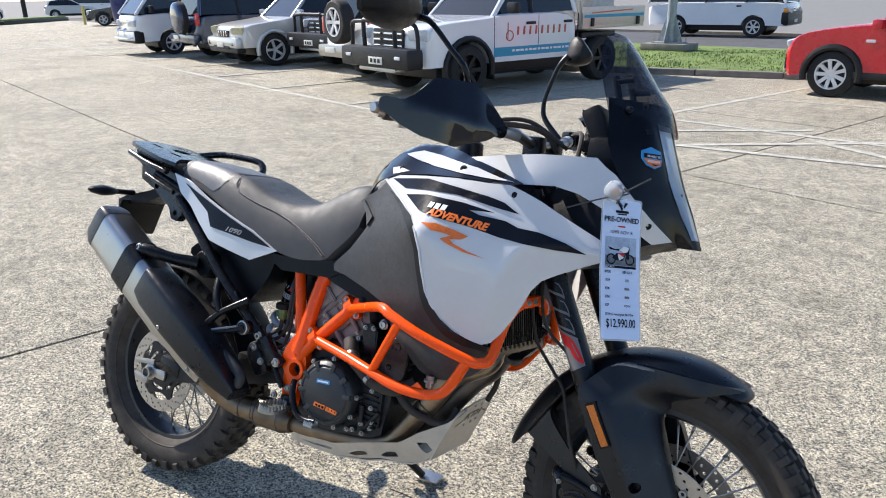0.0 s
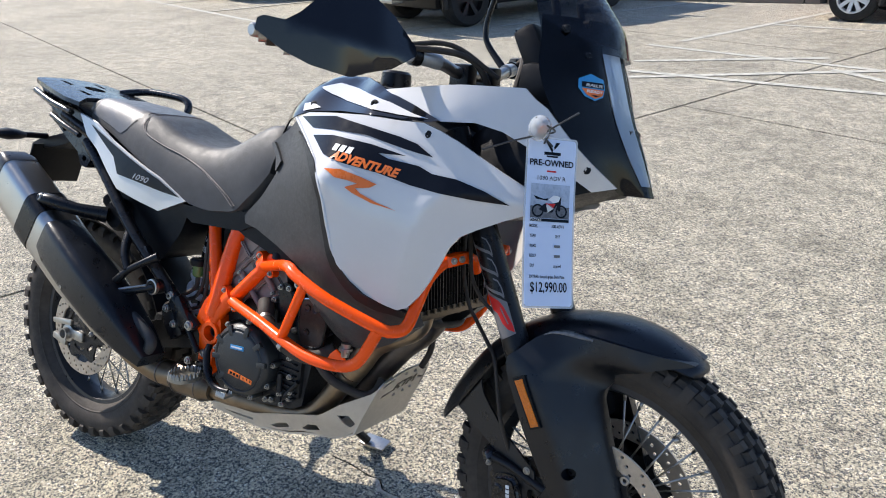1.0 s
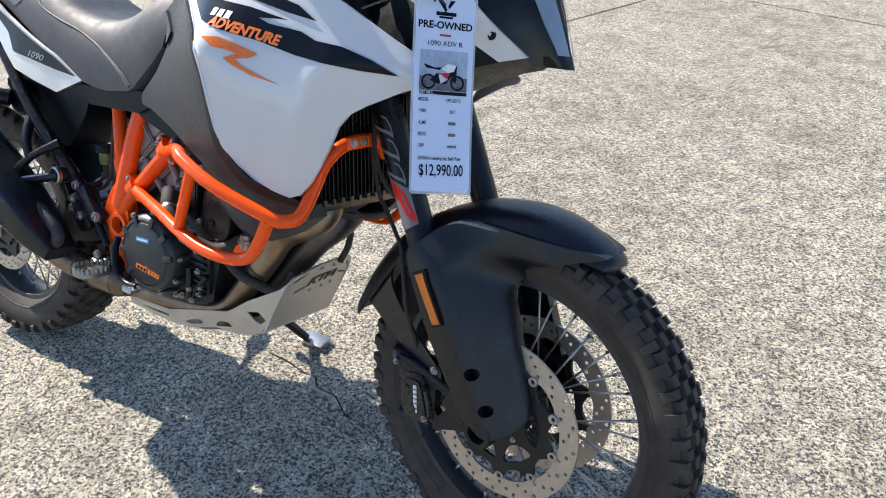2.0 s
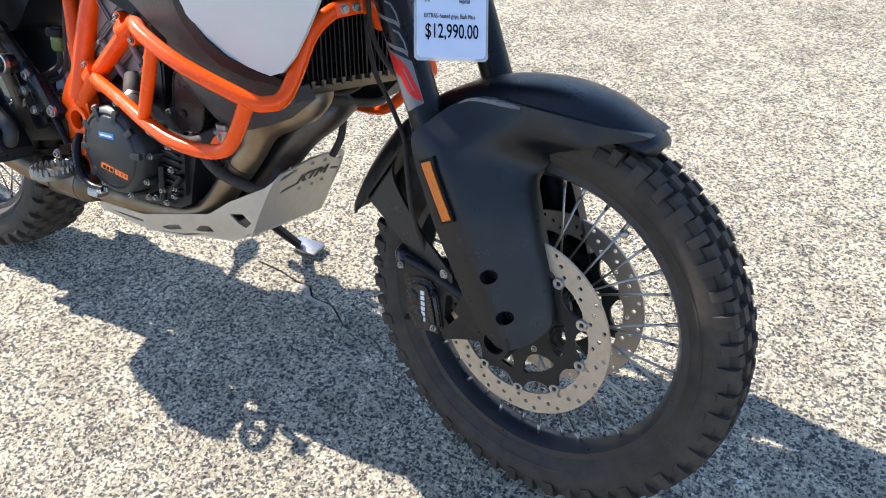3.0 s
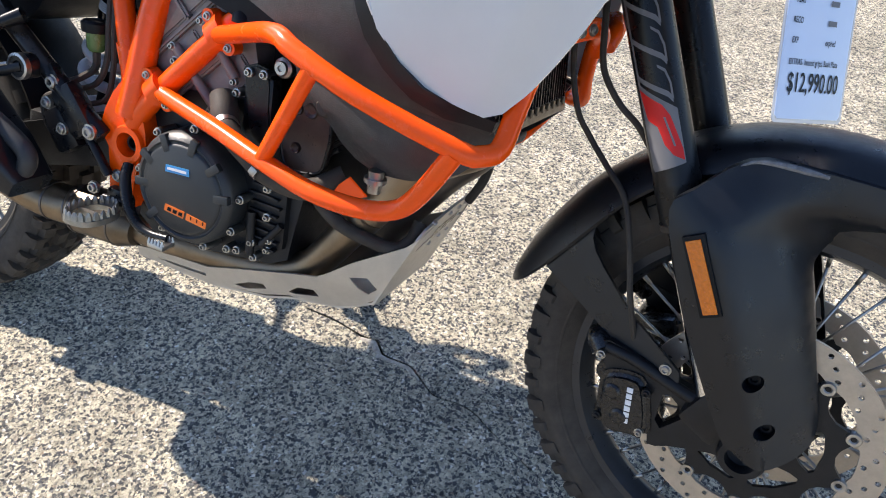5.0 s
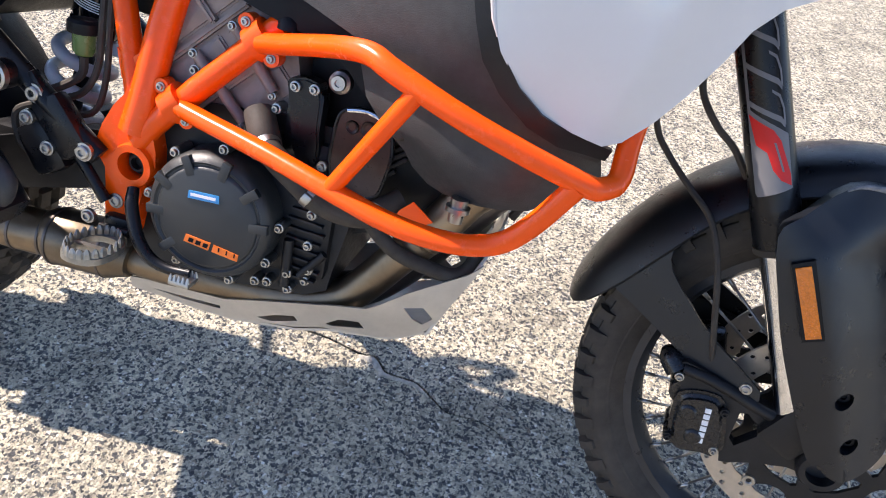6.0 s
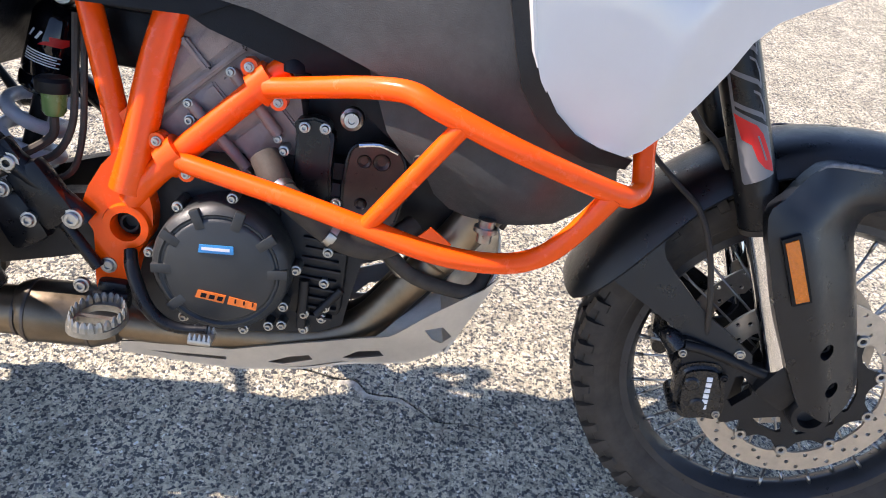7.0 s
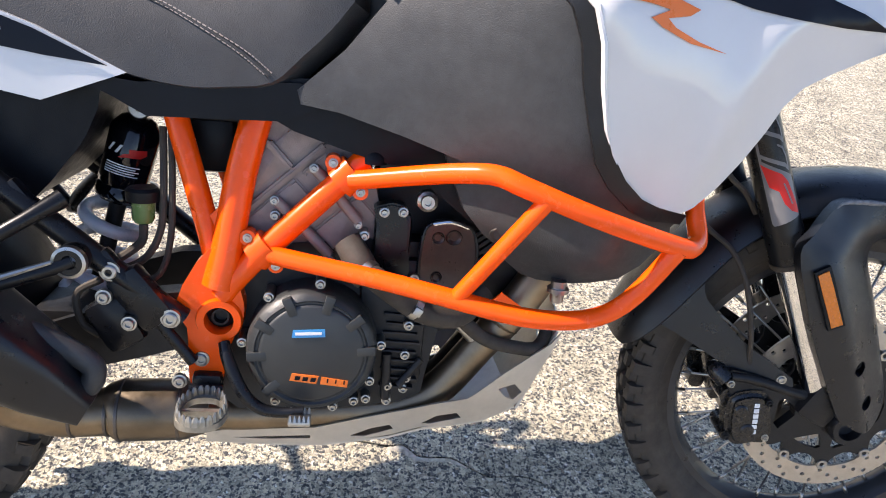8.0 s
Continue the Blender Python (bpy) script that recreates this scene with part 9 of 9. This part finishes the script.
def hatch(name, label, at, mat, tall=1.0):
    v = thing(name, label, "car", at)
    wb, r, half = 2.58, 0.325, 0.87
    top = [(0.68, 0.27), (0.74, 0.42), (0.75, 0.60), (0.72, 0.72), (0.62, 0.82), (0.42, 0.90), (0.10, 0.965), (-0.25, 1.01), (-0.50, 1.03), (-3.05, 1.07), (-3.32, 0.95), (-3.36, 0.50), (-3.28, 0.32)]
    car_body(v, with_arches(top, wb, r, 0.30), half, mat, 0.08, label="glossy painted body")
    cabin(v, [(-0.40, 0.99, 0.76), (-1.35, 1.02, 0.80), (-2.25, 1.04, 0.80), (-3.10, 1.04, 0.74)], [(-1.15, 1.42 * tall, 0.58), (-1.50, 1.47 * tall, 0.61), (-2.30, 1.47 * tall, 0.60), (-2.85, 1.40 * tall, 0.56)], mat, (0, 1, 2, 3))
    wheels_of(v, wb, 1.53, r, 0.19, 9)
    arch_lips(v, wb, r, half, TRIM)
    for s in (-1, 1):
        lump(v, "headlight", (0.55, s * 0.70, 0.765), (0.32, 0.20, 0.10), LAMP, 0.04, turn=(0, 16, s * 24), label="swept headlight")
        lump(v, "fog_lamp", (0.64, s * 0.72, 0.47), (0.10, 0.12, 0.22), TRIM, 0.03)
        lump(v, "fog_light", (0.70, s * 0.70, 0.38), (0.02, 0.05, 0.10), LAMP, 0.008)
        lump(v, "side_marker", (-0.46, s * (half - 0.002), 0.80), (0.12, 0.02, 0.04), LAMP, 0.006)
        lump(v, "mirror", (-0.55, s * 0.96, 1.03), (0.14, 0.2, 0.13), mat, 0.04)
        lump(v, "sill_strip", (-1.3, s * (half - 0.01), 0.33), (2.0, 0.04, 0.10), TRIM, 0.02)
        lump(v, "tail_light", (-3.28, s * 0.72, 0.88), (0.10, 0.22, 0.16), TAIL_RED, 0.03)
        for x in (-0.62, -1.62):
            lump(v, "door_gap", (x, s * (half - 0.018), 0.66), (0.01, 0.012, 0.55), TRIM, 0.0)
    lump(v, "grille", (0.735, 0, 0.56), (0.05, 0.9, 0.12), TRIM, 0.03)
    lump(v, "number_plate", (0.765, 0, 0.42), (0.01, 0.36, 0.10), PLATE, 0.003)
    return v


hatch("hatchback", "bright red hatchback with black wheel arch flares", pose(-0.46, 12.85, 0, 0, 0, 166) , CAR_RED)
hatch("hatchback", "pale blue sedan far off in the street", pose(-60, 41.0, 0, 0, 0, 60), CAR_SILVER)
hatch("hatchback", "white car far off in the street", pose(-72, 36.5, 0, 0, 0, 100), CAR_WHITE)
hatch("hatchback", "silver car at the edge of the car park", pose(-60, 32.5, 0, 0, 0, 120), CAR_SILVER)
wagon("four_wheel_drive", "charcoal four-wheel drive beside the blue arch", pose(-40.5, 28.7, 0, 0, 0, 230), CAR_DARK, False)
van("van", "white van far off in the street", pose(-70, 50.5, 0, 0, 0, 30), CAR_WHITE)

# blue inflatable ring standing at the lot's edge
ringx = thing("inflatable_ring", "large dark blue inflatable ring standing on the ground", "inflatable", pose(-35.5, 26.3, 0, 0, 0, -40))
b = bmesh.new()
BLUE_VINYL = simple("dark_blue_vinyl", (0.012, 0.025, 0.12), 0.4, vary=0.15, scale=5)
tube(b, [(1.5 * math.cos(a), 0, 1.95 + 1.5 * math.sin(a)) for a in np.linspace(0, 2 * math.pi, 33)][:-1], 0.45, 16, 1, True)
part("tube", b, BLUE_VINYL, ringx)
for k in range(16):
    a = 2 * math.pi * k / 16
    lump(ringx, "seam_rib", (1.93 * math.cos(a), 0, 1.95 + 1.93 * math.sin(a)), (0.06, 0.5, 0.06), BLUE_VINYL, 0.01, turn=(0, -math.degrees(a), 0))

# low island kerb, bollard and sign post far left
lump_isl = thing("garden_island", "low dark planted island edge with a post", "garden bed", pose(-52, 31.0, 0, 0, 0, -58))
lump(lump_isl, "edging", (0, 0, 0.1), (9.0, 1.2, 0.3), TRIM, 0.08)
lump(lump_isl, "soil", (0, 0, 0.25), (8.6, 1.0, 0.2), GRASS, 0.08)
bollard = thing("bollard", "pale yellow bollard post", "bollard", pose(-43.5, 29.4, 0))
b = bmesh.new()
rod(b, (0, 0, 0), (0, 0, 1.1), 0.09, seg=12)
part("post", b, simple("faded_yellow_paint", (0.55, 0.45, 0.12), 0.5), bollard)
post = thing("sign_post", "dark post at the island's edge", "post", pose(-53.5, 31.6, 0))
b = bmesh.new()
rod(b, (0, 0, 0), (0, 0, 4.0), 0.16, seg=12)
part("pole", b, TRIM, post)
# things across the road
unit = thing("shop_front", "white pier and dark garden wall across the road", "building", pose(0.6, 33.0, 0, 0, 0, -14))
lump(unit, "pier", (0, 0, 1.5), (0.7, 0.7, 3.0), CAR_WHITE, 0.02)
lump(unit, "wall", (4.5, 0.4, 0.35), (9.0, 0.3, 0.7), KERB, 0.02)
power_pole = thing("power_pole", "weathered timber power pole", "pole", pose(1.05, 24.0, 0))
b = bmesh.new()
rod(b, (0, 0, 0), (0, 0, 9.0), 0.17, 0.13, seg=12)
part("trunk", b, simple("weathered_timber", (0.22, 0.21, 0.17), 0.8, vary=0.3, scale=8), power_pole)
